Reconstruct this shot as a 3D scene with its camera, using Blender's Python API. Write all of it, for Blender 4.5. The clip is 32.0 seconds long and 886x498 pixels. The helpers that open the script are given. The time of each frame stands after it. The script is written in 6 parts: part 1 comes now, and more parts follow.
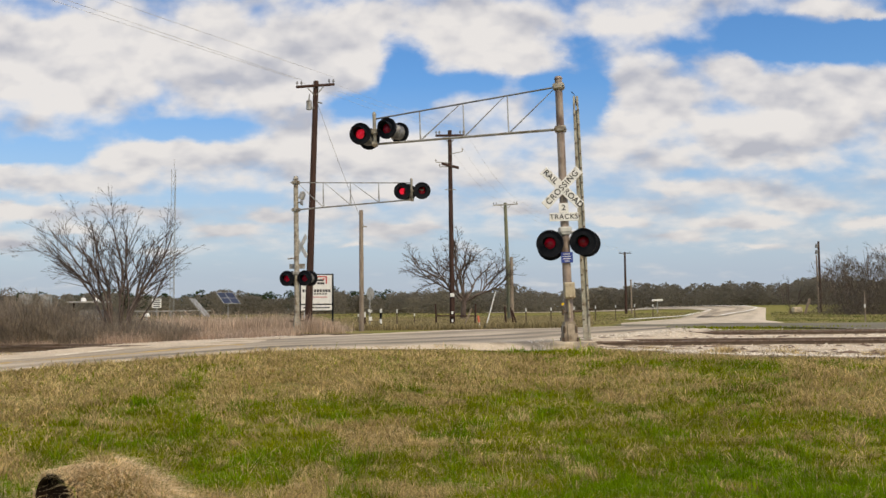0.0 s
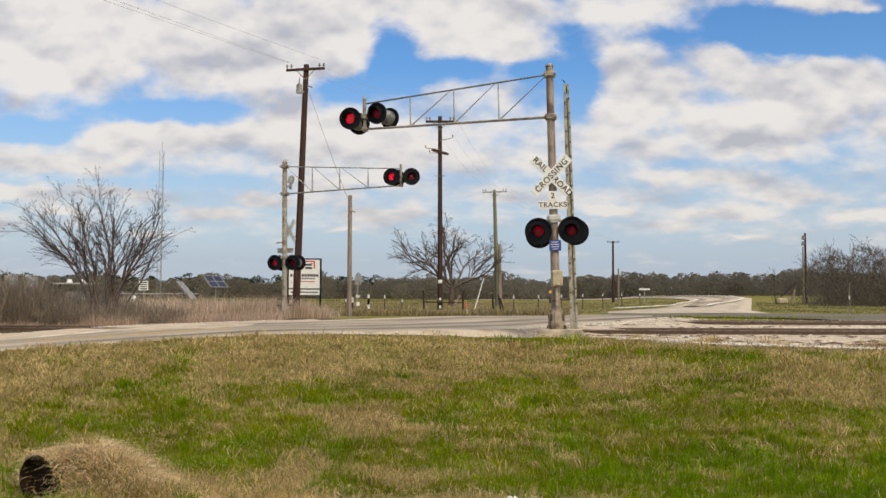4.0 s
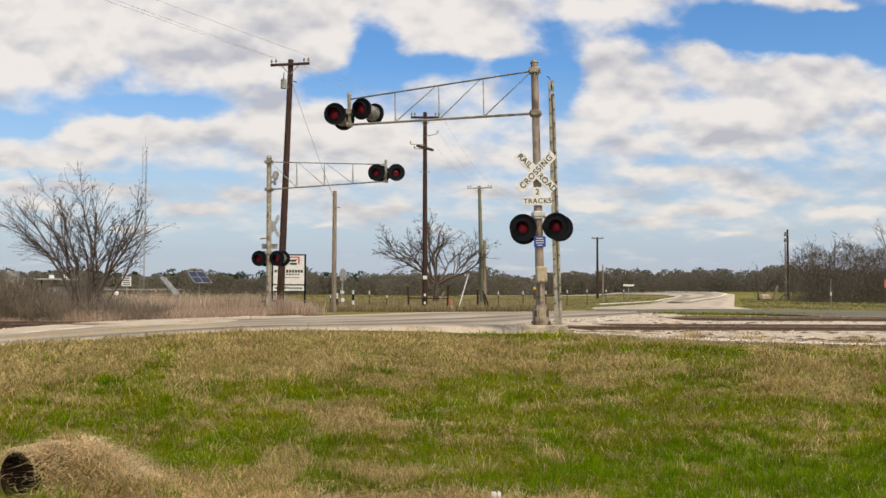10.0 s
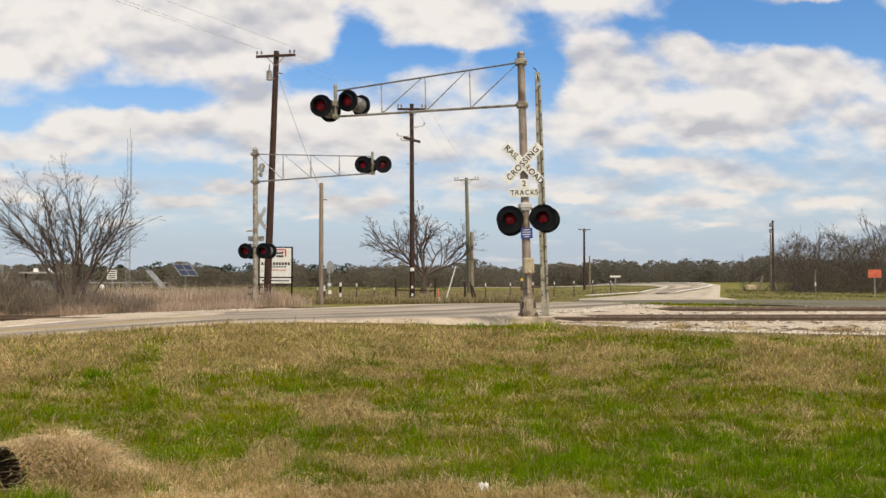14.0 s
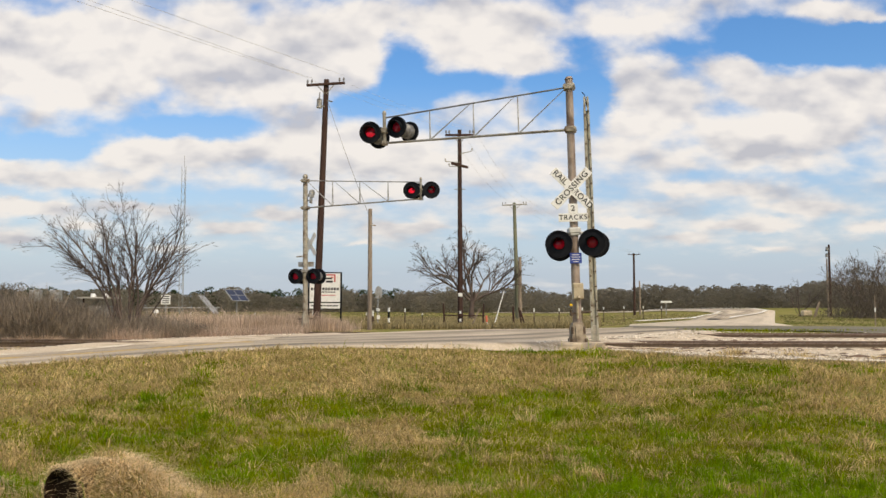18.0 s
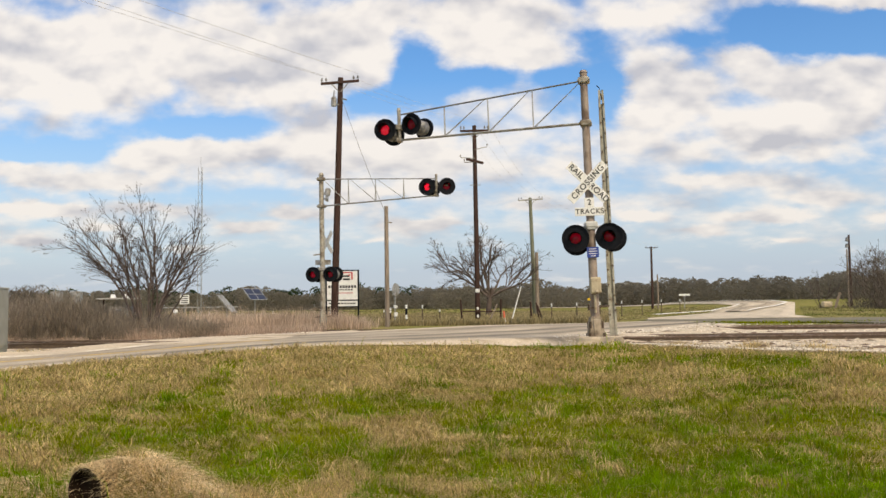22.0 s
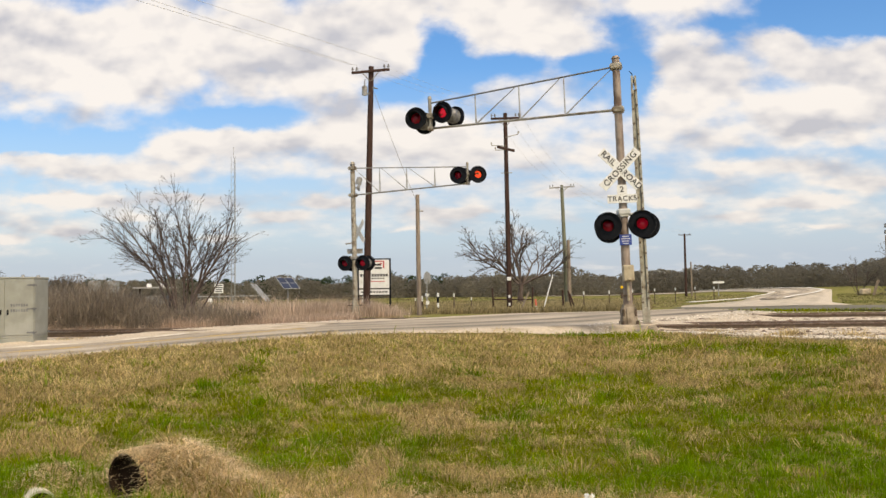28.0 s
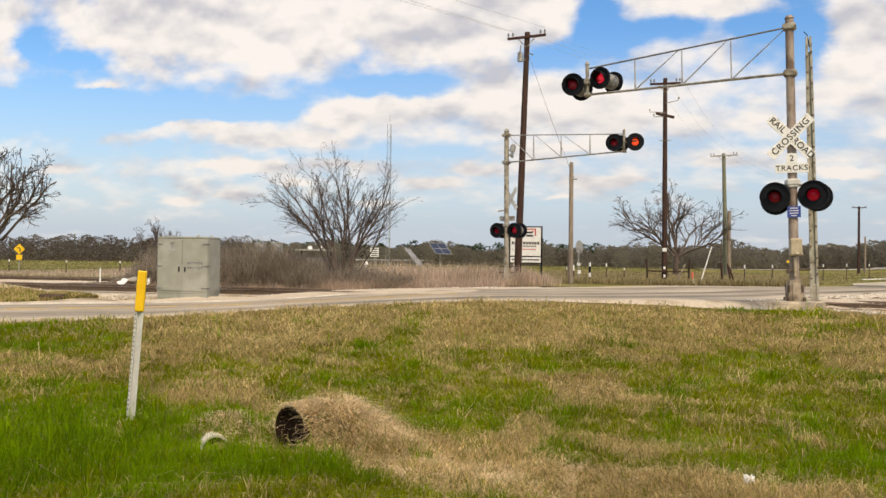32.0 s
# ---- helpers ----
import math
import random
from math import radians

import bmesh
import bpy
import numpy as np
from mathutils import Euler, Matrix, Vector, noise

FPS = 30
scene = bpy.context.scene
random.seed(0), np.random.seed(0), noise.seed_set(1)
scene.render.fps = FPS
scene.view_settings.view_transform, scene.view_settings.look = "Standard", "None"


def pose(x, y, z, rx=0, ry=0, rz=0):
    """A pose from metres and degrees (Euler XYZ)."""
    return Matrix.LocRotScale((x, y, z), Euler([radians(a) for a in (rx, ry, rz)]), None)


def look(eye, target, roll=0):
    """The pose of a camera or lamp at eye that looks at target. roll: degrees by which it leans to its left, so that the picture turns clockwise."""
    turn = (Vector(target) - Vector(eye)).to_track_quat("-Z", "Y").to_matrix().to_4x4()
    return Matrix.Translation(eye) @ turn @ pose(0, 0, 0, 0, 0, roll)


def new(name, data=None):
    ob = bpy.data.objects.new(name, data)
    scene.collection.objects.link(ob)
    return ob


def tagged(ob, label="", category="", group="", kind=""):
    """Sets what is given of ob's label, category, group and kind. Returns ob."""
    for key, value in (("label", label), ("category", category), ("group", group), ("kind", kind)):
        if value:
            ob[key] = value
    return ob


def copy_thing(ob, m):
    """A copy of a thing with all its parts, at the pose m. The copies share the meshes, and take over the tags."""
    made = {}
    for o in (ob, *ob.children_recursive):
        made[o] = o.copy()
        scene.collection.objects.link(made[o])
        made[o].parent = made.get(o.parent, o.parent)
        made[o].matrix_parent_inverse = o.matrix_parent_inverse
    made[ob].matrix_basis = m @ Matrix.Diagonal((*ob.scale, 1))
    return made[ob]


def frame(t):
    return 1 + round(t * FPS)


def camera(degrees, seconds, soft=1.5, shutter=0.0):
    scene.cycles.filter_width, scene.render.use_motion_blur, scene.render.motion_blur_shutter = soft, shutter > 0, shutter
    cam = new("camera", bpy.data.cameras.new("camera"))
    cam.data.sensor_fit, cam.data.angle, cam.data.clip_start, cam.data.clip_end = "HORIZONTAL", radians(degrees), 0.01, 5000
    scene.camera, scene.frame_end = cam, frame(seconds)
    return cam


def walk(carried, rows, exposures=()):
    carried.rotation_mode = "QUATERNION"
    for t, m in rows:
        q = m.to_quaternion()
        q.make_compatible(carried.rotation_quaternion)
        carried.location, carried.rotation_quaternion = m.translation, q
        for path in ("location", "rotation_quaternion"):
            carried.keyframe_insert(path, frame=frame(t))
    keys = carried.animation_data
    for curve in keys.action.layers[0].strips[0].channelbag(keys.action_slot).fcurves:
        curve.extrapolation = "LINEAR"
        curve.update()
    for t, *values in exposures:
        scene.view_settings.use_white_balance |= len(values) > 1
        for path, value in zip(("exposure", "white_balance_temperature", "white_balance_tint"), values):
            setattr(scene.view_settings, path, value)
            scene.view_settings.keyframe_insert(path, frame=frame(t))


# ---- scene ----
cam = camera(55.17, 32.0)
ROWS = [
    (0, 0.000, 0.000, 0.900, 94.015, 0.499, 0.035),
    (0.5, 0.001, -0.000, 0.900, 93.918, 0.583, -0.153),
    (1, 0.002, -0.000, 0.900, 93.887, 0.240, -0.401),
    (1.5, 0.003, -0.000, 0.900, 93.754, 0.178, -0.645),
    (2, 0.003, -0.000, 0.900, 93.615, 0.067, -0.795),
    (2.5, 0.004, -0.000, 0.900, 93.411, 0.010, -0.876),
    (3, 0.004, -0.000, 0.900, 93.102, -0.204, -0.932),
    (3.5, 0.003, -0.000, 0.900, 93.094, -0.316, -0.809),
    (5.5, 0.003, -0.000, 0.900, 93.079, -0.033, -0.730),
    (6, 0.003, -0.000, 0.900, 92.998, -0.111, -0.661),
    (6.5, 0.002, -0.000, 0.900, 92.863, -0.115, -0.547),
    (7, 0.003, -0.000, 0.900, 92.844, 0.035, -0.584),
    (7.5, 0.002, -0.000, 0.900, 92.863, 0.182, -0.504),
    (8, 0.002, -0.000, 0.900, 92.963, 0.071, -0.478),
    (8.5, 0.004, -0.000, 0.900, 93.245, 0.027, -0.824),
    (9, 0.005, -0.000, 0.900, 93.040, -0.145, -1.131),
    (9.5, 0.006, -0.000, 0.900, 92.650, -0.377, -1.472),
    (10, 0.008, -0.000, 0.900, 92.828, -0.294, -1.802),
    (10.5, 0.008, -0.000, 0.900, 92.697, -0.385, -1.795),
    (11, 0.008, -0.000, 0.900, 92.347, -0.489, -1.742),
    (11.5, 0.009, -0.000, 0.900, 92.128, -0.282, -1.998),
    (12, 0.010, -0.000, 0.900, 92.055, -0.084, -2.383),
    (12.5, 0.010, -0.000, 0.900, 92.335, 0.081, -2.395),
    (13, 0.009, -0.000, 0.900, 92.273, 0.149, -2.078),
    (13.5, 0.010, -0.000, 0.900, 92.094, 0.023, -2.267),
    (14, 0.012, -0.000, 0.900, 92.282, -0.044, -2.654),
    (14.5, 0.011, -0.000, 0.900, 92.578, 0.084, -2.610),
    (16.5, 0.007, -0.000, 0.900, 93.098, 0.426, -1.548),
    (17, 0.006, -0.000, 0.900, 93.124, 0.250, -1.386),
    (17.5, 0.004, -0.000, 0.900, 93.482, 0.047, -0.885),
    (18, -0.003, -0.000, 0.900, 93.979, -0.107, 0.575),
    (18.5, -0.006, -0.000, 0.900, 94.087, -0.060, 1.347),
    (19, -0.005, -0.000, 0.900, 94.352, 0.127, 1.231),
    (19.5, -0.005, -0.000, 0.900, 94.001, 0.396, 1.210),
    (20, -0.005, -0.000, 0.900, 93.986, 0.590, 1.265),
    (20.5, -0.005, -0.000, 0.900, 94.114, 0.570, 1.191),
    (21, -0.004, -0.000, 0.900, 94.351, 0.584, 0.997),
    (21.5, -0.003, -0.000, 0.900, 94.132, 0.700, 0.790),
    (22, -0.007, -0.000, 0.900, 93.731, 0.675, 1.736),
    (22.5, -0.011, -0.000, 0.900, 93.559, 0.648, 2.511),
    (23, -0.011, -0.000, 0.900, 93.672, 0.619, 2.499),
    (23.5, -0.011, -0.000, 0.900, 93.950, 0.709, 2.573),
    (24, -0.011, -0.000, 0.900, 93.737, 0.584, 2.426),
    (24.5, -0.010, -0.000, 0.900, 93.560, 0.552, 2.276),
    (25, -0.012, -0.000, 0.900, 93.040, 0.519, 2.823),
    (25.5, -0.014, -0.000, 0.900, 93.076, 0.615, 3.180),
    (27.5, -0.009, -0.000, 0.900, 93.656, 0.763, 2.077),
    (28, -0.017, -0.001, 0.900, 92.969, 0.823, 3.853),
    (28.5, -0.023, -0.001, 0.900, 92.010, 0.687, 5.286),
    (28.6, -0.024, -0.001, 0.900, 91.840, 0.728, 5.362),
    (29, -0.026, -0.001, 0.900, 91.853, 0.411, 5.979),
    (29.5, -0.030, -0.002, 0.900, 91.858, -0.348, 6.756),
    (30, -0.041, -0.003, 0.900, 92.003, -0.915, 9.227),
    (30.5, -0.052, -0.006, 0.900, 92.056, -0.749, 11.890),
    (31, -0.055, -0.006, 0.900, 91.032, -0.700, 12.644),
    (31.5, -0.057, -0.007, 0.900, 90.752, -0.950, 13.031),
    (32, -0.061, -0.008, 0.900, 90.784, -0.753, 13.969),
]
walk(cam, [(t, pose(*r)) for t, *r in ROWS], exposures=[(0.0, -0.18, 7100, 11), (6.0, -0.15, 7150, 11), (13.0, -0.09, 7300, 11), (20.0, -0.02, 7350, 11), (24.0, 0.02, 7400, 11), (32.0, 0.04, 7500, 12)])

# ---- world, sun ----
SUN_AZ, SUN_EL = radians(150), radians(48)  # azimuth from +y towards +x: behind the camera, to its right
world = bpy.data.worlds.new("world")
scene.world = world
world.use_nodes = True
wn = world.node_tree
sky = wn.nodes.new("ShaderNodeTexSky")
sky.sky_type, sky.sun_disc = "NISHITA", False
sky.sun_elevation, sky.sun_rotation = SUN_EL, SUN_AZ
sky.air_density, sky.dust_density, sky.ozone_density = 1.0, 0.6, 2.0
hs = wn.nodes.new("ShaderNodeHueSaturation")
hs.inputs["Saturation"].default_value, hs.inputs["Value"].default_value, hs.inputs["Hue"].default_value = 1.45, 1.52, 0.507
wn.links.new(sky.outputs[0], hs.inputs["Color"])
# unseen broken cloud added overhead and behind, to whiten the blue skylight
wtc = wn.nodes.new("ShaderNodeTexCoord")
wsep = wn.nodes.new("ShaderNodeSeparateXYZ")
wn.links.new(wtc.outputs["Generated"], wsep.inputs[0])
w_up, w_back = wn.nodes.new("ShaderNodeMapRange"), wn.nodes.new("ShaderNodeMapRange")
for q, out, a, b in ((w_up, 2, 0.42, 0.60), (w_back, 1, 0.15, -0.15)):
    q.interpolation_type = "SMOOTHSTEP"
    q.inputs["From Min"].default_value, q.inputs["From Max"].default_value = a, b
    wn.links.new(wsep.outputs[out], q.inputs["Value"])
w_any = wn.nodes.new("ShaderNodeMath")
w_any.operation = "MAXIMUM"
wn.links.new(w_up.outputs[0], w_any.inputs[0])
wn.links.new(w_back.outputs[0], w_any.inputs[1])
w_noise, w_cov, w_fac, w_mix = wn.nodes.new("ShaderNodeTexNoise"), wn.nodes.new("ShaderNodeMapRange"), wn.nodes.new("ShaderNodeMath"), wn.nodes.new("ShaderNodeMix")
w_noise.inputs["Scale"].default_value, w_noise.inputs["Detail"].default_value = 3.0, 5
wn.links.new(wtc.outputs["Generated"], w_noise.inputs["Vector"])
w_cov.inputs["From Min"].default_value, w_cov.inputs["From Max"].default_value = 0.36, 0.56
w_cov.inputs["To Max"].default_value = 0.9
wn.links.new(w_noise.outputs["Fac"], w_cov.inputs["Value"])
w_fac.operation = "MULTIPLY"
wn.links.new(w_any.outputs[0], w_fac.inputs[0])
wn.links.new(w_cov.outputs[0], w_fac.inputs[1])
w_mix.data_type = "RGBA"
w_mix.inputs["B"].default_value = (5.6, 5.75, 6.1, 1.0)
wn.links.new(w_fac.outputs[0], w_mix.inputs["Factor"])
wn.links.new(hs.outputs[0], w_mix.inputs["A"])
wn.links.new(w_mix.outputs["Result"], wn.nodes["Background"].inputs[0])
wn.nodes["Background"].inputs[1].default_value = 0.12
sun = new("sun", bpy.data.lights.new("sun", "SUN"))
sun.data.energy, sun.data.angle, sun.data.color = 3.3, radians(18), (1.0, 0.89, 0.71)
sun_dir = Vector((math.sin(SUN_AZ) * math.cos(SUN_EL), math.cos(SUN_AZ) * math.cos(SUN_EL), math.sin(SUN_EL)))
sun.matrix_world = look(sun_dir * 60, (0, 0, 0))


# ---- materials ----
def material(name, rough=0.8, metal=0.0):
    m = bpy.data.materials.new(name)
    m.use_nodes = True
    b = m.node_tree.nodes["Principled BSDF"]
    b.inputs["Roughness"].default_value, b.inputs["Metallic"].default_value = rough, metal
    return m, m.node_tree, b


def rgb(c):
    return (*c, 1.0)


def surface(name, dark, light, scale=8.0, rough=0.8, metal=0.0, bump=0.2, spots=None, spot_scale=3.0, stretch=(1, 1, 1), per=None, amount=0.5, vary=(0.55, 1.35), thin=0.0):
    """Two-scale mottled surface: fine grain between dark and light, with large spots of a third colour."""
    m, nt, b = material(name, rough, metal)
    if rough >= 0.7 and not metal:
        b.inputs["Specular IOR Level"].default_value = 0.12
    L = nt.links.new
    tc = nt.nodes.new("ShaderNodeTexCoord")
    mp = nt.nodes.new("ShaderNodeMapping")
    mp.inputs["Scale"].default_value = stretch
    L(tc.outputs["Object"], mp.inputs[0])
    n1 = nt.nodes.new("ShaderNodeTexNoise")
    n1.inputs["Scale"].default_value, n1.inputs["Detail"].default_value, n1.inputs["Roughness"].default_value = scale, 6, 0.65
    L(mp.outputs[0], n1.inputs["Vector"])
    r1 = nt.nodes.new("ShaderNodeValToRGB")
    r1.color_ramp.elements[0].position, r1.color_ramp.elements[1].position = 0.32, 0.68
    r1.color_ramp.elements[0].color, r1.color_ramp.elements[1].color = rgb(dark), rgb(light)
    L(n1.outputs["Fac"], r1.inputs[0])
    col = r1.outputs[0]
    if spots:
        n2 = nt.nodes.new("ShaderNodeTexNoise")
        n2.inputs["Scale"].default_value, n2.inputs["Detail"].default_value = spot_scale, 5
        L(mp.outputs[0], n2.inputs["Vector"])
        r2 = nt.nodes.new("ShaderNodeMapRange")
        r2.inputs["From Min"].default_value, r2.inputs["From Max"].default_value = 0.62 - 0.25 * amount, 0.75 - 0.2 * amount
        L(n2.outputs["Fac"], r2.inputs["Value"])
        mx = nt.nodes.new("ShaderNodeMix")
        mx.data_type = "RGBA"
        L(r2.outputs[0], mx.inputs["Factor"])
        L(col, mx.inputs["A"])
        mx.inputs["B"].default_value = rgb(spots)
        col = mx.outputs["Result"]
    if per:
        src = nt.nodes.new("ShaderNodeObjectInfo" if per == "object" else "ShaderNodeNewGeometry")
        out = src.outputs["Random"] if per == "object" else src.outputs["Random Per Island"]
        mr = nt.nodes.new("ShaderNodeMapRange")
        mr.inputs["To Min"].default_value, mr.inputs["To Max"].default_value = vary
        L(out, mr.inputs["Value"])
        hv = nt.nodes.new("ShaderNodeHueSaturation")
        L(mr.outputs[0], hv.inputs["Value"])
        L(col, hv.inputs["Color"])
        col = hv.outputs[0]
    L(col, b.inputs["Base Color"])
    if thin:
        tl, mt = nt.nodes.new("ShaderNodeBsdfTranslucent"), nt.nodes.new("ShaderNodeMixShader")
        mt.inputs[0].default_value = thin
        L(col, tl.inputs[0])
        L(b.outputs[0], mt.inputs[1])
        L(tl.outputs[0], mt.inputs[2])
        L(mt.outputs[0], nt.nodes["Material Output"].inputs[0])
    if bump:
        bp = nt.nodes.new("ShaderNodeBump")
        bp.inputs["Strength"].default_value, bp.inputs["Distance"].default_value = bump, 0.02
        L(n1.outputs["Fac"], bp.inputs["Height"])
        L(bp.outputs[0], b.inputs["Normal"])
    return m


M_WOOD_DARK = surface("creosote_wood", (0.028, 0.017, 0.014), (0.088, 0.052, 0.042), 3, 0.85, bump=0.4, stretch=(8, 8, 0.6))
M_WOOD_GREY = surface("weathered_wood", (0.17, 0.13, 0.10), (0.36, 0.30, 0.24), 3, 0.85, bump=0.4, stretch=(8, 8, 0.6))
M_WOOD_GREEN = surface("treated_wood", (0.12, 0.13, 0.09), (0.24, 0.24, 0.17), 3, 0.85, bump=0.4, stretch=(8, 8, 0.6))
M_MAST = surface("aged_mast_paint", (0.20, 0.15, 0.12), (0.40, 0.33, 0.27), 5, 0.6, 0.1, 0.15, spots=(0.13, 0.085, 0.06), spot_scale=4, stretch=(1, 1, 0.4))
M_STEEL = surface("galvanized_steel", (0.26, 0.26, 0.25), (0.46, 0.46, 0.44), 9, 0.5, 0.35, 0.1, spots=(0.22, 0.19, 0.15), spot_scale=5)
M_GALV = surface("bright_galvanized", (0.46, 0.46, 0.43), (0.60, 0.60, 0.56), 9, 0.55, 0.1, 0.05)
M_STEEL_DIRTY = surface("dirty_cast_steel", (0.22, 0.20, 0.16), (0.45, 0.42, 0.35), 9, 0.65, 0.15, 0.2, spots=(0.16, 0.12, 0.08), spot_scale=4)
M_BLACK = surface("black_paint", (0.006, 0.007, 0.010), (0.013, 0.015, 0.019), 12, 0.72, 0.0, 0.05)
M_DARK_GREY = surface("faded_grey_housing", (0.08, 0.08, 0.085), (0.30, 0.30, 0.29), 6, 0.5, 0.1, 0.1)
M_WHITE = surface("weathered_white_sheet", (0.66, 0.67, 0.65), (0.82, 0.82, 0.79), 7, 0.45, 0.0, 0.03, spots=(0.55, 0.54, 0.49), spot_scale=6, amount=0.2)
M_INK = surface("sign_black", (0.015, 0.015, 0.015), (0.03, 0.03, 0.03), 9, 0.6, bump=0)
M_BLUE = surface("blue_sheet", (0.015, 0.04, 0.22), (0.03, 0.07, 0.32), 9, 0.4, bump=0)
M_RED = surface("red_sheet", (0.40, 0.03, 0.04), (0.55, 0.06, 0.06), 9, 0.4, bump=0)
M_YELLOW = surface("yellow_plastic", (0.72, 0.42, 0.005), (0.88, 0.55, 0.015), 5, 0.45, bump=0.03)
M_ORANGE = surface("orange_sheet", (0.62, 0.12, 0.06), (0.76, 0.19, 0.11), 5, 0.5, bump=0.03)
M_GATE = surface("weathered_gate_steel", (0.25, 0.245, 0.195), (0.43, 0.415, 0.34), 7, 0.6, 0.05, 0.1, spots=(0.19, 0.16, 0.115), spot_scale=4, amount=0.5)
M_BASE = surface("dirty_cast_base", (0.22, 0.175, 0.125), (0.40, 0.335, 0.25), 8, 0.75, 0.05, 0.3, spots=(0.14, 0.105, 0.07), spot_scale=4)
M_CHORD = surface("dull_dark_pipe", (0.10, 0.105, 0.11), (0.22, 0.22, 0.215), 9, 0.55, 0.3, 0.1)
M_BOX = surface("yellowed_enamel", (0.36, 0.30, 0.20), (0.50, 0.43, 0.30), 8, 0.55, 0.0, 0.1, spots=(0.22, 0.15, 0.09), spot_scale=5, amount=0.3)
M_CONCRETE = surface("old_concrete", (0.42, 0.34, 0.24), (0.66, 0.56, 0.42), 12, 0.9, bump=0.4, spots=(0.25, 0.22, 0.18), spot_scale=3)
M_CABINET = surface("aluminium_cabinet", (0.30, 0.30, 0.25), (0.37, 0.37, 0.31), 3, 0.42, 0.25, 0.03, spots=(0.40, 0.40, 0.35), spot_scale=1.5)
M_RIM = surface("bleached_concrete", (0.58, 0.54, 0.46), (0.76, 0.72, 0.64), 14, 0.9, bump=0.3)
M_RUST = surface("rusty_rail", (0.06, 0.042, 0.028), (0.15, 0.105, 0.07), 12, 0.75, 0.2, 0.2)
M_RAILTOP = surface("worn_rail_head", (0.16, 0.10, 0.07), (0.34, 0.27, 0.22), 6, 0.35, 0.8, 0.05)
M_TIE = surface("tie_wood", (0.06, 0.04, 0.03), (0.17, 0.12, 0.09), 5, 0.9, bump=0.5, stretch=(1, 6, 6), per="object")
M_BARK = surface("grey_bark", (0.07, 0.054, 0.046), (0.19, 0.15, 0.13), 8, 0.9, bump=0.4)
M_TWIG = surface("bare_twigs", (0.085, 0.064, 0.056), (0.18, 0.14, 0.122), 2, 0.9, bump=0, per="island", thin=0.4)
M_BRUSH = surface("winter_brush", (0.205, 0.172, 0.132), (0.365, 0.305, 0.235), 0.6, 0.9, bump=0, per="island", thin=0.4)
# twig colour made paler and greyer: distance haze is put into it
M_WOODS = surface("hazed_winter_woods", (0.220, 0.196, 0.148), (0.29, 0.260, 0.20), 0.03, 0.95, bump=0, per="island", vary=(0.92, 1.08), thin=0.6)
M_THICKET = surface("leafless_thicket", (0.13, 0.110, 0.090), (0.205, 0.175, 0.142), 0.1, 0.95, bump=0, per="island", vary=(0.7, 1.2), thin=0.4)
M_CONIFER = surface("conifer_needles", (0.035, 0.055, 0.025), (0.075, 0.105, 0.05), 0.3, 0.9, bump=0, per="island", thin=0.4)
M_GRASS = surface("green_grass", (0.148, 0.186, 0.001), (0.312, 0.348, 0.003), 0.8, 0.7, bump=0, per="island", thin=0.5)
M_FRESH = surface("fresh_grass", (0.112, 0.212, 0.001), (0.240, 0.378, 0.003), 0.8, 0.7, bump=0, per="island", thin=0.5)
M_STRAW = surface("dry_grass", (0.44, 0.325, 0.135), (0.74, 0.575, 0.285), 0.9, 0.8, bump=0, per="island", vary=(0.45, 1.35), thin=0.4)
M_THATCH = surface("lying_thatch", (0.64, 0.50, 0.28), (0.90, 0.75, 0.49), 0.9, 0.8, bump=0, per="island", vary=(0.6, 1.4), thin=0.3)
M_WEED = surface("dead_weeds", (0.30, 0.235, 0.16), (0.52, 0.43, 0.31), 0.7, 0.85, bump=0, per="island", thin=0.4)
M_REED = surface("tall_dry_grass", (0.455, 0.34, 0.255), (0.69, 0.545, 0.43), 0.7, 0.85, bump=0, per="island", thin=0.4)
M_FIELD = surface("field_grass_green", (0.098, 0.115, 0.030), (0.178, 0.190, 0.064), 0.05, 0.8, bump=0, per="island", thin=0.3)
M_FIELD_DRY = surface("field_grass_dry", (0.26, 0.215, 0.105), (0.42, 0.345, 0.195), 0.1, 0.8, bump=0, per="island", thin=0.3)
M_STONE = surface("limestone_ballast", (0.57, 0.50, 0.40), (0.82, 0.75, 0.63), 1.5, 0.9, bump=0, per="island", vary=(0.55, 1.25))
M_PVC = surface("white_plastic", (0.7, 0.7, 0.68), (0.84, 0.84, 0.82), 4, 0.5, bump=0)
M_PANEL = surface("solar_cells", (0.012, 0.018, 0.045), (0.025, 0.038, 0.08), 3, 0.4, 0.0, 0)
# near-black: the shade inside the pipes is put into this colour
M_HOLE = surface("dark_pipe", (0.010, 0.006, 0.004), (0.035, 0.020, 0.012), 8, 0.9, bump=0.3)
M_BUILDING = surface("pale_cladding", (0.34, 0.33, 0.31), (0.46, 0.45, 0.42), 0.5, 0.8, bump=0)


def glow_material(name, colour, power):
    m, nt, b = material(name)
    b.inputs["Base Color"].default_value = rgb((0.3, 0.02, 0.02))
    b.inputs["Emission Color"].default_value = rgb(colour)
    b.inputs["Emission Strength"].default_value = power
    return m


M_GLOW = glow_material("lit_lamp", (1.0, 0.06, 0.17), 2.3)
M_GLOW_HOT = glow_material("lit_lamp_on_axis", (1.0, 0.42, 0.10), 3.1)
M_GLOW_DIM = glow_material("lit_lamp_off_axis", (1.0, 0.03, 0.17), 0.26)
M_GLOW_MID = glow_material("lit_lamp_arm", (1.0, 0.10, 0.20), 1.3)


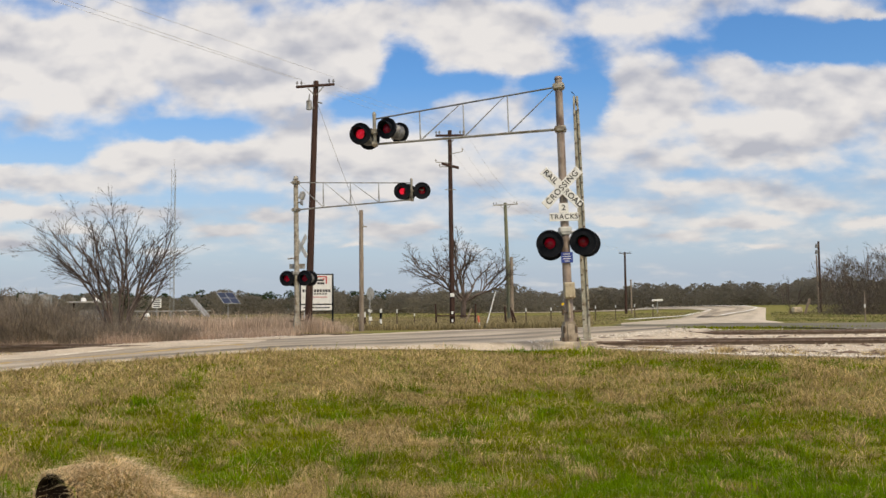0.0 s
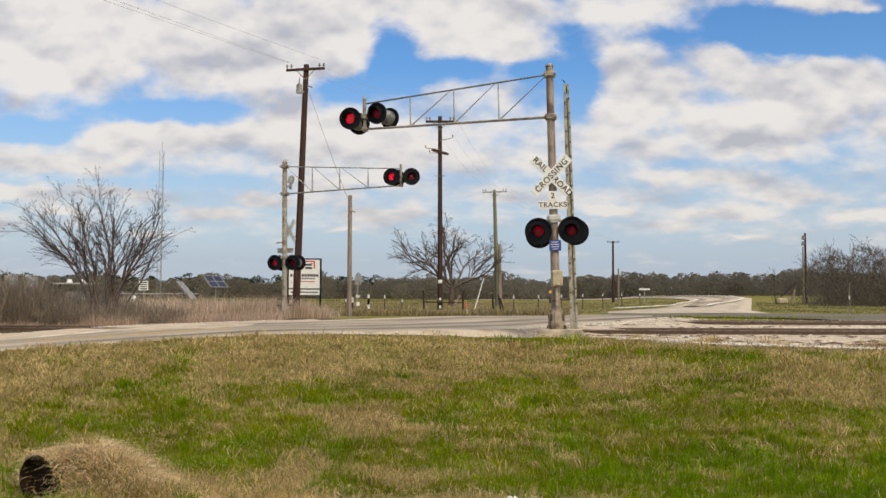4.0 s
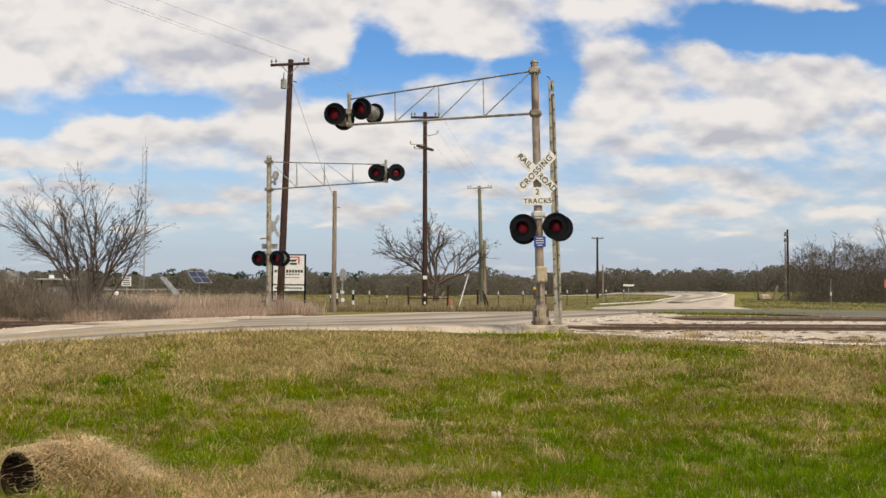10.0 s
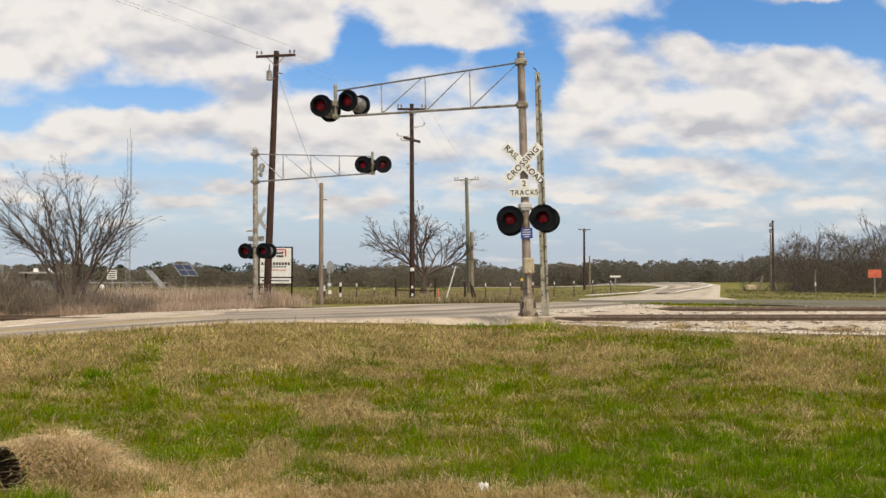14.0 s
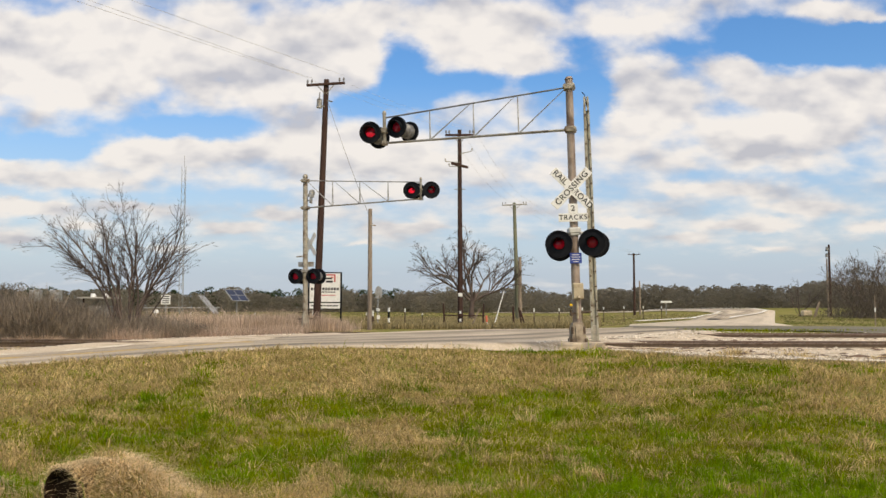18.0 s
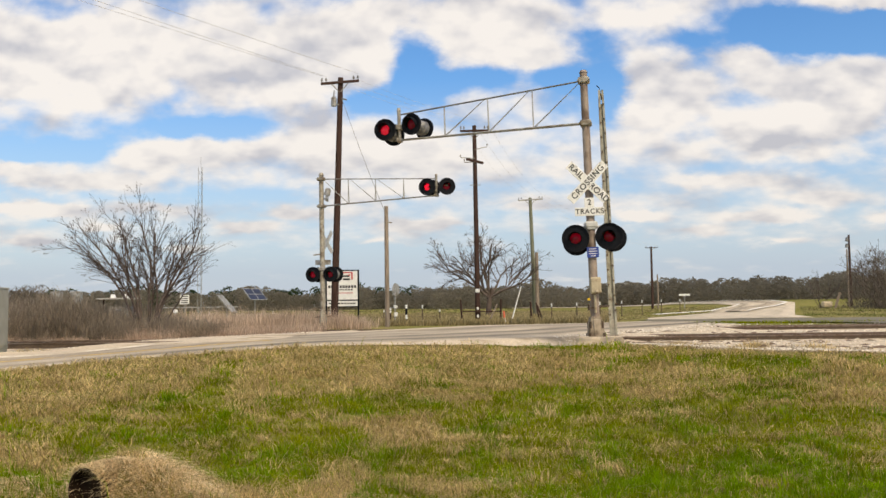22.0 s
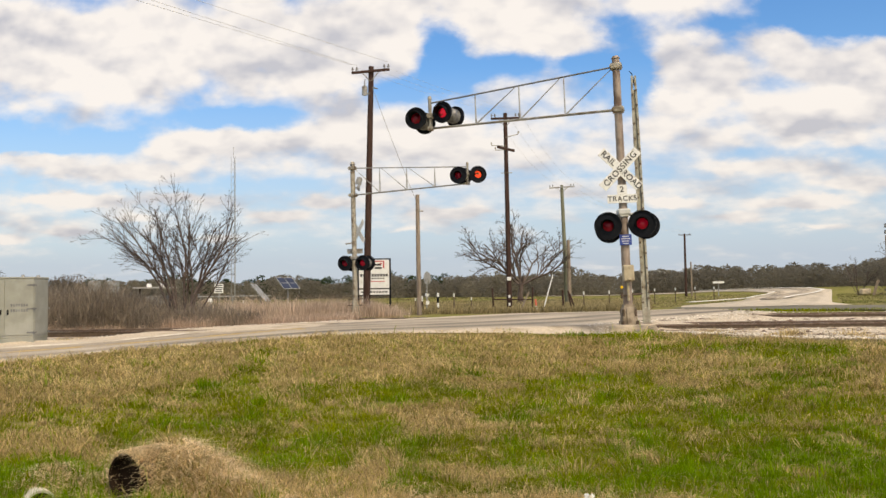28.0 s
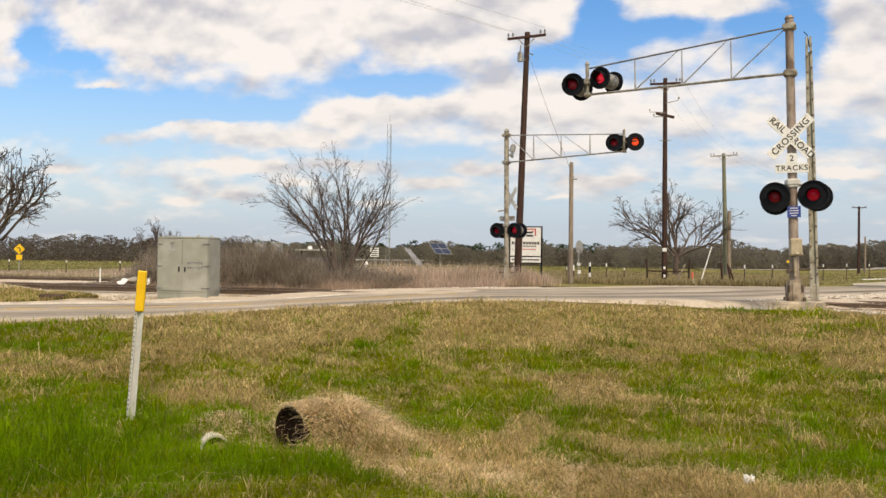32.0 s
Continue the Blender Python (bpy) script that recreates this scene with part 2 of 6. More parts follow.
def lens_material():
    m, nt, b = material("red_lens", 0.18)
    b.inputs["Base Color"].default_value = rgb((0.42, 0.012, 0.036))
    tr = nt.nodes.new("ShaderNodeBsdfTransparent")
    tr.inputs[0].default_value = rgb((0.90, 0.20, 0.25))
    mx = nt.nodes.new("ShaderNodeMixShader")
    mx.inputs[0].default_value = 0.62
    nt.links.new(tr.outputs[0], mx.inputs[1])
    nt.links.new(b.outputs[0], mx.inputs[2])
    nt.links.new(mx.outputs[0], nt.nodes["Material Output"].inputs[0])
    return m


M_LENS = lens_material()


# ---- mesh helpers ----
def box(bm, cx, cy, cz, sx, sy, sz, m=None, bevel=0.0):
    r = bmesh.ops.create_cube(bm, size=1.0, matrix=(m or Matrix()) @ Matrix.Translation((cx, cy, cz)) @ Matrix.Diagonal((sx, sy, sz, 1)))
    if bevel:
        es = {e for v in r["verts"] for e in v.link_edges}
        bmesh.ops.bevel(bm, geom=list(es), offset=bevel, segments=1, affect="EDGES")


def tube(bm, a, b, r0, r1=None, n=8, caps=True):
    a, b = Vector(a), Vector(b)
    r1 = r0 if r1 is None else r1
    d = b - a
    q = d.to_track_quat("Z", "Y").to_matrix().to_4x4()
    bmesh.ops.create_cone(bm, cap_ends=caps, segments=n, radius1=r0, radius2=max(r1, 1e-4), depth=d.length,
                          matrix=Matrix.Translation((a + b) / 2) @ q)


def ring(bm, r_out, r_in, y0, y1, n=24, a0=0.0, a1=2 * math.pi):
    """A band round the y axis between two radii, from y0 to y1; a0 and a1 bound an open arc, 0 at the top."""
    full = abs(a1 - a0) > 6.28
    k = n if full else n + 1
    rows_ = []
    for i in range(k):
        a = a0 + (a1 - a0) * i / n
        s, c = math.sin(a), math.cos(a)
        rows_.append([bm.verts.new((s * r, y, c * r)) for r, y in ((r_out, y0), (r_out, y1), (r_in, y1), (r_in, y0))])
    for i in range(n):
        p, q = rows_[i], rows_[(i + 1) % k]
        for j in range(4):
            bm.faces.new((p[j], p[(j + 1) % 4], q[(j + 1) % 4], q[j]))
    if not full:
        bm.faces.new(rows_[0])
        bm.faces.new(rows_[-1][::-1])


def part(name, bm, mat, parent=None, label="", smooth=False):
    bmesh.ops.recalc_face_normals(bm, faces=bm.faces)
    me = bpy.data.meshes.new(name)
    bm.to_mesh(me)
    bm.free()
    me.materials.append(mat)
    if smooth:
        me.polygons.foreach_set("use_smooth", [True] * len(me.polygons))
        me.set_sharp_from_angle(angle=radians(40))
    ob = new(name, me)
    if parent:
        ob.parent = parent
    if label:
        ob["label"] = label
    return ob


def thing(name, m, label, category, group=""):
    ob = new(name)
    ob.empty_display_size = 0.2
    ob.matrix_world = m
    return tagged(ob, label, category, group)


def raw_mesh(name, co, faces, mat):
    """co: (n, 3) array; faces: (m, k) array of corners."""
    me = bpy.data.meshes.new(name)
    k = faces.shape[1]
    me.vertices.add(len(co))
    me.vertices.foreach_set("co", co.astype(np.float32).ravel())
    me.loops.add(faces.size)
    me.loops.foreach_set("vertex_index", faces.astype(np.int32).ravel())
    me.polygons.add(len(faces))
    me.polygons.foreach_set("loop_start", np.arange(0, faces.size, k, dtype=np.int32))
    me.polygons.foreach_set("loop_total", np.full(len(faces), k, dtype=np.int32))
    me.update(calc_edges=True)
    me.materials.append(mat)
    return new(name, me)


def simple(name, bm, mat, label, category, m=None, group="", kind="", smooth=False):
    ob = part(name, bm, mat, smooth=smooth)
    if m:
        ob.matrix_world = m
    return tagged(ob, label, category, group, kind)


# ---- the lie of the land ----
def sm(a, b, x):
    t = np.clip((np.asarray(x, float) - a) / (b - a), 0, 1)
    return t * t * (3 - 2 * t)


NEAR_EDGE = [(-60, -22), (-25, 1.5), (-10.1, 13.4), (-7.3, 16.3), (-3.7, 19.3), (0.2, 21.2), (3.2, 23.6), (6.5, 29.0), (10.5, 36.0), (14.5, 43.0)]
FAR_EDGE = [(-60, -13.5), (-26, 8.5), (-13.6, 18.0), (-10.5, 21.0), (-6.7, 24.6), (-3.7, 29.6), (0.4, 35.4), (4.6, 37.5), (8.4, 40.2), (11.5, 47.0)]


GRASS_EDGE = [(-60, -22.3), (-25, 1.2), (-10.1, 13.2), (-7.3, 16.0), (-3.7, 19.0), (0.2, 20.6), (1.8, 20.4), (2.6, 19.7), (3.2, 18.9), (3.8, 17.7), (5.2, 15.6), (7.5, 14.4), (12, 13.4), (40, 10.0), (300, -20)]


def grass_line(x):
    p = np.array(GRASS_EDGE)
    return np.interp(x, p[:, 0], p[:, 1])


def ground_z(x, y):
    x, y = np.asarray(x, float), np.asarray(y, float)
    plateau = -0.25 * sm(-3.5, -11, x) * sm(24.5, 19.5, y) - 0.22 * sm(36, 44, y) * sm(9, 2, x - 0.25 * (y - 40))
    n, f = np.array(NEAR_EDGE), np.array(FAR_EDGE)
    xn, xf = np.interp(y, n[:, 1], n[:, 0]), np.interp(y, f[:, 1], f[:, 0])
    off_road = 1 - sm(xn + 2.8, xn + 0.9, x) * sm(xf - 1.6, xf - 0.6, x)
    plateau = plateau - 0.17 * sm(17.5, 21.0, y) * sm(34.0, 32.8, y) * off_road
    edge = grass_line(x)
    s = (edge - y) / 1.2
    low = 0.78 * sm(0.0, 10.5 - 4.5 * sm(2.5, 6.0, x), s) + 0.012 * np.maximum(s - 12, 0)
    z = plateau - low
    along, across = (x + 3.25) * 0.44 + (y - 7.14) * 0.90, (x + 3.25) * 0.90 - (y - 7.14) * 0.44
    z = z + 0.36 * sm(0.06, 0.22, along) * sm(1.5, 0.45, along) * np.exp(-(across / 0.40) ** 2) + 0.17 * np.exp(-((x + 2.72) ** 2 / 0.16 + (y - 7.28) ** 2 / 0.10)) + 0.07 * np.exp(-((x + 2.30) ** 2 / 0.05 + (y - 7.10) ** 2 / 0.05))
    z = z + 0.20 * np.exp(-((x + 4.02) ** 2 / 0.07 + (y - 7.42) ** 2 / 0.04)) - 0.27 * np.exp(-((x + 3.27) ** 2 / 0.05 + (y - 7.08) ** 2 / 0.06)) - 0.15 * np.exp(-((x + 3.96) ** 2 / 0.03 + (y - 6.92) ** 2 / 0.04))
    z = z + 0.09 * np.exp(-((x + 12.1) / 1.3) ** 2 - ((y - 20.3) / 0.9) ** 2)
    z = z + 0.20 * sm(-12.5, -15, x) * np.exp(-((y - 19.3 - 0.62 * (-14.9 - x)) / 0.9) ** 2)
    z = z + 0.03 * np.sin(x * 1.7 + 1.3 * np.sin(y * 0.9)) * np.sin(y * 1.3) * sm(0.5, 4, s)
    far = np.hypot(x, y)
    return z + sm(90, 220, far) * 1.2 * sm(20, 80, x) - sm(60, 160, far) * 0.1


def gz(x, y):
    return float(ground_z(x, y))


def axis_steps(a, b, fine0, fine1, step, grow):
    v = [fine0]
    while v[-1] < fine1:
        v.append(v[-1] + step)
    s = step
    while v[-1] < b:
        s *= grow
        v.append(v[-1] + s)
    s = step
    while v[0] > a:
        s *= grow
        v.insert(0, v[0] - s)
    return np.array(v)


def build_ground():
    xs, ys = axis_steps(-4500, 4500, -9, 8, 0.14, 1.09), axis_steps(-900, 4800, 5, 24, 0.14, 1.09)
    X, Y = np.meshgrid(xs, ys)
    co = np.stack([X.ravel(), Y.ravel(), (ground_z(X, Y) - 0.02).ravel()], -1)
    i = np.arange(len(ys) - 1)[:, None] * len(xs) + np.arange(len(xs) - 1)[None]
    f = np.stack([i, i + 1, i + 1 + len(xs), i + len(xs)], -1).reshape(-1, 4)
    m, nt, b = material("soil_and_turf", 0.95)
    b.inputs["Specular IOR Level"].default_value = 0.05
    L = nt.links.new
    tc = nt.nodes.new("ShaderNodeTexCoord")
    n1, n2 = (nt.nodes.new("ShaderNodeTexNoise") for _ in range(2))
    for n, s, d in ((n1, 0.35, 6), (n2, 9.0, 8)):
        n.inputs["Scale"].default_value, n.inputs["Detail"].default_value = s, d
        L(tc.outputs["Object"], n.inputs["Vector"])
    ramp = nt.nodes.new("ShaderNodeValToRGB")
    e = ramp.color_ramp.elements
    e[0].position, e[0].color = 0.40, rgb((0.128, 0.152, 0.012))
    e[1].position, e[1].color = 0.60, rgb((0.27, 0.22, 0.095))
    add = nt.nodes.new("ShaderNodeMath")
    add.operation = "MULTIPLY_ADD"
    add.inputs[1].default_value, add.inputs[2].default_value = 0.5, 0.25
    L(n2.outputs["Fac"], add.inputs[0])
    avg = nt.nodes.new("ShaderNodeMath")
    avg.operation = "MULTIPLY_ADD"
    avg.inputs[1].default_value = 0.5
    L(n1.outputs["Fac"], avg.inputs[0])
    half = nt.nodes.new("ShaderNodeMath")
    half.operation = "MULTIPLY"
    half.inputs[1].default_value = 0.5
    L(add.outputs[0], half.inputs[0])
    L(half.outputs[0], avg.inputs[2])
    L(avg.outputs[0], ramp.inputs[0])
    L(ramp.outputs[0], b.inputs["Base Color"])
    bp = nt.nodes.new("ShaderNodeBump")
    bp.inputs["Strength"].default_value, bp.inputs["Distance"].default_value = 0.5, 0.05
    L(n2.outputs["Fac"], bp.inputs["Height"])
    L(bp.outputs[0], b.inputs["Normal"])
    ob = raw_mesh("ground", co, f, m)
    ob.data.polygons.foreach_set("use_smooth", [True] * len(ob.data.polygons))
    return tagged(ob, "rolling turf of green and straw-coloured winter grass", "ground", kind="structure")


build_ground()


def ribbon(name, left, right, lift, mat, label, category, step=0.6, far=0.0):
    """A paved strip between two edge lines, laid on the land."""
    l, r = np.array(left, float), np.array(right, float)
    def resample(p, n):
        d = np.concatenate([[0], np.cumsum(np.hypot(*np.diff(p, axis=0).T))])
        q = np.linspace(0, d[-1], n)
        return np.stack([np.interp(q, d, p[:, 0]), np.interp(q, d, p[:, 1])], -1)
    n = int(np.hypot(*np.diff(l, axis=0).T).sum() / step) + 2
    l, r = resample(l, n), resample(r, n)
    k = 15
    w = np.linspace(0, 1, k)[None, :, None]
    p = l[:, None] * (1 - w) + r[:, None] * w
    z = ground_z(p[..., 0], p[..., 1]) + lift + far * sm(52, 85, p[..., 1]) + 0.05 * np.sin(np.pi * w[..., 0]) * 0.6
    co = np.concatenate([p, z[..., None]], -1).reshape(-1, 3)
    i = np.arange(n - 1)[:, None] * k + np.arange(k - 1)[None]
    f = np.stack([i, i + 1, i + 1 + k, i + k], -1).reshape(-1, 4)
    ob = raw_mesh(name, co, f, mat)
    # surface coordinates: share of the width, metres along
    v = np.repeat(np.arange(n) * step, k)
    uv = np.stack([np.tile(np.linspace(0, 1, k), n), v], -1)
    ob.data.uv_layers.new(name="strip").data.foreach_set("uv", uv[f.ravel()].astype(np.float32).ravel())
    return tagged(ob, label, category, kind="structure")


def asphalt(name, dark, light, streak):
    m, nt, b = material(name, 0.85)
    b.inputs["Specular IOR Level"].default_value = 0.15
    L = nt.links.new
    tc = nt.nodes.new("ShaderNodeTexCoord")
    n1, n2, n3 = (nt.nodes.new("ShaderNodeTexNoise") for _ in range(3))
    mp = nt.nodes.new("ShaderNodeMapping")
    mp.inputs["Scale"].default_value = (9.0, 0.07, 1)
    L(tc.outputs["UV"], mp.inputs[0])
    for n, s in ((n1, 0.5), (n2, 40.0), (n3, 1.0)):
        n.inputs["Scale"].default_value, n.inputs["Detail"].default_value = s, 8
        L((mp if n is n3 else tc).outputs[0 if n is n3 else "Object"], n.inputs["Vector"])
    # tyre-polished lanes between paler strips
    sp = nt.nodes.new("ShaderNodeSeparateXYZ")
    L(tc.outputs["UV"], sp.inputs[0])
    lanes = nt.nodes.new("ShaderNodeValToRGB")
    lanes.color_ramp.interpolation = "B_SPLINE"
    le = lanes.color_ramp.elements
    le[0].position, le[0].color, le[1].position, le[1].color = 0.0, rgb((0.80,) * 3), 1.0, rgb((0.90,) * 3)
    for p_, v_ in ((0.07, 0.55), (0.17, 0.22), (0.28, 0.62), (0.37, 0.30), (0.47, 0.62), (0.60, 0.25), (0.70, 0.62), (0.79, 0.30), (0.88, 0.75)):
        le.new(p_).color = rgb((v_,) * 3)
    L(sp.outputs[0], lanes.inputs[0])
    wear = nt.nodes.new("ShaderNodeMath")
    wear.operation = "MULTIPLY_ADD"
    wear.inputs[1].default_value, wear.inputs[2].default_value = streak, 0.52 - 0.5 * streak
    L(lanes.outputs[0], wear.inputs[0])
    mixed_ = nt.nodes.new("ShaderNodeMath")
    mixed_.operation = "MULTIPLY_ADD"
    mixed_.inputs[1].default_value = 0.9
    L(n3.outputs["Fac"], mixed_.inputs[0])
    patch = nt.nodes.new("ShaderNodeMath")
    patch.operation = "MULTIPLY_ADD"
    patch.inputs[1].default_value = 0.35
    L(n1.outputs["Fac"], patch.inputs[0])
    off = nt.nodes.new("ShaderNodeMath")
    off.inputs[1].default_value = -0.62
    L(wear.outputs[0], off.inputs[0])
    L(off.outputs[0], patch.inputs[2])
    L(patch.outputs[0], mixed_.inputs[2])
    r = nt.nodes.new("ShaderNodeValToRGB")
    e = r.color_ramp.elements
    e[0].position, e[0].color, e[1].position, e[1].color = 0.28, rgb(dark), 0.68, rgb(light)
    L(mixed_.outputs[0], r.inputs[0])
    mx = nt.nodes.new("ShaderNodeMix")
    mx.data_type, mx.blend_type = "RGBA", "MULTIPLY"
    mx.inputs["Factor"].default_value = 0.25
    L(r.outputs[0], mx.inputs["A"])
    r2 = nt.nodes.new("ShaderNodeValToRGB")
    r2.color_ramp.elements[0].position, r2.color_ramp.elements[1].position = 0.3, 0.6
    L(n2.outputs["Fac"], r2.inputs[0])
    L(r2.outputs[0], mx.inputs["B"])
    L(mx.outputs["Result"], b.inputs["Base Color"])
    bp = nt.nodes.new("ShaderNodeBump")
    bp.inputs["Strength"].default_value, bp.inputs["Distance"].default_value = 0.4, 0.01
    L(n2.outputs["Fac"], bp.inputs["Height"])
    L(bp.outputs[0], b.inputs["Normal"])
    return m


M_ROAD = asphalt("old_chipseal", (0.155, 0.135, 0.105), (0.58, 0.49, 0.37), 0.85)
M_ROAD2 = asphalt("dark_asphalt", (0.12, 0.11, 0.08), (0.235, 0.215, 0.155), 0.3)
M_ROAD3 = asphalt("pale_chipseal", (0.42, 0.36, 0.27), (0.67, 0.58, 0.45), 0.4)
M_LINE_W = surface("worn_white_line", (0.48, 0.43, 0.35), (0.68, 0.62, 0.52), 6, 0.7, bump=0, spots=(0.42, 0.36, 0.28), spot_scale=2)
M_LINE_NEW = surface("bright_white_line", (0.70, 0.68, 0.62), (0.84, 0.82, 0.76), 6, 0.7, bump=0)
M_LINE_Y = surface("worn_yellow_line", (0.36, 0.26, 0.12), (0.50, 0.37, 0.17), 6, 0.7, bump=0, spots=(0.34, 0.30, 0.25), spot_scale=2)

ribbon("road", NEAR_EDGE, FAR_EDGE, 0.01, M_ROAD, "worn grey two-lane chip-seal road over the tracks", "road")
M_GRAVEL = surface("pale_gravel", (0.44, 0.365, 0.265), (0.68, 0.58, 0.445), 20, 0.95, bump=0.5, spots=(0.30, 0.24, 0.165), spot_scale=0.9, amount=0.5)


def shifted(line, d):
    """The line moved d metres to its right."""
    p = np.array(line, float)
    g = np.gradient(p, axis=0)
    g /= np.hypot(g[:, 0], g[:, 1])[:, None]
    return [tuple(q) for q in p + d * np.stack([g[:, 1], -g[:, 0]], -1)]


ribbon("shoulder", [(-7.3, 16.0), (-3.7, 18.85), (0.2, 20.3), (2.2, 20.9), (3.4, 22.0), (5.6, 25.5), (8.2, 30.0)], NEAR_EDGE[3:9], 0.004, M_GRAVEL, "pale gravel shoulder of the crossing road", "gravel", 0.3)
ribbon("shoulder", FAR_EDGE[:4], shifted(FAR_EDGE[:4], -0.35), 0.0, M_GRAVEL, "pale gravel shoulder of the crossing road", "gravel", 0.3)
ribbon("shoulder", FAR_EDGE[3:6], shifted(FAR_EDGE[3:6], -1.5), 0.0, M_GRAVEL, "pale gravel shoulder of the crossing road", "gravel", 0.3)


ribbon("shoulder", shifted(NEAR_EDGE[:5], 0.55), NEAR_EDGE[:5], 0.006, M_GRAVEL, "pale gravel shoulder of the crossing road", "gravel", 0.3)


def between(f, n0=0, n1=None):
    return [((1 - f) * a[0] + f * b[0], (1 - f) * a[1] + f * b[1]) for a, b in list(zip(NEAR_EDGE, FAR_EDGE))[n0:n1]]


ribbon("road_line", between(0.835, 0, 5), between(0.855, 0, 5), 0.022, M_LINE_W, "worn white edge line on the road", "road marking")
ribbon("road_line", between(0.44, 0, 5), between(0.465, 0, 5), 0.024, M_LINE_Y, "faded yellow centre line on the road", "road marking")
ribbon("road_line", between(0.50, 0, 5), between(0.525, 0, 5), 0.024, M_LINE_Y, "faded yellow centre line on the road", "road marking")
# the road goes on to a bend, and a side road runs along the tracks
BEND_L = [(8.4, 40.2), (9.8, 47.0), (17.2, 62.0), (30.0, 100.0), (44.0, 143.0), (47.0, 162.0), (45.0, 178.0), (38.0, 188.0), (10.0, 198.0)]
BEND_R = [(17.5, 43.6), (19.5, 51.5), (24.6, 65.0), (36.0, 95.0), (58.0, 153.0), (64.0, 178.0), (61.0, 196.0), (48.0, 206.0), (10.0, 212.0)]
ribbon("road", BEND_L, BEND_R, 0.025, M_ROAD3, "pale chip-seal road that bends away to the woods", "road", 1.0, 0.10)


def swept(fs, w, n0):
    """A strip whose share of the road's width varies along the bend."""
    out = []
    for add in (0.0, w):
        out.append([((1 - f - add) * p[0] + (f + add) * q[0], (1 - f - add) * p[1] + (f + add) * q[1]) for f, p, q in zip(fs, BEND_L[n0:], BEND_R[n0:])])
    return out


ribbon("road_line", *swept((0.42, 0.60, 0.82, 0.86, 0.88, 0.88), 0.06, 2), 0.20, M_LINE_NEW, "white edge line along the bend", "road marking", 0.7, 0.08)
ribbon("road_line", *swept((0.02, 0.03, 0.05, 0.07, 0.08, 0.08, 0.08), 0.035, 1), 0.20, M_LINE_NEW, "white edge line along the bend", "road marking", 0.7, 0.08)
ribbon("worn_lane", *swept((0.18, 0.22, 0.50, 0.55, 0.58, 0.58), 0.20, 2), 0.10, M_ROAD, "darker wheel track along the bend", "road marking", 0.7, 0.11)
ribbon("worn_lane", *swept((0.13, 0.15, 0.20, 0.22, 0.24), 0.10, 3), 0.10, M_ROAD, "darker wheel track along the bend", "road marking", 0.7, 0.11)
ribbon("road", [(8.0, 36.6), (16.0, 33.6), (60.0, 24.0), (200.0, -6.0)], [(8.6, 43.6), (18.0, 43.0), (62.0, 36.0), (202.0, 8.0)], 0.02, M_ROAD2,
       "dark asphalt side road along the tracks", "road", 1.0)


# ---- railway ----
RAIL_Y = (22.6, 24.035, 30.3, 31.735)


def build_tracks():
    for t, (k0, k1) in enumerate(((0, 1), (2, 3))):
        track = thing("railway_track", pose(0, RAIL_Y[k0] + 0.72, 0), "rusty railway track on wooden ties in pale ballast", "railway track", "crossing tracks")
        for k in (k0, k1):
            dy = RAIL_Y[k] - RAIL_Y[k0] - 0.72
            bm = bmesh.new()
            box(bm, 0, dy, -0.02, 900, 0.07, 0.035)
            part("rail_head", bm, M_RAILTOP, track, "worn shiny rail head")
            bm = bmesh.new()
            box(bm, 0, dy, -0.09, 900, 0.03, 0.11)
            box(bm, 0, dy, -0.15, 900, 0.14, 0.02)
            part("rail_web", bm, M_RUST, track)
        bm = bmesh.new()
        box(bm, 0, 0, 0, 0.22, 2.5, 0.16, bevel=0.015)
        tie0 = None
        rng = random.Random(5 + t)
        for i in range(-75, 76):
            x = i * 0.58
            if -6.5 < x - 0.55 * (RAIL_Y[k0] - 24) < 2.8:
                continue
            if tie0 is None:
                tie0 = part("tie", bm, M_TIE, track)
                ob = tie0
            else:
                ob = new("tie", tie0.data)
                ob.parent = track
            ob.location = (x + rng.uniform(-0.04, 0.04), rng.uniform(-0.05, 0.05), -0.265 - 0.13 * (x < -6) + rng.uniform(-0.015, 0.015))


build_tracks()


def on_road(x, y):
    n = np.array(NEAR_EDGE)
    f = np.array(FAR_EDGE)
    return (y > np.interp(x, n[:, 0], n[:, 1]) - 0.3) & (y < np.interp(x, f[:, 0], f[:, 1]) + 0.3) & (x < 11)


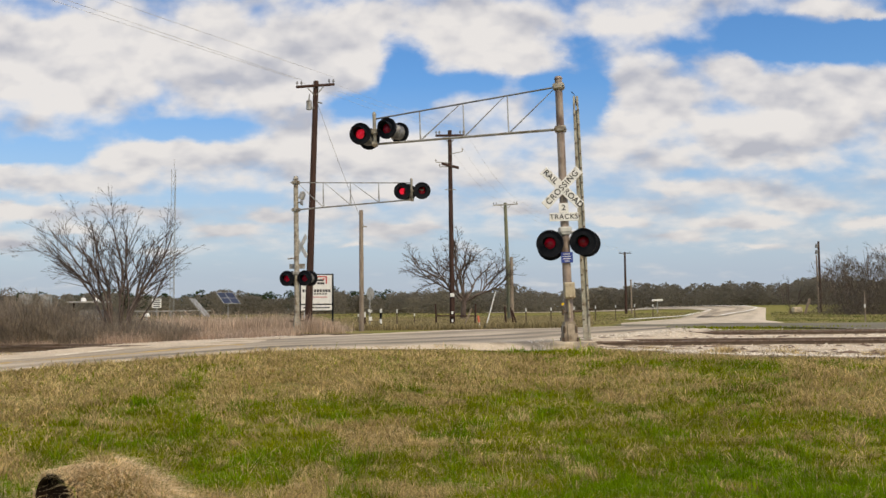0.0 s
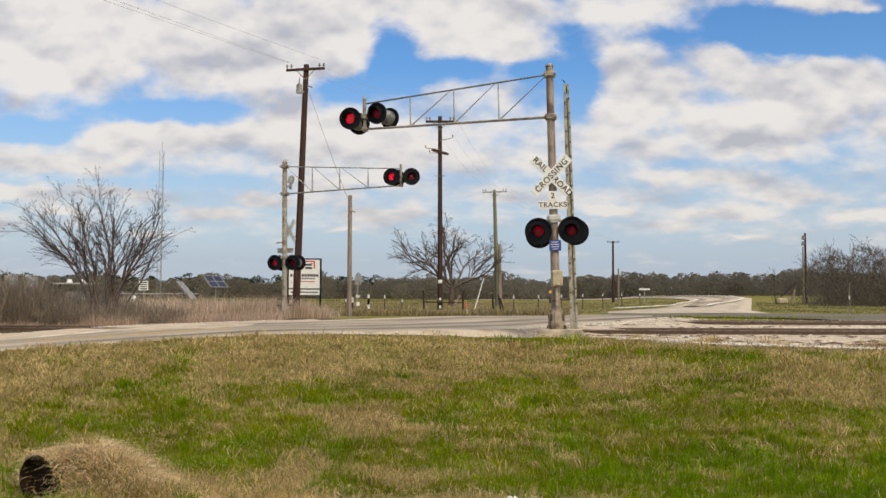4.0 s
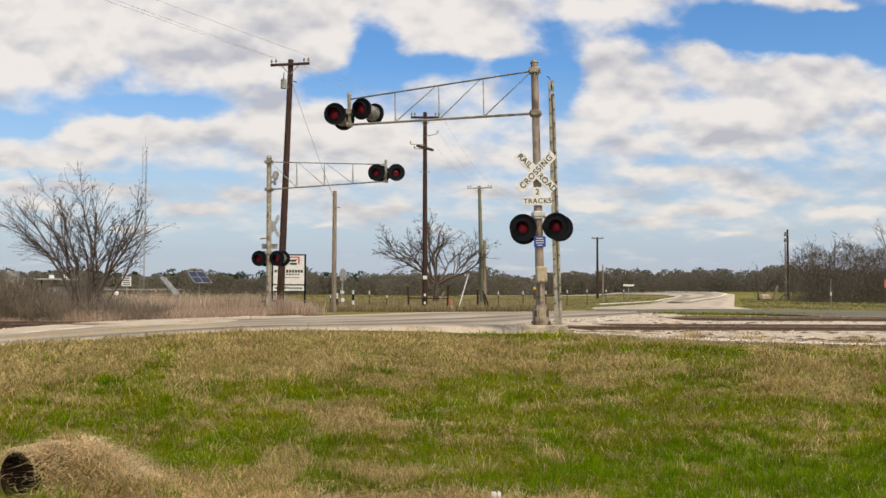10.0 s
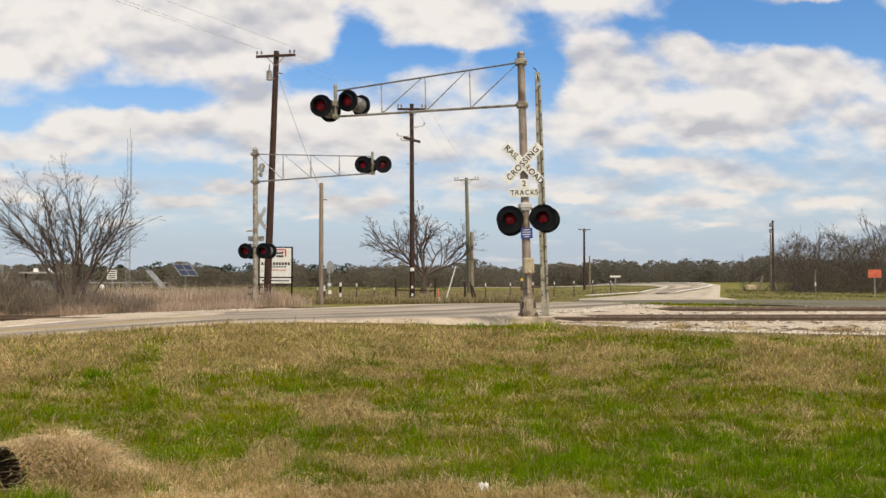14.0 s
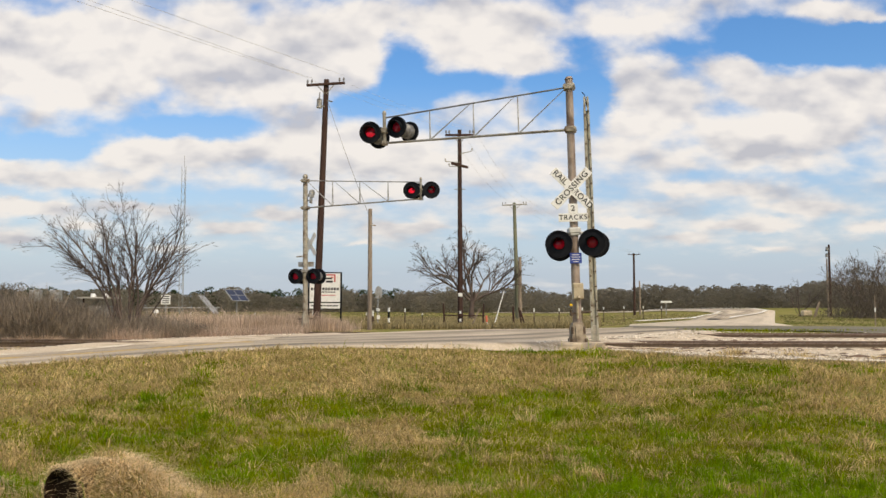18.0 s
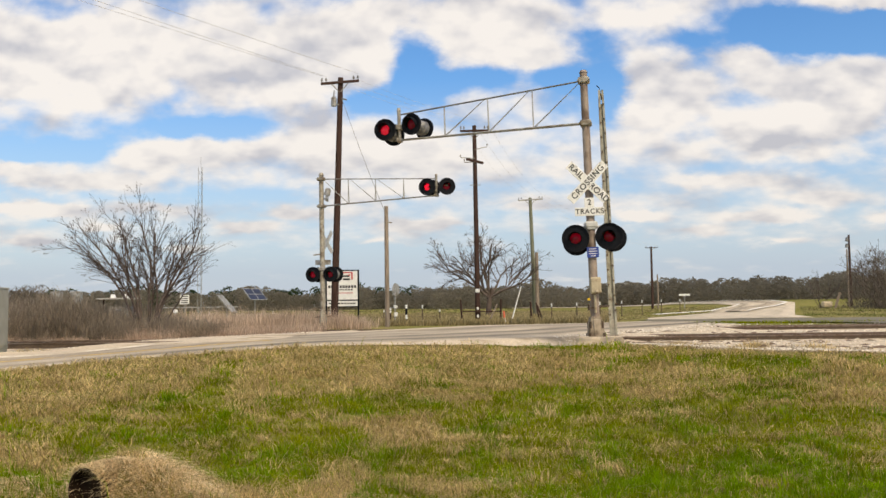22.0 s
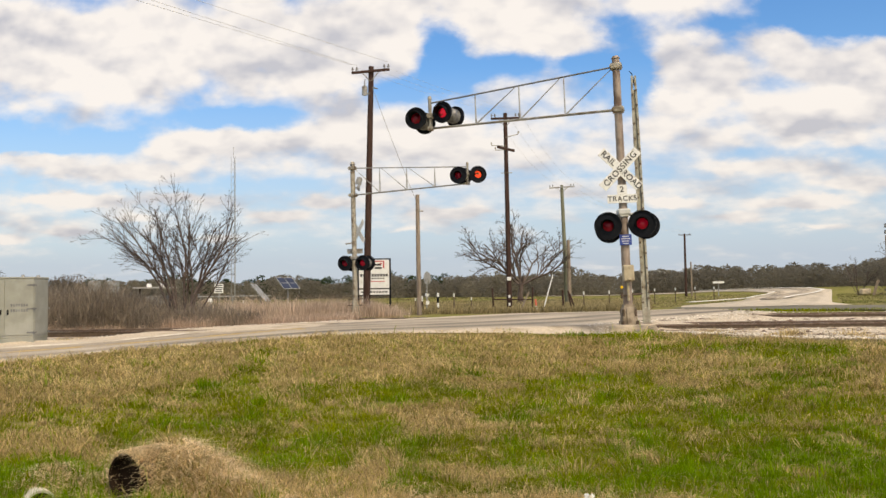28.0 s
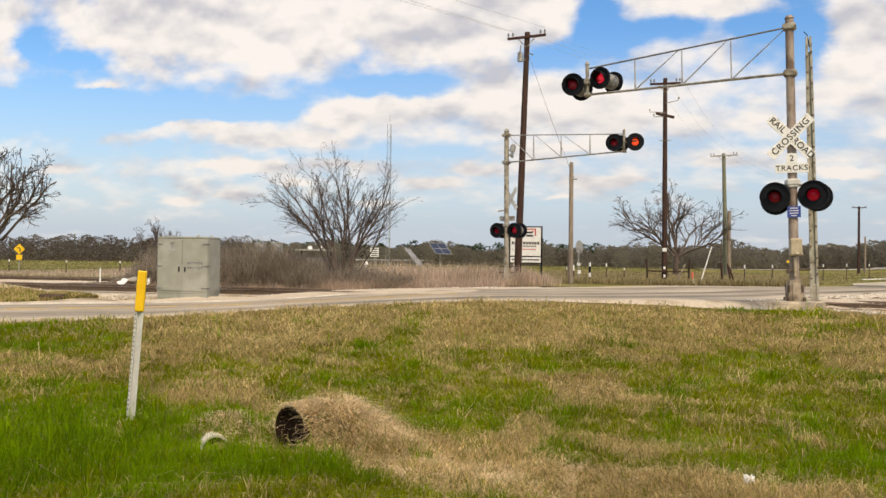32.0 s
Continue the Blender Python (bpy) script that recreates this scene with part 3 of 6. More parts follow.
def build_ballast():
    rng = np.random.default_rng(3)
    # bed of crushed limestone under the tracks
    for name, y0, y1, x0, x1 in (("ballast", 12.0, 33.6, 2.2, 300), ("ballast", 21.2, 33.6, -320, -5.0)):
        xs, ys = axis_steps(x0, x1, x0, x0 + 30, 0.5, 1.15) if x0 > 0 else -axis_steps(-x1, -x0, -x1, -x1 + 30, 0.5, 1.15)[::-1], np.arange(y0, y1 + 0.1, 0.2)
        X, Y = np.meshgrid(xs, ys)
        edge = np.minimum(Y - np.maximum(y0, grass_line(X)), y1 - Y)
        Z = ground_z(X, Y) - 0.06 + 0.09 * sm(0, 0.8, edge) + 0.025 * rng.random(X.shape)
        Z = np.where((Y > 26) & (Y < 28.6), Z - 0.05, Z)
        if x0 > 0:  # the bed ends at the road's shoulder
            xn = np.interp(Y, [p[1] for p in NEAR_EDGE], [p[0] for p in NEAR_EDGE])
            Z = Z - 0.25 * sm(xn + 1.0, xn + 0.3, X) * sm(20.2, 20.8, Y)
        co = np.stack([X.ravel(), Y.ravel(), Z.ravel()], -1)
        i = np.arange(len(ys) - 1)[:, None] * len(xs) + np.arange(len(xs) - 1)[None]
        f = np.stack([i, i + 1, i + 1 + len(xs), i + len(xs)], -1).reshape(-1, 4)
        tagged(raw_mesh(name, co, f, M_GRAVEL), "pale limestone ballast bed under the tracks", "ballast", kind="structure")
    # loose stones
    n = 80000
    x = np.where(rng.random(n) < 0.62, rng.uniform(2.2, 26, n), rng.uniform(-24, -5, n))
    y = np.where(x > 0, np.maximum(grass_line(x) - 0.3, 12.0), 20.0)
    y = y + (33.5 - y) * rng.random(n) ** 1.5
    keep = ~on_road(x, y) & ~((x < -5) & (y < 20.8 + 0.45 * np.maximum(-14.9 - x, 0)))
    x, y = x[keep], y[keep]
    n = len(x)
    s = rng.uniform(0.012, 0.028, n) * (1 + (y > 24) * 0.2) * (1 + 1.0 * (rng.random(n) < 0.02))
    z = ground_z(x, y) + 0.03 + 0.15 * s
    octa = np.array([(1, 0, 0), (0, 1, 0), (-1, 0, 0), (0, -1, 0), (0, 0, 0.8), (0, 0, -0.8)], float)
    co = octa[None] * rng.uniform(0.6, 1.3, (n, 6, 1)) * s[:, None, None]
    a = rng.uniform(0, 6.28, n)
    c, q = np.cos(a)[:, None], np.sin(a)[:, None]
    co = np.stack([co[..., 0] * c - co[..., 1] * q, co[..., 0] * q + co[..., 1] * c, co[..., 2]], -1) + np.stack([x, y, z], -1)[:, None]
    fo = np.array([(0, 1, 4), (1, 2, 4), (2, 3, 4), (3, 0, 4)])
    f = (np.arange(n)[:, None, None] * 6 + fo[None]).reshape(-1, 3)
    tagged(raw_mesh("ballast_stones", co.reshape(-1, 3), f, M_STONE), "loose pale limestone ballast stones", "stones", kind="stuff")
    # dark chips of old ties and lumps of slag
    m = 520
    x = rng.uniform(3.4, 26, m)
    y = grass_line(x) + 0.2 + (33 - grass_line(x)) * rng.random(m) ** 1.7
    k = ~on_road(x, y)
    x, y = x[k], y[k]
    m = len(x)
    co = octa[None] * rng.uniform(0.5, 1.3, (m, 6, 1)) * np.stack([rng.uniform(0.05, 0.22, m), rng.uniform(0.02, 0.05, m), rng.uniform(0.02, 0.06, m)], -1)[:, None]
    co = co + np.stack([x, y, ground_z(x, y) + 0.06], -1)[:, None]
    f = (np.arange(m)[:, None, None] * 6 + fo[None]).reshape(-1, 3)
    tagged(raw_mesh("ballast_debris", co.reshape(-1, 3), f, M_TIE), "dark wood chips and slag in the ballast", "debris", kind="stuff")


build_ballast()


# ---- signals at the crossing ----
LAMPS = []  # (lamp plate, True where it is lit in the first phase)


def signal_head(parent, x, y, z, yaw, side=None, dim=True, size=0.31):
    """A flashing-light unit that faces local -y turned by yaw degrees."""
    head = new("signal_head")
    head.parent = parent
    head.matrix_basis = pose(x, y, z, 0, 0, yaw)
    head["label"] = "black flashing-light unit with red lens"
    bm = bmesh.new()
    ring(bm, size, 0.13, -0.02, 0.012, 36)
    ring(bm, size + 0.012, size - 0.02, -0.05, 0.012, 36)
    part("background_disc", bm, M_BLACK, head, "round black background plate", True)
    bm = bmesh.new()
    ring(bm, 0.160, 0.148, -0.23, -0.02, 28, -1.95, 1.95)
    for v in bm.verts:
        if v.co.y < -0.1 and v.co.z < 0.10:
            v.co.y = -0.23 + (0.10 - v.co.z) * 1.0
    part("hood", bm, M_BLACK, head, "black visor over the lens", True)
    bm = bmesh.new()
    ring(bm, 0.185, 0.17, 0.012, 0.20, 24)
    tube(bm, (0, 0.20, 0), (0, 0.30, 0), 0.185, 0.10, 24)
    part("housing", bm, M_DARK_GREY, head, "faded grey lamp housing", True)
    bm = bmesh.new()
    k = 20
    c = bm.verts.new((0, -0.045, 0))
    prev = [c]
    for rr, yy in ((0.06, -0.038), (0.10, -0.022), (0.136, 0.0)):
        cur = [bm.verts.new((rr * math.cos(i * 2 * math.pi / k), yy, rr * math.sin(i * 2 * math.pi / k))) for i in range(k)]
        for i in range(k):
            j = (i + 1) % k
            bm.faces.new((c, cur[i], cur[j]) if len(prev) == 1 else (prev[i], cur[i], cur[j], prev[j]))
        prev = cur
    part("lens", bm, M_LENS, head, "red glass lens", True)
    if side is not None:
        bm = bmesh.new()
        tube(bm, (0, -0.006, 0), (0, 0.006, 0), 0.14, 0.14, 20)
        lamp = part("lamp", bm, (M_GLOW, M_GLOW_DIM, M_GLOW_MID, M_GLOW_HOT)[int(dim)], head, "glowing red reflector")
        lamp.data.materials.append(M_BLACK)
        for pl in lamp.data.polygons:
            pl.material_index = 0 if pl.normal.y < -0.5 else 1
        lamp.location = (0, 0.10, 0)
        LAMPS.append((lamp, side))
    return head


def blade_text(parent, words, size, m, mat=None, spacing=1.0):
    cu = bpy.data.curves.new("lettering", "FONT")
    cu.body, cu.size, cu.align_x, cu.align_y, cu.extrude, cu.space_character = words, size, "CENTER", "CENTER", 0.002, spacing
    cu.offset = size * 0.012
    tmp = bpy.data.objects.new("lettering", cu)
    scene.collection.objects.link(tmp)
    me = bpy.data.meshes.new_from_object(tmp.evaluated_get(bpy.context.evaluated_depsgraph_get()))
    bpy.data.objects.remove(tmp)
    me.materials.clear()
    me.materials.append(mat or M_INK)
    ob = new("lettering", me)
    ob.parent = parent
    ob.matrix_basis = m
    return ob


def crossbuck(parent, x, y, z, yaw, letters=True, length=1.22):
    cb = new("crossbuck")
    cb.parent = parent
    cb.matrix_basis = pose(x, y, z, 0, 0, yaw)
    cb["label"] = "white crossed railroad crossing blades with black letters"
    face = pose(0, 0, 0, 90, 0, 0)  # letters stand in the xz plane and read from -y
    for k, a in ((0, 45), (1, -45)):
        bm = bmesh.new()
        box(bm, 0, 0, 0, length, 0.012, 0.225, bevel=0.004)
        b = part("blade", bm, M_WHITE, cb)
        b.matrix_basis = pose(0, -0.014 * (1 - k), 0) @ Matrix.Rotation(-radians(a), 4, "Y")
        if letters:
            if k == 0:
                blade_text(cb, "CROSSING", 0.20, pose(0, -0.024, 0) @ Matrix.Rotation(-radians(a), 4, "Y") @ face, spacing=1.12)
            else:
                for w, dx in (("RAIL", -0.37), ("ROAD", 0.37)):
                    blade_text(cb, w, 0.20, Matrix.Rotation(-radians(a), 4, "Y") @ pose(dx, -0.010, 0) @ face, spacing=1.02)
    return cb


def cantilever(sig, yaw, low0, low1, top0, top1, reach, posts, r_mast, heads):
    """The truss arm: two lower chords, one upper chord, uprights and ties, along local +x."""
    for dy in (-0.06, 0.06):
        bm = bmesh.new()
        tube(bm, (0, dy, low0), (reach, dy * 0.6, low1), 0.021)
        part("lower_chord", bm, M_STEEL, sig, smooth=True)
    bm = bmesh.new()
    tube(bm, (0, 0, top0), (reach, 0, top1), 0.021)
    part("upper_chord", bm, M_CHORD if r_mast > 0.11 else M_STEEL, sig, smooth=True)
    zl = lambda x: low0 + (low1 - low0) * x / reach
    zt = lambda x: top0 + (top1 - top0) * x / reach
    last = 0.0
    for px in posts:
        for dy in (-0.04, 0.04):
            bm = bmesh.new()
            tube(bm, (px, dy, zl(px)), (px, 0, zt(px)), 0.014, n=6)
            part("upright", bm, M_STEEL, sig, smooth=True)
            bm = bmesh.new()
            tube(bm, (px, dy, zl(px)), (last + 0.06, 0, zt(last)), 0.009, n=6)
            part("tie_rod", bm, M_STEEL, sig, smooth=True)
        last = px
    bm = bmesh.new()
    tube(bm, (reach, 0, low1 - 0.05), (reach, 0, top1 + 0.10), 0.045, n=10)
    tube(bm, (reach, 0, top1 + 0.10), (reach, 0, top1 + 0.18), 0.06, 0.03, n=10)
    box(bm, reach, 0, low1, 0.12, 0.16, 0.1)
    part("arm_post", bm, M_STEEL_DIRTY, sig, smooth=True)


def clamp(sig, z, r):
    bm = bmesh.new()
    box(bm, 0, 0, z, 2 * r + 0.07, 2 * r + 0.06, 0.14, bevel=0.02)
    for sx in (-1, 1):
        tube(bm, (sx * (r + 0.03), -r - 0.07, z), (sx * (r + 0.03), r + 0.07, z), 0.018, n=6)
    part("clamp", bm, M_STEEL_DIRTY, sig, smooth=True)


def build_signal_1():
    base = Vector((2.98, 20.15, 0.06))
    arm_yaw = 169.0
    sig = thing("crossing_signal", Matrix.Translation(base) @ Matrix.Rotation(radians(-1.45), 4, "Y") @ pose(0, 0, 0, 0, 0, arm_yaw),
                "tall railroad crossing signal with truss arm, crossbuck and red flashers", "crossing signal", "crossing signals")
    w = -arm_yaw  # turns local back to the world's axes
    bm = bmesh.new()
    tube(bm, (0, 0, 0.1), (0, 0, 6.35), 0.108, 0.088, 16)
    tube(bm, (0, 0, 6.35), (0, 0, 6.41), 0.105, 0.07, 16)
    part("mast", bm, M_MAST, sig, "weathered brownish steel mast", True)
    turn = pose(0, 0, 0, 0, 0, w + 3)
    bm = bmesh.new()
    tube(bm, (0, 0, 0.02), (0, 0, 0.48), 0.255, 0.165, 4)
    bmesh.ops.transform(bm, matrix=turn @ pose(0, 0, 0, 0, 0, 45), verts=bm.verts)
    box(bm, 0, 0, 0.02, 0.44, 0.44, 0.05, turn)
    box(bm, 0, 0, 0.49, 0.25, 0.25, 0.03, turn)
    part("junction_base", bm, M_BASE, sig, "dirty brown-grey cast-metal mast base")
    for a in range(4):
        q = turn @ Matrix.Rotation(a * math.pi / 2, 4, "Z")
        bm = bmesh.new()
        box(bm, 0.0, -0.165, 0.24, 0.15, 0.022, 0.42, q @ Matrix.Translation((0, -0.006, 0)) @ Matrix.Rotation(0, 4, "X"), 0.008)
        bmesh.ops.transform(bm, matrix=q @ Matrix.Translation((0, -0.165, 0.24)) @ Matrix.Rotation(radians(-7.5), 4, "X") @ Matrix.Translation((0, 0.165, -0.24)) @ q.inverted(), verts=bm.verts)
        part("cover_plate", bm, M_BASE, sig, "worn cover plate of the mast base")
        for sx in (-1, 1):
            bm = bmesh.new()
            tube(bm, (sx * 0.135, -0.15, 0.24), (sx * 0.135, -0.15, 0.40), 0.022, n=6)
            bmesh.ops.transform(bm, matrix=q, verts=bm.verts)
            part("cover_bolt", bm, M_RUST, sig, "rusty cover bolt")
            bm = bmesh.new()
            tube(bm, (sx * 0.155, -0.18, 0.04), (sx * 0.155, -0.18, 0.13), 0.026, n=6)
            bmesh.ops.transform(bm, matrix=q, verts=bm.verts)
            part("anchor_bolt", bm, M_RUST, sig, "rusty anchor bolt")
    for z in (5.12, 6.16):
        clamp(sig, z, 0.098)
    cantilever(sig, w, 5.12, 5.08, 6.16, 5.72, 4.62, (1.25, 2.35, 3.45), 0.12, None)
    bm = bmesh.new()
    tube(bm, (4.15, 0, 5.40), (5.05, 0, 5.40), 0.035, n=10)
    box(bm, 4.62, 0, 5.40, 0.16, 0.14, 0.14, bevel=0.02)
    part("head_bracket", bm, M_STEEL_DIRTY, sig)
    signal_head(sig, 4.95, 0.14, 5.34, w - 12, True, 2, size=0.262)
    signal_head(sig, 4.26, 0.14, 5.43, w - 28, False, 2, size=0.255)
    signal_head(sig, 4.84, -0.25, 5.28, w + 165, size=0.262)
    signal_head(sig, 4.05, -0.26, 5.38, w + 148, size=0.25)
    loc = pose(0, 0, 0, 0, 0, w)
    def put(x, y, z):
        return loc @ Vector((x, y, z))
    crossbuck(sig, *put(-0.05, -0.17, 3.68), w + 3)
    b2 = new("track_count_sign")
    b2.parent = sig
    b2.matrix_basis = loc @ pose(-0.03, -0.15, 2.985)
    b2["label"] = "white sign that reads 2 TRACKS"
    bm = bmesh.new()
    box(bm, 0, 0, 0, 0.69, 0.012, 0.20, bevel=0.004)
    part("tracks_plate", bm, M_WHITE, b2)
    bm = bmesh.new()
    box(bm, 0, 0, 0.215, 0.23, 0.012, 0.225, bevel=0.004)
    part("number_plate", bm, M_WHITE, b2)
    blade_text(b2, "TRACKS", 0.165, pose(0, -0.008, 0, 90), spacing=1.15)
    blade_text(b2, "2", 0.19, pose(0, -0.008, 0.215, 90))
    bm = bmesh.new()
    tube(bm, put(-0.42, 0, 2.62), put(0.48, 0, 2.62), 0.035, n=10)
    part("head_bracket", bm, M_STEEL, sig)
    bm = bmesh.new()
    box(bm, 0, 0, 2.68, 0.30, 0.30, 0.15, loc, 0.03)
    box(bm, 0, 0, 2.60, 0.22, 0.26, 0.08, loc, 0.02)
    part("bracket_cap", bm, M_GALV, sig, "pale cast bracket cap")
    signal_head(sig, *put(-0.39, -0.16, 2.36), w - 14, True)
    signal_head(sig, *put(0.40, -0.16, 2.38), w - 14, False)
    signal_head(sig, *put(-0.33, 0.22, 2.30), w + 166)
    signal_head(sig, *put(0.55, 0.22, 2.36), w + 166)
    bl = new("notice")
    bl.parent = sig
    bl.matrix_basis = loc @ pose(0, -0.14, 2.02)
    bl["label"] = "small blue emergency notice"
    bm = bmesh.new()
    box(bm, 0, 0, 0, 0.28, 0.01, 0.25, bevel=0.003)
    part("notice_plate", bm, M_BLUE, bl)
    for k, wd in enumerate((0.16, 0.2, 0.18, 0.12)):
        bm = bmesh.new()
        box(bm, 0, -0.007, 0.08 - 0.055 * k, wd, 0.004, 0.016)
        part("text_bar", bm, M_WHITE, bl)
    bm = bmesh.new()
    box(bm, 0.02, -0.14, 1.24, 0.25, 0.20, 0.38, loc, 0.02)
    box(bm, 0.02, -0.25, 1.24, 0.22, 0.015, 0.33, loc, 0.004)
    tube(bm, put(0.02, -0.25, 1.10), put(0.02, -0.30, 1.06), 0.04, 0.03)
    tube(bm, put(0, -0.14, 1.02), put(0, -0.13, 0.6), 0.03)
    part("junction_box", bm, M_BOX, sig, "yellowed steel junction box")
    bm = bmesh.new()
    tube(bm, put(-0.15, -0.12, 0.72), put(0.35, 0.05, 0.75), 0.02)
    tube(bm, put(-0.15, -0.12, 0.66), put(-0.15, -0.12, 0.80), 0.03)
    part("conduit", bm, M_RUST, sig)
    bm = bmesh.new()
    tube(bm, put(-0.15, -0.15, 0.92), put(-0.15, -0.19, 0.92), 0.034, 0.030, 14)
    part("reflector", bm, M_YELLOW, sig, "small round yellow reflector")


def build_signal_2():
    base = Vector((-5.92, 34.4, -0.05))
    arm_yaw = -27.0
    sig = thing("crossing_signal", Matrix.Translation(base) @ Matrix.Rotation(radians(-0.7), 4, "Y") @ pose(0, 0, 0, 0, 0, arm_yaw),
                "railroad crossing signal beyond the tracks with truss arm and lit flashers", "crossing signal", "crossing signals")
    w = -arm_yaw
    loc = pose(0, 0, 0, 0, 0, w)
    def put(x, y, z):
        return loc @ Vector((x, y, z))
    bm = bmesh.new()
    tube(bm, (0, 0, 0.1), (0, 0, 6.28), 0.108, 0.095, 16)
    tube(bm, (0, 0, 6.28), (0, 0, 6.40), 0.115, 0.07, 16)
    part("mast", bm, M_STEEL_DIRTY, sig, "grey steel mast", True)
    bm = bmesh.new()
    tube(bm, (0, 0, 0.0), (0, 0, 0.7), 0.22, 0.16, 4)
    part("junction_base", bm, M_STEEL_DIRTY, sig)
    for z in (5.02, 6.14):
        clamp(sig, z, 0.10)
    cantilever(sig, w, 5.02, 5.02, 6.14, 5.66, 5.40, (1.35, 2.65, 3.95), 0.1, None)
    bm = bmesh.new()
    tube(bm, (5.0, 0, 5.36), (5.9, 0, 5.36), 0.035, n=10)
    part("head_bracket", bm, M_STEEL_DIRTY, sig)
    e = Vector((5.40, 0, 5.33))
    for dx, yaw, side, glow in ((-0.34, -12, True, 0), (0.40, 8, False, 3)):
        p = e + loc.to_3x3() @ Vector((dx, -0.16, 0))
        signal_head(sig, *p, w + yaw, side, glow)
    p = e + loc.to_3x3() @ Vector((-0.15, 0.2, 0))
    signal_head(sig, *p, w + 170)
    bm = bmesh.new()
    tube(bm, put(0.18, -0.05, 5.32), put(0.28, -0.05, 5.32), 0.10, 0.14, 14)
    tube(bm, put(0.22, -0.05, 5.45), put(0.30, -0.05, 5.70), 0.13, 0.12, 14)
    tube(bm, put(0.30, -0.05, 5.70), put(0.32, -0.05, 5.76), 0.12, 0.05, 14)
    tube(bm, put(0, 0, 5.30), put(0.28, -0.05, 5.34), 0.03)
    part("bell", bm, M_STEEL, sig, "grey warning bell", True)
    crossbuck(sig, *put(0.16, 0.14, 3.52), w + 130, False)
    bm = bmesh.new()
    box(bm, 0, 0.16, 2.72, 0.64, 0.012, 0.20, loc @ pose(0, 0, 0))
    part("tracks_plate", bm, M_STEEL, sig, "bare metal back of a sign plate")
    bm = bmesh.new()
    tube(bm, put(-0.4, 0, 2.42), put(0.4, 0, 2.42), 0.035, n=10)
    box(bm, 0, 0, 2.44, 0.28, 0.28, 0.15, loc, 0.02)
    part("head_bracket", bm, M_STEEL, sig)
    bm = bmesh.new()
    tube(bm, put(-0.35, -0.05, 3.02), put(0.1, -0.05, 3.06), 0.03)
    part("stay_arm", bm, M_STEEL, sig)
    signal_head(sig, *put(-0.36, -0.16, 2.22), w - 16, True, size=0.30)
    signal_head(sig, *put(0.36, -0.16, 2.22), w - 16, False, size=0.30)
    signal_head(sig, *put(-0.20, 0.22, 2.22), w + 160, size=0.30)
    signal_head(sig, *put(0.52, 0.22, 2.22), w + 160, size=0.30)
    for z in (0.95, 0.70):
        bm = bmesh.new()
        tube(bm, put(-0.3, -0.1, z - 0.2), put(0.3, 0.0, z - 0.2), 0.02, n=6)
        part("step_rod", bm, M_RUST, sig)


build_signal_1()
build_signal_2()


def build_gate():
    g = thing("crossing_gate_arm", pose(3.57, 21.2, 0.10) @ Matrix.Rotation(radians(-1.66), 4, "Y"), "upright pale perforated steel gate post with bolt holes", "gate post")
    bm = bmesh.new()
    for sx in (-1, 1):
        vs = []
        for z, hw in ((0.0, 0.068), (4.0, 0.060), (5.7, 0.048), (6.15, 0.038)):
            vs.append([bm.verts.new((sx * hw - 0.025, -0.02, z)), bm.verts.new((sx * hw + 0.025, -0.02, z)), bm.verts.new((sx * hw + 0.025, 0.02, z)), bm.verts.new((sx * hw - 0.025, 0.02, z))])
        for a, b in zip(vs, vs[1:]):
            for i in range(4):
                j = (i + 1) % 4
                bm.faces.new((a[i], a[j], b[j], b[i]))
        bm.faces.new(vs[0][::-1])
        bm.faces.new(vs[-1])
    part("rail", bm, M_GATE, g)
    bm = bmesh.new()
    box(bm, 0, 0.03, 2.9, 0.10, 0.012, 5.8)
    part("web", bm, M_GATE, g, "pale weathered back plate")
    bolt = None
    for k in range(15):
        for sx in (-1, 1):
            z = 0.5 + 0.37 * k
            if bolt is None:
                bm = bmesh.new()
                tube(bm, (0, 0, 0), (0, -0.02, 0), 0.026, n=8)
                bolt = part("bolt", bm, M_RUST, g)
                o = bolt
            else:
                o = new("bolt", bolt.data)
                o.parent = g
            o.location = (sx * (0.068 - 0.004 * z), -0.02, z + 0.1 * (sx > 0))
    bm = bmesh.new()
    tube(bm, (0.02, 0, 5.9), (-0.03, 0, 6.2), 0.02, 0.008)
    tube(bm, (-0.03, 0, 6.2), (-0.10, 0, 6.27), 0.012, 0.01)
    part("tip_hook", bm, M_BLACK, g)
    bm = bmesh.new()
    box(bm, 0, 0.05, 0.10, 0.16, 0.10, 0.55, bevel=0.02)
    box(bm, 0, 0.0, -0.10, 0.26, 0.26, 0.20, bevel=0.03)
    part("foot", bm, M_STEEL_DIRTY, g)
    bm = bmesh.new()
    tube(bm, (0.06, -0.03, 0.75), (0.16, -0.05, 0.75), 0.02)
    part("stay", bm, M_RUST, g)


build_gate()
bm = bmesh.new()
box(bm, 0, 0, 0, 1.08, 0.95, 0.56, bevel=0.05)
for v in bm.verts:
    v.co += Vector((random.uniform(-0.03, 0.03), random.uniform(-0.03, 0.03), random.uniform(-0.02, 0.02)))
simple("concrete_foundation", bm, M_CONCRETE, "chipped concrete foundation under the signal mast", "foundation", pose(3.05, 20.05, -0.18, 0, 0, -8))


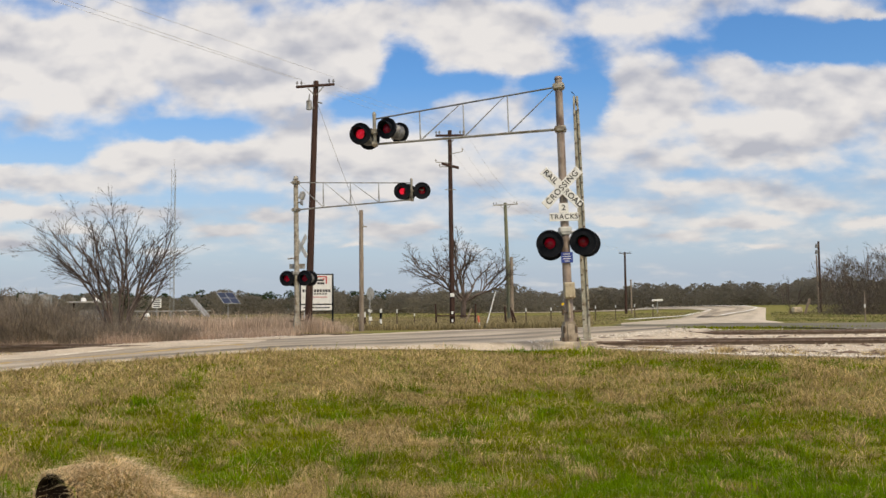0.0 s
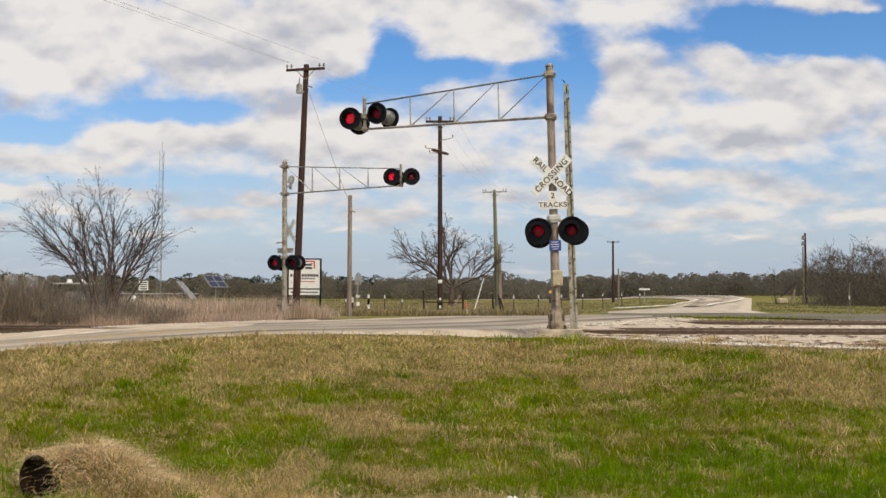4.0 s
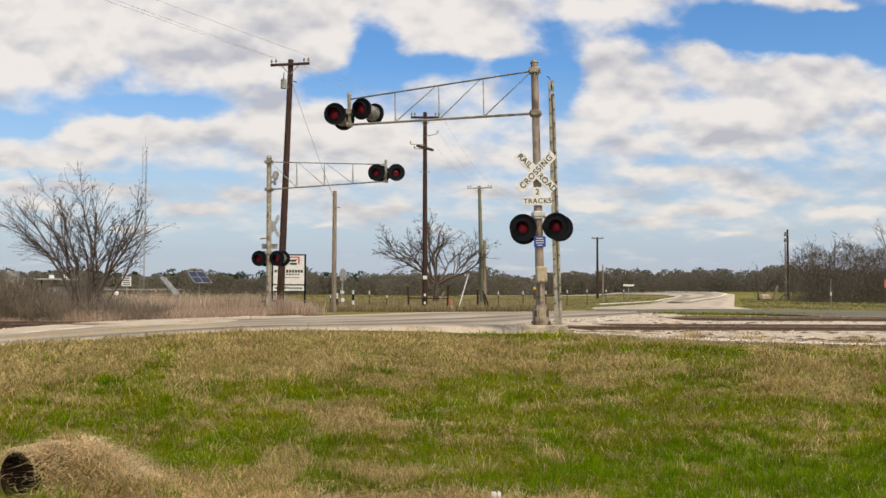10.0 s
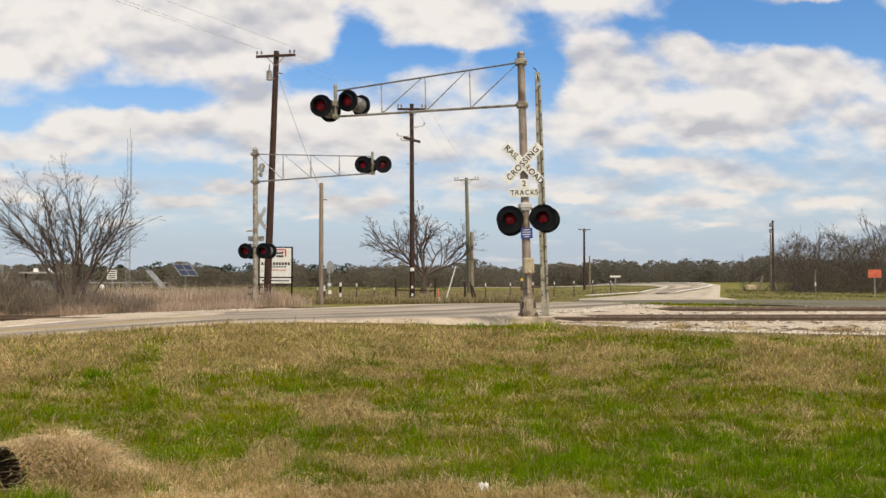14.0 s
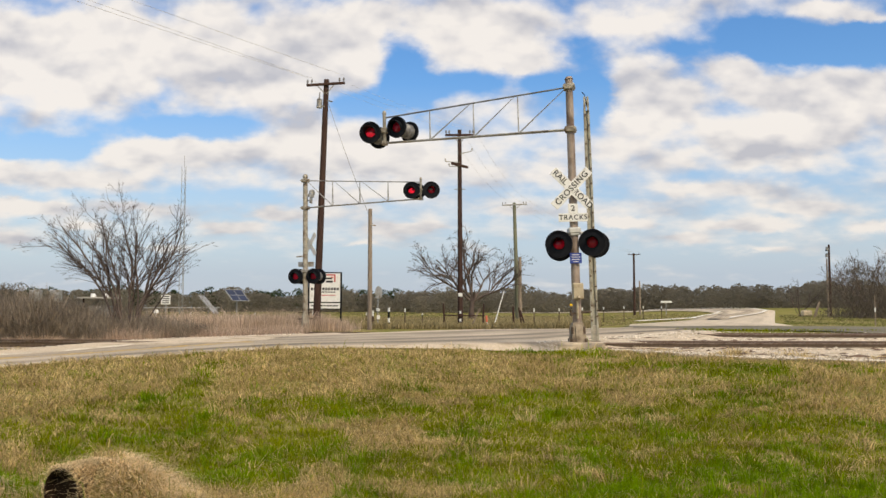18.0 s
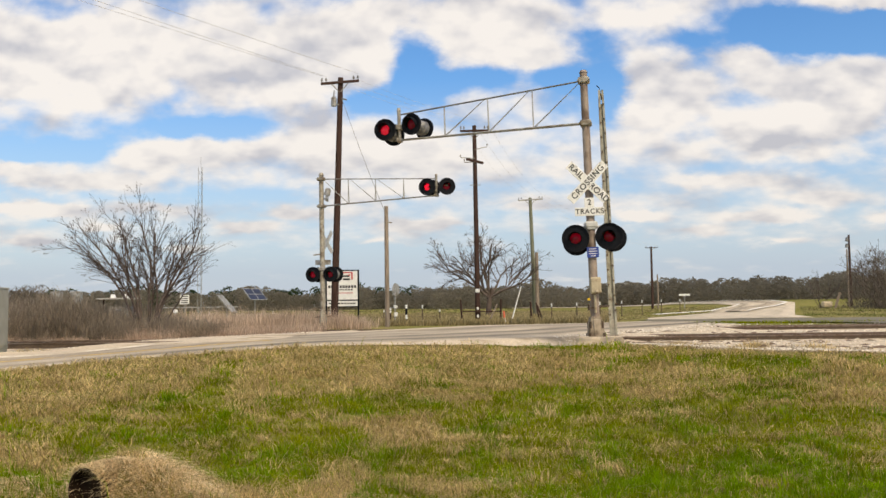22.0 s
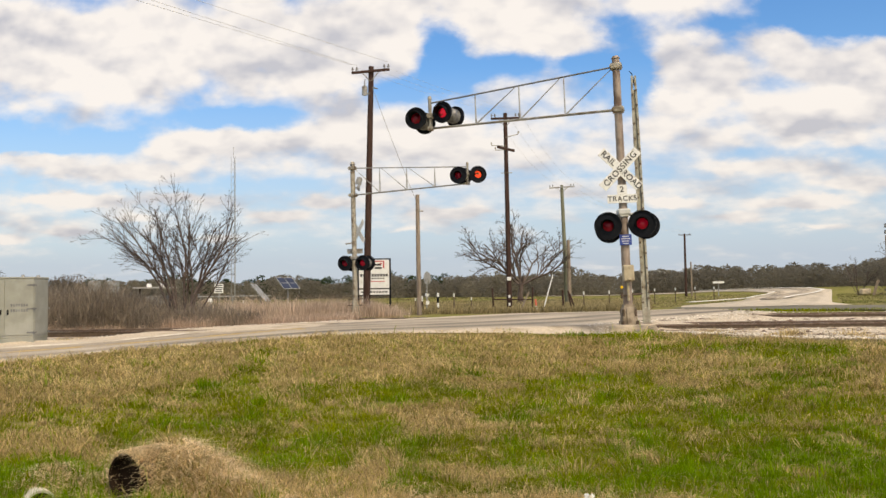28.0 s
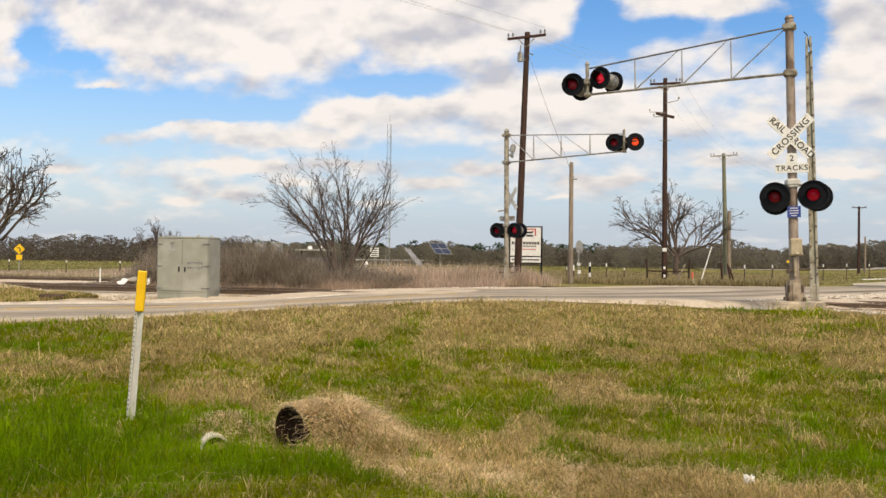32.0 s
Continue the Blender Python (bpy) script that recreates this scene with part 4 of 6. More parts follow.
def flash_rows(first):
    """The pair flashes in turn every 1.313 s: the reflector turns its glowing or its black side to the lens."""
    changes = []
    for k in range(-1, 25):
        t = 1.313 * k
        changes += [t + 0.91, t + 1.313 + 0.25] if first else [t + 0.12, t + 0.79]
    turn = 0 if first else 180
    rows_ = [(0.0, pose(0, 0.10, 0, turn))]
    for t in changes:
        f = round(t * FPS)
        if f < 2 or f > 32 * FPS - 4:
            continue
        for step, a in ((-1, 0), (0, 80), (1, 140), (2, 180)):
            rows_.append(((f + step) / FPS, pose(0, 0.10, 0, turn + a)))
        turn += 180
    rows_.append((32.0, pose(0, 0.10, 0, turn)))
    return rows_


def motions():
    for lamp, first in LAMPS:
        walk(lamp, flash_rows(first))
    walk(CLOUDS, [(0.0, pose(0, 0, 100)), (32.0, pose(-7.6, 0, 100))])


# ---- poles and wires ----
def lean(p, a, b, y=None):
    """Stands at p, leaning a degrees towards +x and b away."""
    return Matrix.Translation(p) @ Matrix.Rotation(radians(a), 4, "Y") @ Matrix.Rotation(radians(-b), 4, "X")


def insulator(bm, p, s=1.0):
    x, y, z = p
    tube(bm, (x, y, z), (x, y, z + 0.10 * s), 0.018 * s, n=6)
    tube(bm, (x, y, z + 0.08 * s), (x, y, z + 0.14 * s), 0.055 * s, 0.045 * s, 8)
    tube(bm, (x, y, z + 0.14 * s), (x, y, z + 0.20 * s), 0.035 * s, 0.03 * s, 8)


def utility_pole(p, height, r0, r1, mat, label, a=0.0, arms=(), extras=None):
    ob = thing("utility_pole", lean((p[0], p[1], gz(*p[:2]) - 0.05), a, 0), label, "utility pole", "roadside poles")
    bm = bmesh.new()
    tube(bm, (0, 0, 0), (0, 0, height), r0, r1, 12)
    part("pole", bm, mat, ob, smooth=True)
    for z, half, yaw, tilt, wood in arms:
        q = pose(0, -r1 - 0.05, z, 0, tilt, yaw)
        bm = bmesh.new()
        box(bm, 0, 0, 0, 2 * half, 0.09, 0.11, q, 0.01)
        part("crossarm", bm, M_WOOD_DARK if wood else M_STEEL, ob)
        for s in (-1, 1):
            bm = bmesh.new()
            tube(bm, q @ Vector((s * half * 0.45, 0, -0.04)), (0, -r1 * 0.8, z - 0.45), 0.02, n=6)
            part("brace", bm, M_STEEL_DIRTY, ob)
            for f in (0.94, 0.72):
                bm = bmesh.new()
                x, y, zz = q @ Vector((s * half * f, 0, 0.05))
                insulator(bm, (x, y, zz))
                part("insulator", bm, M_DARK_GREY, ob, smooth=True)
    if extras:
        extras(ob)
    return ob


def pole1_extras(ob):
    bm = bmesh.new()
    tube(bm, (-0.26, -0.12, 9.92), (-0.26, -0.12, 10.28), 0.125, 0.125, 14)
    tube(bm, (-0.26, -0.12, 10.28), (-0.26, -0.12, 10.34), 0.135, 0.08, 14)
    part("transformer", bm, M_STEEL, ob, "small grey pole transformer", True)
    bm = bmesh.new()
    tube(bm, (-0.26, -0.2, 10.34), (-0.24, -0.2, 10.62), 0.035, 0.02)
    part("bushing", bm, M_DARK_GREY, ob)
    bm = bmesh.new()
    tube(bm, (0.1, -0.1, 10.28), (0.32, -0.1, 10.22), 0.03, 0.03)
    part("pin", bm, M_DARK_GREY, ob)
    bm = bmesh.new()
    box(bm, -0.12, -0.1, 10.0, 0.2, 0.05, 0.06)
    part("mount", bm, M_DARK_GREY, ob)


def pole2_extras(ob):
    for k, (z, dx, dz) in enumerate(((9.2, 0.65, 0.15), (8.75, -0.75, 0.05), (8.55, -0.55, 0.0))):
        bm = bmesh.new()
        tube(bm, (0, -0.15, z), (dx, -0.15, z + dz), 0.02, n=6)
        insulator(bm, (dx, -0.15, z + dz), 0.8)
        part("standoff", bm, M_STEEL_DIRTY, ob)
    bm = bmesh.new()
    box(bm, 0, 0, 0, 1.05, 0.10, 0.12, pose(0, -0.16, 8.6, 0, 7, 35))
    part("crossarm", bm, M_WOOD_DARK, ob)
    bm = bmesh.new()
    for s in (-1, 1):
        tube(bm, (0, -0.1, 7.35), (s * 0.28, -0.1, 7.35), 0.02, n=6)
    part("step", bm, M_STEEL_DIRTY, ob)
    bm = bmesh.new()
    box(bm, 0.0, -0.15, 1.85, 0.22, 0.05, 0.19, bevel=0.02)
    part("meter_tag", bm, M_WHITE, ob, "small white tag")
    for z in (0.35, 0.75):
        bm = bmesh.new()
        box(bm, 0.0, -0.15, z + 0.2, 0.10, 0.02, 0.14)
        part("reflective_band", bm, M_WHITE, ob)


P1, P2, P3, P4, P5 = (-5.99, 37.6), (0.46, 44.0), (5.82, 74.8), (29.4, 136.9), (48.7, 109.7)
utility_pole(P1, 11.25, 0.168, 0.118, M_WOOD_DARK, "dark creosoted utility pole with crossarm and small transformer", 1.7, ((11.0, 0.86, 10, -8, True),), pole1_extras)
utility_pole(P2, 10.5, 0.142, 0.10, M_WOOD_DARK, "dark reddish utility pole with worn crossarm hardware", -0.3, ((10.2, 0.75, 0, 0, True),), pole2_extras)
utility_pole(P3, 10.5, 0.21, 0.14, M_WOOD_GREEN, "greenish treated utility pole with short crossarm", -1.5, ((10.3, 1.1, 0, -1, False),))
utility_pole(P4, 10.0, 0.22, 0.15, M_WOOD_DARK, "far dark utility pole with crossarm", 0, ((9.8, 1.0, 0, 0, True),))
utility_pole(P5, 9.2, 0.17, 0.12, M_WOOD_DARK, "thick dark utility pole before bare woods", 0, ())
for (px, py), h, r, mt, lab, a in (((-3.45, 35.85), 5.15, 0.105, M_WOOD_GREY, "weathered grey stub pole with guy wire", -0.2), ((5.95, 73.9), 5.6, 0.18, M_WOOD_GREY, "short weathered pole beside a taller one", 0),
                                   ((30.4, 137.5), 5.5, 0.15, M_WOOD_GREY, "short grey stub pole", 0), ((48.25, 109.4), 7.4, 0.11, M_WOOD_GREY, "slender grey pole before bare woods", 0)):
    ob = thing("stub_pole", lean((px, py, gz(px, py) - 0.05), a, 0), lab, "pole", "roadside poles")
    bm = bmesh.new()
    tube(bm, (0, 0, 0), (0, 0, h), r, r * 0.78, 12)
    part("pole", bm, mt, ob, smooth=True)
    bm = bmesh.new()
    tube(bm, (0.05, -r, h - 0.7), (r + 0.14, -r, h - 0.72), 0.025, n=6)
    part("hook", bm, M_STEEL_DIRTY, ob)
bm = bmesh.new()
for k, (dx, z) in enumerate(((-0.36, 8.3), (-0.40, 7.5))):
    tube(bm, (dx, -0.2, z), (dx + 0.05, -0.2, z + 0.5), 0.2, 0.17, 12)
    tube(bm, (dx, -0.2, z + 0.3), (0, 0, z + 0.3), 0.05, n=6)
simple("pole_transformers", bm, M_DARK_GREY, "two dark grey transformers on a pole", "transformer", pose(P5[0], P5[1], gz(*P5)), smooth=True)


def wire(a, b, sag, r=0.007, label="thin dark overhead wire between utility poles", n=24, mat=None):
    a, b = Vector(a), Vector(b)
    cu = bpy.data.curves.new("wire", "CURVE")
    cu.dimensions, cu.bevel_depth, cu.bevel_resolution = "3D", r, 0
    sp = cu.splines.new("POLY")
    sp.points.add(n)
    for i in range(n + 1):
        f = i / n
        p = a.lerp(b, f)
        sp.points[i].co = (p.x, p.y, p.z - 4 * sag * f * (1 - f), 1)
    tmp = bpy.data.objects.new("wire", cu)
    scene.collection.objects.link(tmp)
    me = bpy.data.meshes.new_from_object(tmp.evaluated_get(bpy.context.evaluated_depsgraph_get()))
    bpy.data.objects.remove(tmp)
    me.materials.clear()
    me.materials.append(mat or M_GALV)
    return tagged(new("overhead_wire", me), label, "wire", "overhead wires")


for dx, dz, ex in ((-0.80, 0.12, -37.0), (-0.62, 0.10, -35.0), (0.80, 0.22, -35.0)):
    wire((-5.66 + dx, 37.45, 11.1 + dz), (ex, -14.0, 11.4), 0.35, 0.007)
wire((-5.6, 37.5, 10.2), (-3.36, 35.8, 4.45), 0.12, 0.012, "thin guy wire between two poles", 24, M_DARK_GREY)
for dx in (-0.7, 0.0, 0.7):
    wire((0.42 + dx, 43.9, 10.35), (5.6 + dx * 1.3, 74.8, 10.6), 0.5, 0.005)
    wire((5.6 + dx * 1.3, 74.8, 10.6), (29.4 + dx * 1.3, 136.9, 10.0), 0.8, 0.006)
    wire((-5.6 + dx * 0.9, 37.5, 11.1), (0.42 + dx, 43.9, 10.35), 0.15, 0.004)


# ---- billboard ----
def build_billboard():
    s = thing("billboard", pose(-6.5, 43.5, gz(-6.5, 43.5), 0, 0, 4), "white two-panel roadside business sign in a black frame", "sign")
    for x in (-0.82, 0.82):
        bm = bmesh.new()
        box(bm, x, 0.03, 1.42, 0.09, 0.09, 2.95)
        part("post", bm, M_BLACK, s)
    for z, sy in ((2.92, 0.06), (1.38, 0.05), (1.05, 0.04)):
        bm = bmesh.new()
        box(bm, 0, -0.01, z, 1.74, 0.07, sy)
        part("frame_bar", bm, M_BLACK, s)
    for z, h in ((2.15, 1.46), (1.22, 0.28)):
        bm = bmesh.new()
        box(bm, 0, -0.03, z, 1.56, 0.02, h)
        part("panel", bm, M_WHITE, s, "white sign panel")
    def bar(x, z, w, h, m):
        bm = bmesh.new()
        box(bm, x, -0.045, z, w, 0.006, h)
        part("text_bar", bm, m, s)
    bar(0.28, 2.80, 0.5, 0.06, M_RED)
    bar(0.50, 2.62, 0.07, 0.36, M_RED)
    bar(0.36, 2.68, 0.10, 0.07, M_RED)
    bar(0.2, 2.62, 0.34, 0.09, M_INK)
    bar(0.22, 2.46, 0.36, 0.10, M_INK)
    for k in range(10):
        if k != 3:
            bar(-0.66 + 0.146 * k, 2.08, 0.105, 0.14, M_INK)
    for k in range(8):
        bar(-0.5 + 0.14 * k, 1.92, 0.10, 0.06, M_INK)
    bar(0.0, 1.76, 1.1, 0.035, M_RED)
    for k in range(9):
        bar(-0.62 + 0.155 * k, 1.22, 0.12, 0.07, M_INK)
    bm = bmesh.new()
    box(bm, -0.55, 0.0, 0.78, 0.14, 0.02, 0.55)
    part("small_plate", bm, M_WHITE, s)


build_billboard()


# ---- equipment cabinet ----
def build_cabinet():
    c = thing("equipment_cabinet", pose(-12.17, 20.45, -0.12, 0, 0, 6), "grey aluminium railway equipment cabinet with double doors", "cabinet")
    W, D, H = 1.40, 0.82, 1.46
    bm = bmesh.new()
    box(bm, 0, 0, H / 2 + 0.06, W, D, H, bevel=0.012)
    part("body", bm, M_CABINET, c)
    bm = bmesh.new()
    box(bm, 0, 0, H + 0.08, W + 0.03, D + 0.03, 0.05, bevel=0.015)
    part("roof", bm, M_CABINET, c)
    bm = bmesh.new()
    box(bm, 0, 0, -0.06, W - 0.02, D - 0.02, 0.24)
    part("plinth", bm, M_CABINET, c)
    for s in (-1, 1):
        bm = bmesh.new()
        box(bm, s * W / 4, -D / 2 - 0.008, H / 2 + 0.08, W / 2 - 0.012, 0.022, H - 0.10, bevel=0.006)
        d = part("door", bm, M_CABINET, c)
        bm = bmesh.new()
        box(bm, s * 0.085, -D / 2 - 0.035, 0.70, 0.032, 0.04, 0.13, bevel=0.008)
        part("handle", bm, M_BLACK, d)
        for z in (0.20, 0.78, 1.36):
            bm = bmesh.new()
            box(bm, s * (W / 2 - 0.07), -D / 2 - 0.025, z, 0.16, 0.02, 0.035, bevel=0.004)
            tube(bm, (s * (W / 2 + 0.005), -D / 2 - 0.02, z - 0.03), (s * (W / 2 + 0.005), -D / 2 - 0.02, z + 0.03), 0.02)
            part("hinge", bm, M_DARK_GREY, d)
    for z in (0.20, 0.78, 1.36):
        for y in (-0.36, 0.40):
            bm = bmesh.new()
            box(bm, W / 2 + 0.012, y, z, 0.02, 0.13, 0.035)
            part("side_latch", bm, M_DARK_GREY, c)
    bm = bmesh.new()
    box(bm, W / 2 + 0.006, 0, H / 2 + 0.08, 0.016, D - 0.08, H - 0.12, bevel=0.004)
    part("side_panel", bm, M_CABINET, c)
    for zz, n in ((0.87, 7), (0.74, 7)):
        for k in range(n):
            bm = bmesh.new()
            box(bm, 0.17 + 0.062 * k, -D / 2 - 0.021, zz, 0.040, 0.004, 0.065)
            part("text_bar", bm, M_DARK_GREY, c)
    bm = bmesh.new()
    box(bm, -0.30, -D / 2 - 0.021, 1.30, 0.16, 0.004, 0.22)
    part("sticker", bm, M_STEEL, c, "faded pale sticker")
    for x in (-0.48, -0.38):
        bm = bmesh.new()
        box(bm, x, -D / 2 - 0.021, 0.42, 0.03, 0.004, 0.16)
        part("text_bar", bm, M_STEEL, c)
    for x, h in ((0.25, 0.07), (0.62, 0.05)):
        bm = bmesh.new()
        tube(bm, (x, 0, H + 0.1), (x, 0, H + 0.1 + h), 0.05, 0.04)
        part("roof_vent", bm, M_STEEL, c)


build_cabinet()


# ---- marker post, culverts, litter ----
def build_marker():
    p = thing("marker_post", lean((-5.12, 7.49, -0.72), 4.2, 0) @ pose(0, 0, 0, 0, 0, 24) @ Matrix.Diagonal((0.7, 0.8, 1, 1)), "yellow plastic cable marker on a galvanized channel post", "marker post")
    bm = bmesh.new()
    for x, y, sx, sy in ((0, 0.0, 0.05, 0.006), (-0.03, -0.012, 0.006, 0.03), (0.03, -0.012, 0.006, 0.03), (-0.045, -0.026, 0.03, 0.005), (0.045, -0.026, 0.03, 0.005)):
        box(bm, x, y, 0.60, sx, sy, 1.24)
    part("channel_post", bm, M_GALV, p, "galvanized steel channel")
    for k in range(22):
        bm = bmesh.new()
        tube(bm, (-0.047, -0.024, 0.10 + 0.045 * k), (-0.047, -0.032, 0.10 + 0.045 * k), 0.008, n=6)
        part("punched_hole", bm, M_BLACK, p)
    bm = bmesh.new()
    box(bm, 0, -0.03, 1.28, 0.125, 0.055, 0.41, bevel=0.012)
    for z in (1.22, 1.36):
        box(bm, 0.06, -0.03, z, 0.02, 0.07, 0.02)
    part("cap", bm, M_YELLOW, p, "bright yellow plastic cap")


build_marker()


def pipe(name, m, r, thick, length, outer, label, corrugated=True):
    c = thing(name, m, label, "culvert pipe", "drain pipes")
    bm = bmesh.new()
    n, k = 28, int(length / 0.035)
    rows_ = []
    prof = [(r - thick, 0.01 + length * i / 8) for i in range(8, -1, -1)] + [(r + (0.012 * math.sin(i * 1.5708) if corrugated else 0.0), length * i / k) for i in range(k + 1)]
    for rr, yy in prof:
        rows_.append([bm.verts.new((rr * math.cos(2 * math.pi * j / n), yy, rr * math.sin(2 * math.pi * j / n))) for j in range(n)])
    for a, b in zip(rows_, rows_[1:]):
        for j in range(n):
            bm.faces.new((a[j], a[(j + 1) % n], b[(j + 1) % n], b[j]))
    part("barrel", bm, outer, c, smooth=True)
    # near-black disc added behind the mouth, in place of the shade inside
    bm = bmesh.new()
    tube(bm, (0, 0.5 * r, 0), (0, 0.5 * r + 0.02, 0), r - thick, n=24)
    part("mouth_shade", bm, M_HOLE, c, "near-black disc for the shade inside the pipe")
    return c


pipe("culvert", pose(-3.25, 7.14, -0.647, 0, 0, -26), 0.205, 0.015, 0.7, M_HOLE, "rusty corrugated culvert pipe in dry grass")
pipe("culvert", pose(-3.95, 7.07, -0.865, 0, 0, 40), 0.135, 0.022, 0.5, M_RIM, "small pale concrete drain pipe in the ditch", False)


def crumpled(name, p, sx, sy, sz, mat, label, category, seed, yaw=0.0):
    rng = random.Random(seed)
    bm = bmesh.new()
    bmesh.ops.create_grid(bm, x_segments=7, y_segments=5, size=0.5)
    for v in bm.verts:
        h = noise.noise((v.co.x * 3 + seed, v.co.y * 3, seed)) + 0.5
        v.co = Vector((v.co.x * sx + rng.uniform(-0.03, 0.03) * sx, v.co.y * sy, max(h, 0.0) * sz))
    r = bmesh.ops.solidify(bm, geom=list(bm.faces), thickness=0.012)
    return simple(name, bm, mat, label, category, pose(*p, 0, 0, yaw))


crumpled("torn_sheet", (-17.5, 25.9, gz(-17.5, 25.9) + 0.06), 1.0, 0.5, 0.34, M_WHITE, "crumpled white sheet lying by the tracks", "litter", 3, 10)
crumpled("litter", (0.65, 6.78, gz(0.65, 6.78) + 0.02), 0.075, 0.06, 0.07, M_WHITE, "small white piece of litter in the grass", "litter", 8)
bm = bmesh.new()
tube(bm, (0, 0, 0), (0, 0, 0.62), 0.035, 0.03, 10)
simple("marker_stake", bm, M_WHITE, "short white plastic stake by the tracks", "stake", pose(-20.6, 28.3, gz(-20.6, 28.3)))
bm = bmesh.new()
box(bm, 0, 0, 0, 0.62, 0.22, 0.16, bevel=0.03)
simple("loose_tie", bm, M_TIE, "old wooden tie lying beside the road", "timber", pose(-14.5, 18.05, gz(-14.5, 18.05) + 0.07, 0, 0, 12))


# ---- signs and posts beyond the tracks ----
def plate_sign(name, p, height, w, h, mat, label, yaw=0.0, shape="box", back=None, post=M_STEEL, bars=0):
    s = thing(name, pose(p[0], p[1], gz(*p), 0, 0, yaw), label, "sign")
    bm = bmesh.new()
    box(bm, 0, 0.03, height / 2, 0.06, 0.06, height)
    part("post", bm, post, s)
    bm = bmesh.new()
    if shape == "box":
        box(bm, 0, -0.02, height - h / 2, w, 0.02, h)
    elif shape == "diamond":
        box(bm, 0, -0.02, 0, w / 1.414, 0.02, w / 1.414, pose(0, 0, height - w / 2) @ Matrix.Rotation(radians(45), 4, "Y"))
    else:
        tube(bm, (0, -0.03, height - h / 2), (0, -0.01, height - h / 2), w / 2, w / 2, 8)
    part("plate", bm, mat, s)
    for k in range(bars):
        bm = bmesh.new()
        box(bm, 0, -0.034, height - h * (k + 0.7) / (bars + 0.4), w * 0.75, 0.006, h * 0.10)
        part("text_bar", bm, M_INK, s)
    return s


plate_sign("stop_sign", (-4.13, 47.8), 2.35, 0.76, 0.76, M_STEEL, "grey bare back of an octagonal road sign", 60, "oct")
plate_sign("field_sign", (-19.2, 56.9), 1.95, 0.62, 0.62, M_WHITE, "small square white notice by the field", 0, bars=4)
ys = plate_sign("curve_sign", (-39.05, 45.6), 1.83, 0.66, 0.66, M_YELLOW, "yellow diamond curve warning sign with speed plate", 40, "diamond")
bm = bmesh.new()
box(bm, 0, -0.02, 0.98, 0.34, 0.02, 0.32)
part("speed_plate", bm, M_YELLOW, ys)
bm = bmesh.new()
box(bm, 0.04, -0.036, 1.44, 0.06, 0.006, 0.24)
box(bm, -0.04, -0.036, 1.57, 0.18, 0.006, 0.06)
part("arrow", bm, M_INK, ys)
gs = thing("road_name_sign", pose(29.3, 116.4, gz(29.3, 116.4)), "pale horizontal road sign on a post by the bend", "sign")
bm = bmesh.new()
box(bm, 0, 0, 0.95, 0.1, 0.1, 1.9)
part("post", bm, M_STEEL, gs)
bm = bmesh.new()
box(bm, 0, -0.06, 1.85, 1.5, 0.03, 0.26)
part("plate", bm, M_WHITE, gs)
plate_sign("road_work_sign", (29.7, 52.2), 1.75, 0.75, 0.5, M_ORANGE, "red-orange rectangular sign beside the side road", -20)
for (px, py), h, label in (((22.2, 44.8), 1.6, "slender reflective marker post beside the side road"),):
    d = thing("delineator", pose(px, py, gz(px, py)), label, "marker post")
    bm = bmesh.new()
    tube(bm, (0, 0, 0), (0, 0, h), 0.035, 0.03)
    part("post", bm, M_WOOD_GREY, d)
    bm = bmesh.new()
    tube(bm, (0, 0, 0.75), (0, 0, 0.95), 0.04, 0.04)
    part("reflector", bm, M_WHITE, d)


def banded_post(p, h, r, bands, label, tilt=0.0):
    d = thing("marker_post", lean((p[0], p[1], gz(*p) - 0.03), tilt, 0), label, "marker post")
    z = 0.0
    for f, m in bands:
        bm = bmesh.new()
        tube(bm, (0, 0, z), (0, 0, z + f * h), r, r, 10)
        part("band", bm, m, d)
        z += f * h
    return d


banded_post((-3.24, 43.9), 1.15, 0.06, ((0.35, M_BLACK), (0.2, M_WHITE), (0.28, M_BLACK), (0.17, M_WHITE)), "black post with two white reflective bands")
banded_post((1.78, 41.9), 0.75, 0.05, ((0.55, M_WHITE), (0.45, M_ORANGE)), "leaning white and orange marker post", -6)
for (px, py), hh in (((-4.35, 47.0), 0.8), ((-5.0, 43.6), 0.0)):
    if hh:
        banded_post((px, py), 1.0, 0.05, ((0.7, M_WOOD_DARK), (0.3, M_WHITE)), "low post with a white cap")
bx = thing("pipe_marker", pose(-3.9, 45.0, gz(-3.9, 45.0)), "white pipeline vent marker with round cap", "marker post")
bm = bmesh.new()
tube(bm, (0, 0, 0), (0, 0, 0.95), 0.03)
part("pipe", bm, M_STEEL, bx)
bm = bmesh.new()
tube(bm, (-0.02, 0, 0.95), (0.02, 0, 1.10), 0.10, 0.12, 12)
part("cap", bm, M_PVC, bx)
bm = bmesh.new()
box(bm, 0.03, -0.04, 0.62, 0.16, 0.1, 0.2)
part("tag", bm, M_PVC, bx)


def timber(name, a, b, r, mat, label, category="timber", group=""):
    a, b = Vector(a), Vector(b)
    bm = bmesh.new()
    tube(bm, (0, 0, 0), b - a, r, r * 0.85, 8)
    return simple(name, bm, mat, label, category, Matrix.Translation(a), group)


